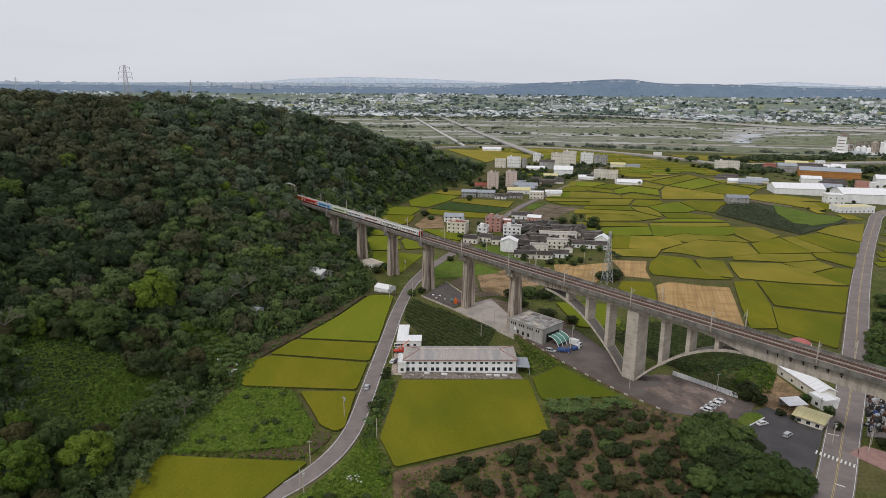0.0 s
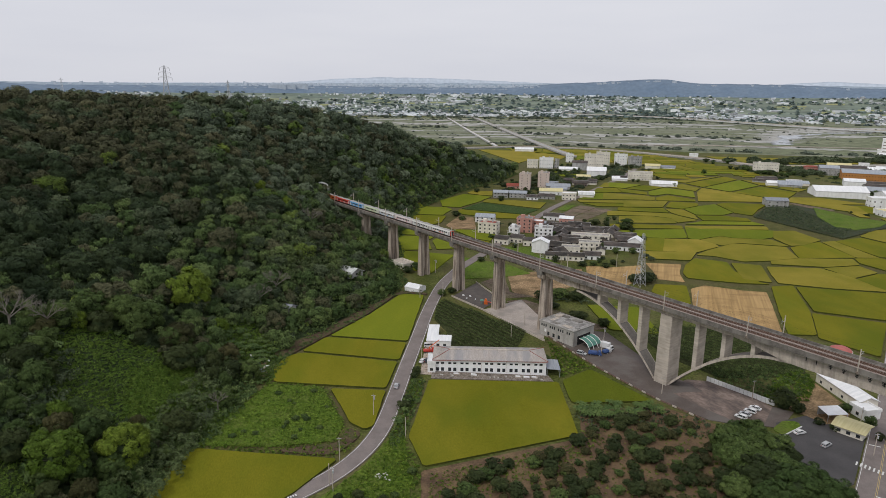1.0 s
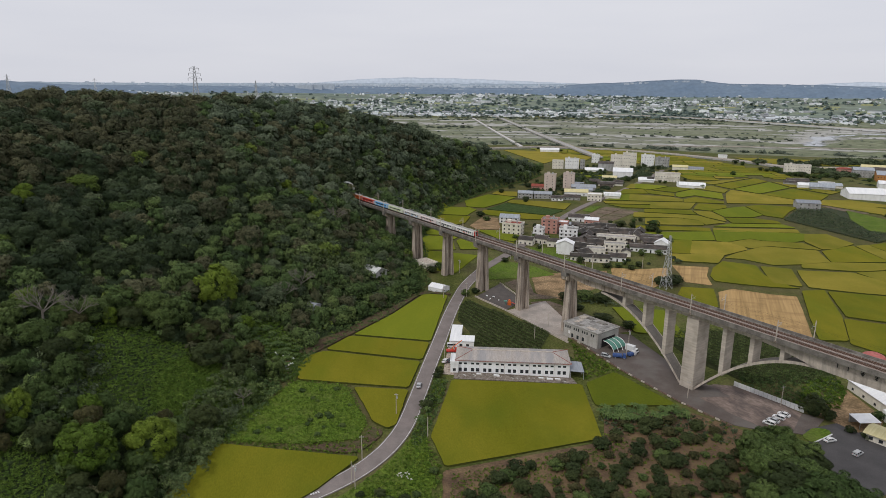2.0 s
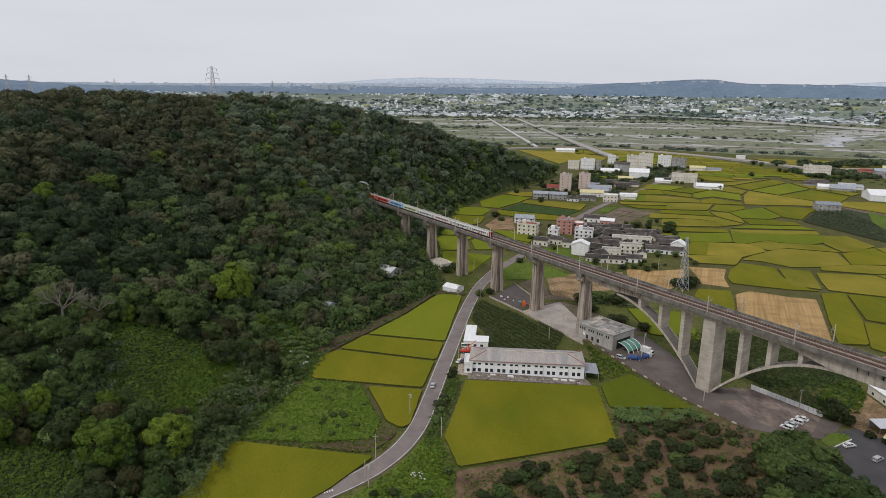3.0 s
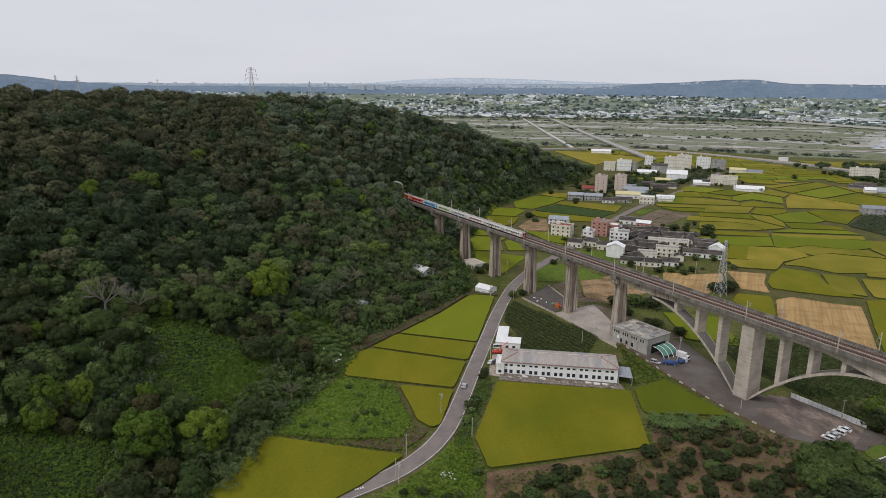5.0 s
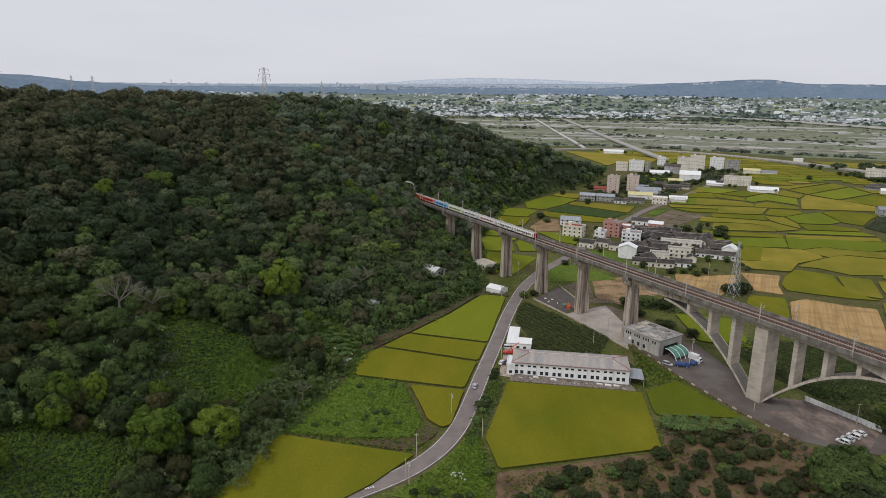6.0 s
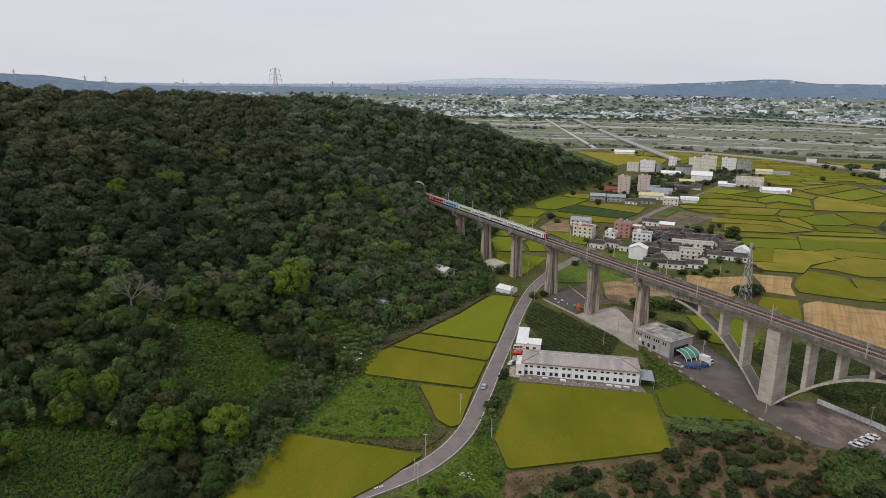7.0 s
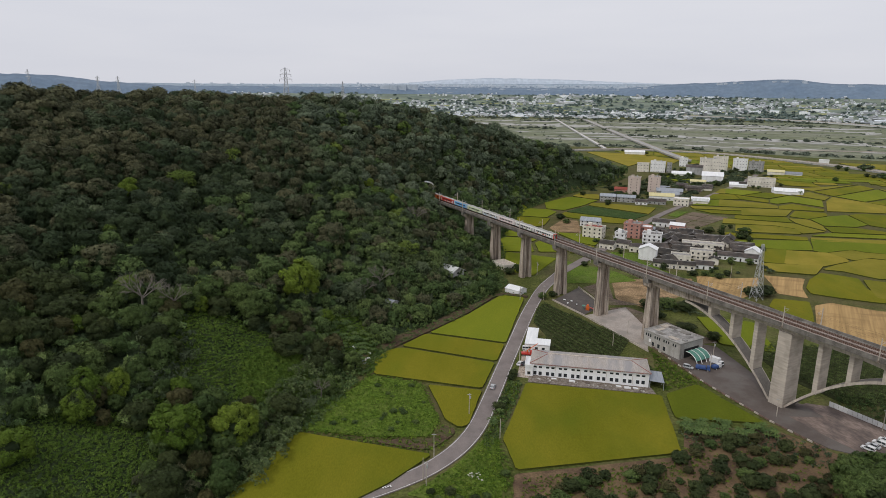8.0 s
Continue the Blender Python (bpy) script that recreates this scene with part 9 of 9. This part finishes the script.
def car(x, y, turn, colour="white_paint", label="white parked saloon car", l=4.5, w=1.78, h=1.48, suv=False, group="parked cars", z=None):
    ob = thing("car", pose(x, y, (float(base_z(x, y)) + 0.3) if z is None else z, 0, 0, turn), label, "car", group)
    b = l / 2
    prof = [(-b, 0.35), (-b, 0.8), (-b + 0.25, 0.98), (b - 1.1, 0.98), (b - 0.12, 0.8), (b, 0.6), (b, 0.35)]
    n = len(prof)
    body = Shape().add([(px, -w / 2, pz) for px, pz in prof] + [(px, w / 2, pz) for px, pz in prof], [tuple(range(n)), tuple(range(n, 2 * n))[::-1]] + [((i + 1) % n, i, n + i, n + (i + 1) % n) for i in range(n)])
    part("body", body, M[colour], ob)
    r0, r1 = (-b + 0.1, -b + 0.35) if suv else (-b + 0.55, -b + 1.15)
    k = 0.14
    part("cabin", Shape().prism([(r0, -w / 2 + 0.05, 0.97), (b - 1.0, -w / 2 + 0.05, 0.97), (b - 1.0, w / 2 - 0.05, 0.97), (r0, w / 2 - 0.05, 0.97)],
                                [(r1, -w / 2 + k, h), (b - 1.95, -w / 2 + k, h), (b - 1.95, w / 2 - k, h), (r1, w / 2 - k, h)]), M["glass"], ob, "dark car windows")
    part("roof", Shape().box(r1 - 0.05, b - 1.9, -w / 2 + k - 0.03, w / 2 - k + 0.03, h - 0.02, h + 0.05, taper=0.05), M[colour], ob)
    for px in (r0 + (r1 - r0) * 0.5, (r1 + b - 1.95) / 2, b - 1.5):
        part("pillar", Shape().box(px - 0.05, px + 0.05, -w / 2 + 0.06, w / 2 - 0.06, 0.97, h - 0.03), M[colour], ob)
    for sx in (-b + 0.8, b - 0.85):
        for sy in (-w / 2 + 0.08, w / 2 - 0.08):
            wheel(ob, sx, sy, 0.32)
    for sy in (-w / 2 + 0.25, w / 2 - 0.25):
        part("headlight", Shape().box(b - 0.1, b + 0.02, sy - 0.18, sy + 0.18, 0.58, 0.74), M["lamp_white"], ob)
        part("tail_light", Shape().box(-b - 0.02, -b + 0.08, sy - 0.15, sy + 0.15, 0.62, 0.82), M["lamp_red"], ob)
    return ob


for i, (x, y) in enumerate(((105.0, 228.8), (107.6, 231.2), (110.6, 233.8), (113.6, 236.4))):
    car(x, y, 137, "white_paint" if i != 1 else "silver_paint", ("white" if i != 1 else "silver") + " car parked in a row on the lot", suv=i in (0, 2), h=1.7 if i in (0, 2) else 1.48)
car(122.2, 218.4, 20, label="white saloon car on dark asphalt")
car(127.6, 210.2, 35, "silver_paint", "pale silver car on dark asphalt", suv=True, h=1.65)
car(-30.8, 243, 88, "silver_paint", "silver car driving on the country road", group="cars on the road")
car(-20.3, 284.4, 5, label="white van beside the white shed", suv=True, h=1.85, w=1.85)
car(-21.8, 267.8, 70, label="white car parked by the long building")
car(-19.7, 268.5, 75, "dark_paint", "black car parked by the long building")
car(52.6, 284.2, -30, "silver_paint", "silver pickup beside the awning", suv=True, h=1.7)


def truck(x, y, turn, label, box, cab, l=6.2, box_h=2.6, tarp=False):
    ob = thing("truck", pose(x, y, float(base_z(x, y)) + 0.3, 0, 0, turn), label, "truck", "trucks in the yard")
    part("chassis", Shape().box(-l / 2, l / 2, -0.9, 0.9, 0.5, 0.8), M["dark"], ob)
    if tarp:
        part("load_bed", Shape().box(-l / 2, l / 2 - 1.9, -1.05, 1.05, 0.8, 1.5), M[box], ob)
        part("tarpaulin", Shape().box(-l / 2 - 0.1, l / 2 - 1.8, -1.15, 1.15, 1.5, 2.1, taper=0.3), M["blue"], ob)
    else:
        part("load_box", Shape().box(-l / 2, l / 2 - 1.8, -1.1, 1.1, 0.8, 0.8 + box_h), M[box], ob)
    c = l / 2
    part("cab", Shape().prism([(c - 1.65, -1.0, 0.5), (c, -1.0, 0.5), (c, 1.0, 0.5), (c - 1.65, 1.0, 0.5)], [(c - 1.6, -0.9, 2.4), (c - 0.4, -0.9, 2.4), (c - 0.4, 0.9, 2.4), (c - 1.6, 0.9, 2.4)]), M[cab], ob)
    part("windscreen", Shape().prism([(c - 0.22, -0.85, 1.4), (c - 0.12, -0.85, 1.4), (c - 0.12, 0.85, 1.4), (c - 0.22, 0.85, 1.4)], [(c - 0.42, -0.8, 2.2), (c - 0.32, -0.8, 2.2), (c - 0.32, 0.8, 2.2), (c - 0.42, 0.8, 2.2)]), M["glass"], ob)
    for sx in (-l / 2 + 1.2, l / 2 - 1.0):
        for sy in (-0.95, 0.95):
            wheel(ob, sx, sy, 0.42)
    return ob


truck(66, 291.5, -42, "white box lorry on the asphalt yard", "white_paint", "white_paint")
truck(58.8, 283.8, -10, "blue truck with tarpaulin-covered load", "blue", "blue", tarp=True)
truck(65, 286.8, 40, "small blue truck with tarpaulin", "blue", "white_paint", l=4.6, tarp=True)
crane = truck(-19.5, 278.2, 8, "red crane truck with orange boom", "red", "red", l=5.6, box_h=0.6)
part("boom", Shape().box(-0.25, 0.25, -0.2, 0.2, 1.5, 2.6).bar((0, 0, 2.5), (4.6, 1.0, 5.6), 0.22), M["orange"], crane, "raised orange crane boom")
bike = thing("scooter", pose(142.4, 217.4, -2.7, 0, 0, 20), "parked white utility cart by the shop", "cart")
part("cart_body", Shape().box(-1.3, 1.1, -0.6, 0.6, 0.5, 1.0, taper=0.1).box(0.2, 0.9, -0.55, 0.55, 1.0, 1.6), M["white_paint"], bike)
for sx in (-0.9, 0.7):
    for sy in (-0.55, 0.55):
        wheel(bike, sx, sy, 0.3)

# ---------------------------------------------------------------- yards, kerbs, fences
lay("yard", [(38, 309), (44, 318), (70, 313), (86, 271), (100, 249), (125, 237.5), (118, 230.5), (101.5, 224), (92, 227), (76.5, 244), (57.5, 272)], M["asphalt_dark"], 0.22, "grey-black asphalt yard under the viaduct", "yard")
lay("lot", [(82, 253), (92, 238), (102, 226), (113, 226), (121.5, 239), (109, 260.5), (95, 262)], mat("gravelly_lot", (0.115, 0.082, 0.068), (0.225, 0.172, 0.146), 0.10, fine=0.3, bscale=1.2, stretch=(1, 0.4, 1, 35), stain=((0.052, 0.044, 0.040), 0.16, 0.55, (1.2, 0.5, 1))), 0.26, "worn reddish gravel parking lot", "parking lot")
lay("lane", [(110, 224), (121.5, 239), (128, 235), (117, 222)], M["asphalt_dark"], 0.24, "dark asphalt lane between lot and car park", "lane")
lay("car_park", [(106, 202), (114.5, 217), (117, 226), (130, 232), (138, 234), (150, 224.5), (144.5, 216), (124.5, 187.5), (119, 184), (112, 192)], mat("car_park_asphalt", (0.055, 0.052, 0.054), (0.080, 0.076, 0.077), 0.12, rough=0.9, bscale=3.0, fine=0.15), 0.26, "dark asphalt car park beside the main road", "car park")
lay("playground_floor", [(-11.5, 355.5), (2.5, 382), (16, 354), (6, 337.5)], mat("dark_play_floor", (0.075, 0.065, 0.06), (0.11, 0.095, 0.085), 0.3, fine=0.2), 0.25, "dark rubber-floored playground", "playground")
lay("concrete_apron", [(6, 336.5), (29, 356), (40, 322), (36, 298.5)], mat("pale_apron", (0.315, 0.272, 0.238), (0.415, 0.365, 0.325), 0.12, fine=0.15, stain=((0.22, 0.2, 0.18), 0.1, 0.6)), 0.24, "pale concrete apron between piers", "apron")
lay("red_pavement", [(143, 199), (152, 204), (170, 190), (156, 178)], mat("red_paving", (0.26, 0.15, 0.13), (0.34, 0.21, 0.18), 0.4, fine=0.2), 0.3, "faded red paved forecourt", "pavement")
lay("scrap_yard", [(157, 210.5), (178, 243), (200, 243), (178, 208)], M["asphalt"], 0.25, "paved scrap yard by the main road", "yard")
lay("front_yard", [(-22, 256), (-22, 292), (-10, 292), (-10, 283), (-16, 274), (-16, 256)], M["concrete"], 0.22, "grey concrete forecourt of the white buildings", "yard")
lay("soil_yard", [(-17, 252.5), (-17, 259.5), (34, 261), (36, 255)], M["rubble_soil"], 0.25, "strip of bare soil with rubble before the long building", "soil")
lay("soil_patch", [(124, 243), (136, 226), (146, 230), (152, 238), (150, 262), (138, 250)], M["soil"], 0.3, "bare brown earth beside the long shed", "soil")
path = [Vector((37.4, 306.5)), Vector((57.1, 271.2)), Vector((76.2, 243.1)), Vector((90.7, 225.8))]
i = 0
M["kerb_red"] = mat("faded_red_paint", (0.13, 0.085, 0.065), (0.21, 0.14, 0.11), 0.6, fine=0.3)
for a, b in zip(path, path[1:]):
    n = int((b - a).length / 2.4)
    turn = math.degrees(math.atan2(b.y - a.y, b.x - a.x))
    for k in range(n):
        p = a + (b - a) * ((k + 0.5) / n)
        ob = thing("barrier_block", pose(p.x, p.y, float(base_z(p.x, p.y)) + 0.2, 0, 0, turn), "low painted concrete barrier block at the yard's edge", "barrier", "barrier blocks round the yard")
        part("block", Shape().box(-1.0, 1.0, -0.22, 0.22, 0, 0.62, taper=0.06), M["concrete_light"] if i % 3 == 0 else M["kerb_red"], ob)
        i += 1
fence = thing("metal_fence", pose(0, 0, 0), "pale corrugated metal fence round the lot", "fence")
a, b = Vector((103.2, 261.5)), Vector((122.8, 240.0))
for k in range(16):
    p, q = a + (b - a) * (k / 16), a + (b - a) * ((k + 1) / 16 - 0.004)
    d = Vector((-(q - p).y, (q - p).x)).normalized() * 0.05
    z = float(base_z(p.x, p.y))
    part("panel", Shape().prism([(*(p - d), z - 0.3), (*(q - d), z - 0.3), (*(q + d), z - 0.3), (*(p + d), z - 0.3)], [(*(p - d), z + 2.4), (*(q - d), z + 2.4), (*(q + d), z + 2.4), (*(p + d), z + 2.4)]), M["white_roof"], fence)
wall = thing("low_wall", pose(0, 0, 0), "low concrete wall round the playground", "wall")
for p, q in (((-12, 356), (6.2, 336.3)), ((6.2, 336.3), (36.5, 298)), ((2.5, 383), (17, 354))):
    p, q = Vector(p), Vector(q)
    d = Vector((-(q - p).y, (q - p).x)).normalized() * 0.12
    zp, zq = float(base_z(*p)), float(base_z(*q))
    part("wall_run", Shape().prism([(*(p - d), zp - 0.4), (*(q - d), zq - 0.4), (*(q + d), zq - 0.4), (*(p + d), zp - 0.4)], [(*(p - d), zp + 1.0), (*(q - d), zq + 1.0), (*(q + d), zq + 1.0), (*(p + d), zp + 1.0)]), M["concrete_light"], wall)
play = thing("play_frame", pose(8, 346, gz(8, 346) + 0.2), "orange and green climbing frame with slide", "playground equipment")
part("tower", Shape().box(-1, 1, -1, 1, 0, 1.6).box(-0.9, 0.9, -0.9, 0.9, 1.6, 3.2, taper=0.5), M["orange"], play)
part("slide", Shape().prism([(1, -0.5, 1.5), (4.2, -0.5, 0.2), (4.2, 0.5, 0.2), (1, 0.5, 1.5)], [(1, -0.5, 1.75), (4.2, -0.5, 0.45), (4.2, 0.5, 0.45), (1, 0.5, 1.75)]), M["red"], play)
part("canopy", Shape().box(-3.2, -1.2, -1, 1, 2.2, 2.6, taper=0.4).bar((-2.2, 0, 0), (-2.2, 0, 2.3), 0.15), M["green_roof"], play)
for x, y in ((-3, 352), (-1, 356), (2, 351), (-5, 357)):
    sp = thing("spring_rider", pose(x, y, gz(x, y) + 0.2, 0, 0, x * 40), "small white spring rider in the playground", "playground equipment", "spring riders")
    part("seat", Shape().box(-0.7, 0.7, -0.25, 0.25, 0.45, 1.0, taper=0.12), M["white_wall"], sp)
    part("spring", Shape().tube((0, 0, 0), (0, 0, 0.5), 0.18, 0.14, 8), M["dark"], sp)
plot("grass_patch", [(113.6, 221.3), (115.5, 216.4), (125.2, 223.2), (125.9, 227.4), (120.5, 227.8)], M["grass"], 0.42, "grass patch between the lot and the car park", "grass", edge=0.0)
ka, kb = Vector((115.5, 216.4)), Vector((125.4, 223.4))
for k in range(9):
    p = ka + (kb - ka) * ((k + 0.5) / 9)
    ob = thing("kerb_stone", pose(p.x, p.y, float(base_z(p.x, p.y)) + 0.25, 0, 0, math.degrees(math.atan2((kb - ka).y, (kb - ka).x))), "white painted kerb stone beside the car park", "kerb stone", "kerb stones of the car park")
    part("block", Shape().box(-0.75, 0.75, -0.16, 0.16, 0, 0.42, taper=0.05), M["white_wall"], ob)
for x, y, r, h in ((196.8, 268.8, 5, 9), (205.7, 278.3, 6, 10), (215.3, 295.5, 5.5, 10), (225.7, 306.8, 6, 10), (197.5, 262.9, 6, 10), (239.4, 327.3, 5, 9), (260.2, 355.6, 6, 10)):
    tree(x, y, r, h, "tree_mid", int(x) % 4, "trees beyond the main road", clumps=2000)
# crossing and road marks
mark = thing("road_markings", pose(0, 0, 0), "white zebra crossing and stop lines on asphalt", "road marking", kind="structure")
z0 = -3.0 + 0.345
a, b = Vector((132.2, 199.6)), Vector((140.2, 191.2))
for k in range(10):
    p = a + (b - a) * (k / 9)
    q = Vector((0.62, 0.78)) * 1.3
    o = (b - a).normalized() * 0.26
    part("crossing_bar", Shape().prism([(*(p - q - o), z0), (*(p - q + o), z0), (*(p + q + o), z0), (*(p + q - o), z0)], [(*(p - q - o), z0 + 0.02), (*(p - q + o), z0 + 0.02), (*(p + q + o), z0 + 0.02), (*(p + q - o), z0 + 0.02)]), M["white_line"], mark)
for (x0, y0), (x1, y1) in (((143.4, 211.9), (146.7, 210.4)), ((127.5, 180.8), (129.7, 179.0))):
    part("stop_bar", Shape().prism([(x0, y0, z0), (x1, y1, z0), (x1 + 0.25, y1 + 0.45, z0), (x0 + 0.25, y0 + 0.45, z0)], [(x0, y0, z0 + 0.02), (x1, y1, z0 + 0.02), (x1 + 0.25, y1 + 0.45, z0 + 0.02), (x0 + 0.25, y0 + 0.45, z0 + 0.02)]), M["white_line"], mark)
for k in range(4):
    p = Vector((-55.1, 168.3)) + Vector((0.66, 0.47)) * k
    q = Vector((-0.28, 0.40)) if k % 2 else Vector((-0.22, 0.32))
    o = Vector((0.2, 0.14))
    zr = float(base_z(p.x, p.y)) + 0.62
    part("letter_bar", Shape().prism([(*(p - q - o), zr), (*(p - q + o), zr), (*(p + q + o), zr), (*(p + q - o), zr)], [(*(p - q - o), zr + 0.02), (*(p - q + o), zr + 0.02), (*(p + q + o), zr + 0.02), (*(p + q - o), zr + 0.02)]), M["white_line"], mark)
# scrap in the yard
sr = random.Random(6)
JUNK = ["silver_paint", "dark_paint", "rail", "steel", "dark", "black", "dark", "rail", "black", "white_paint", "flat_roof", "concrete", "dark", "silver_paint", "grey_roof", "dark", "rail", "black", "dark_paint", "blue"]
for i in range(190):
    t, v = sr.uniform(0, 1), sr.uniform(0.5, 22)
    x, y = 158 + 20 * t + v, 213 + 30 * t + sr.uniform(-1, 1)
    ob = thing("scrap_item", pose(x, y, float(base_z(x, y)) + 0.2, 0, 0, sr.uniform(0, 180)), "piece of stacked scrap metal in the yard", "scrap", "scrap heaps")
    w, d, h = sr.uniform(0.4, 1.5), sr.uniform(0.4, 1.1), sr.uniform(0.5, 2.2)
    sh = Shape().prism([(-w, -d, 0), (w, -d, 0), (w * 0.9, d, 0), (-w, d * 0.8, 0)], [(-w * sr.uniform(0.5, 1), -d, h * 0.7), (w * 0.8, -d * sr.uniform(0.4, 1), h), (w * 0.7, d * 0.8, h * sr.uniform(0.6, 1)), (-w * 0.8, d * 0.7, h * 0.8)])
    part("scrap_body", sh, M[sr.choice(JUNK)], ob)
    if i % 3 == 0:
        part("scrap_top", Shape().box(-w * 0.5, w * 0.4, -d * 0.4, d * 0.5, h * 0.7, h + 0.4, taper=0.1), M[sr.choice(JUNK)], ob)

# round red shelter beyond the viaduct
pav = thing("shelter", pose(179.5, 297.5, gz(180, 298) - 0.5) @ Matrix.Scale(0.72, 4), "round shelter with low pinkish red dome roof", "shelter")
dome = Shape()
for (r0, z0), (r1, z1) in (((7.2, 2.6), (6.2, 3.9)), ((6.2, 3.9), (4.2, 4.9)), ((4.2, 4.9), (0.3, 5.5))):
    n = 20
    dome.prism([(math.cos(i * math.tau / n) * r0, math.sin(i * math.tau / n) * r0, z0) for i in range(n)], [(math.cos(i * math.tau / n) * r1, math.sin(i * math.tau / n) * r1, z1) for i in range(n)])
part("roof", dome, mat("faded_red_canvas", (0.34, 0.10, 0.09), (0.44, 0.15, 0.13), 0.4, fine=0.08), pav)
part("rim", Shape().tube((0, 0, 2.35), (0, 0, 2.62), 7.4, 7.4, 20), M["white_wall"], pav)
for i in range(8):
    a = i * math.tau / 8
    part("post", Shape().bar((math.cos(a) * 6.8, math.sin(a) * 6.8, -0.5), (math.cos(a) * 6.8, math.sin(a) * 6.8, 2.5), 0.12), M["steel"], pav)

# loose stones and sacks
M["pale_stone"] = mat("pale_stone", (0.40, 0.39, 0.36), (0.58, 0.56, 0.53), 1.2, fine=0.15)
for i in range(46):
    if i < 24:
        x, y, k, label = -28 + sr.uniform(-2.6, 2.6), 182 + sr.uniform(-2.4, 2.4), sr.uniform(0.3, 0.7), "pale stone on the grassy verge"
    else:
        x, y, k, label = sr.uniform(-14, 32), 256.3 + sr.uniform(-0.8, 1.0), sr.uniform(0.25, 0.7), "pale rubble before the long building"
    ob = thing("stone", pose(x, y, gz(x, y) + 0.1, 0, 0, sr.uniform(0, 180)), label, "stone", "loose stones")
    w, d, h = k, k * sr.uniform(0.6, 1), k * sr.uniform(0.5, 0.9)
    part("rock", Shape().prism([(-w, -d * 0.6, 0), (w * 0.5, -d, 0), (w, d * 0.4, 0), (-w * 0.4, d, 0)], [(-w * 0.5, -d * 0.3, h), (w * 0.3, -d * 0.5, h * 0.8), (w * 0.5, d * 0.3, h * 0.9), (-w * 0.2, d * 0.5, h)]), M["pale_stone"], ob)
for i, x in enumerate((-6, 1.5, 21, 24.5, 28)):
    ob = thing("material_stack", pose(x, 257.3, gz(x, 257) + 0.25, 0, 0, sr.uniform(-8, 8)), "stack of white building material before the long building", "material stack", "stacks before the building")
    part("slab", Shape().box(-1.3, 1.3, -0.5, 0.5, 0, 0.5, taper=0.05), M["white_wall"] if i % 2 else M["concrete_light"], ob)
    part("cover", Shape().box(-1.35, 0.8, -0.55, 0.55, 0.5, 0.62, taper=0.05), M["white_roof"], ob)
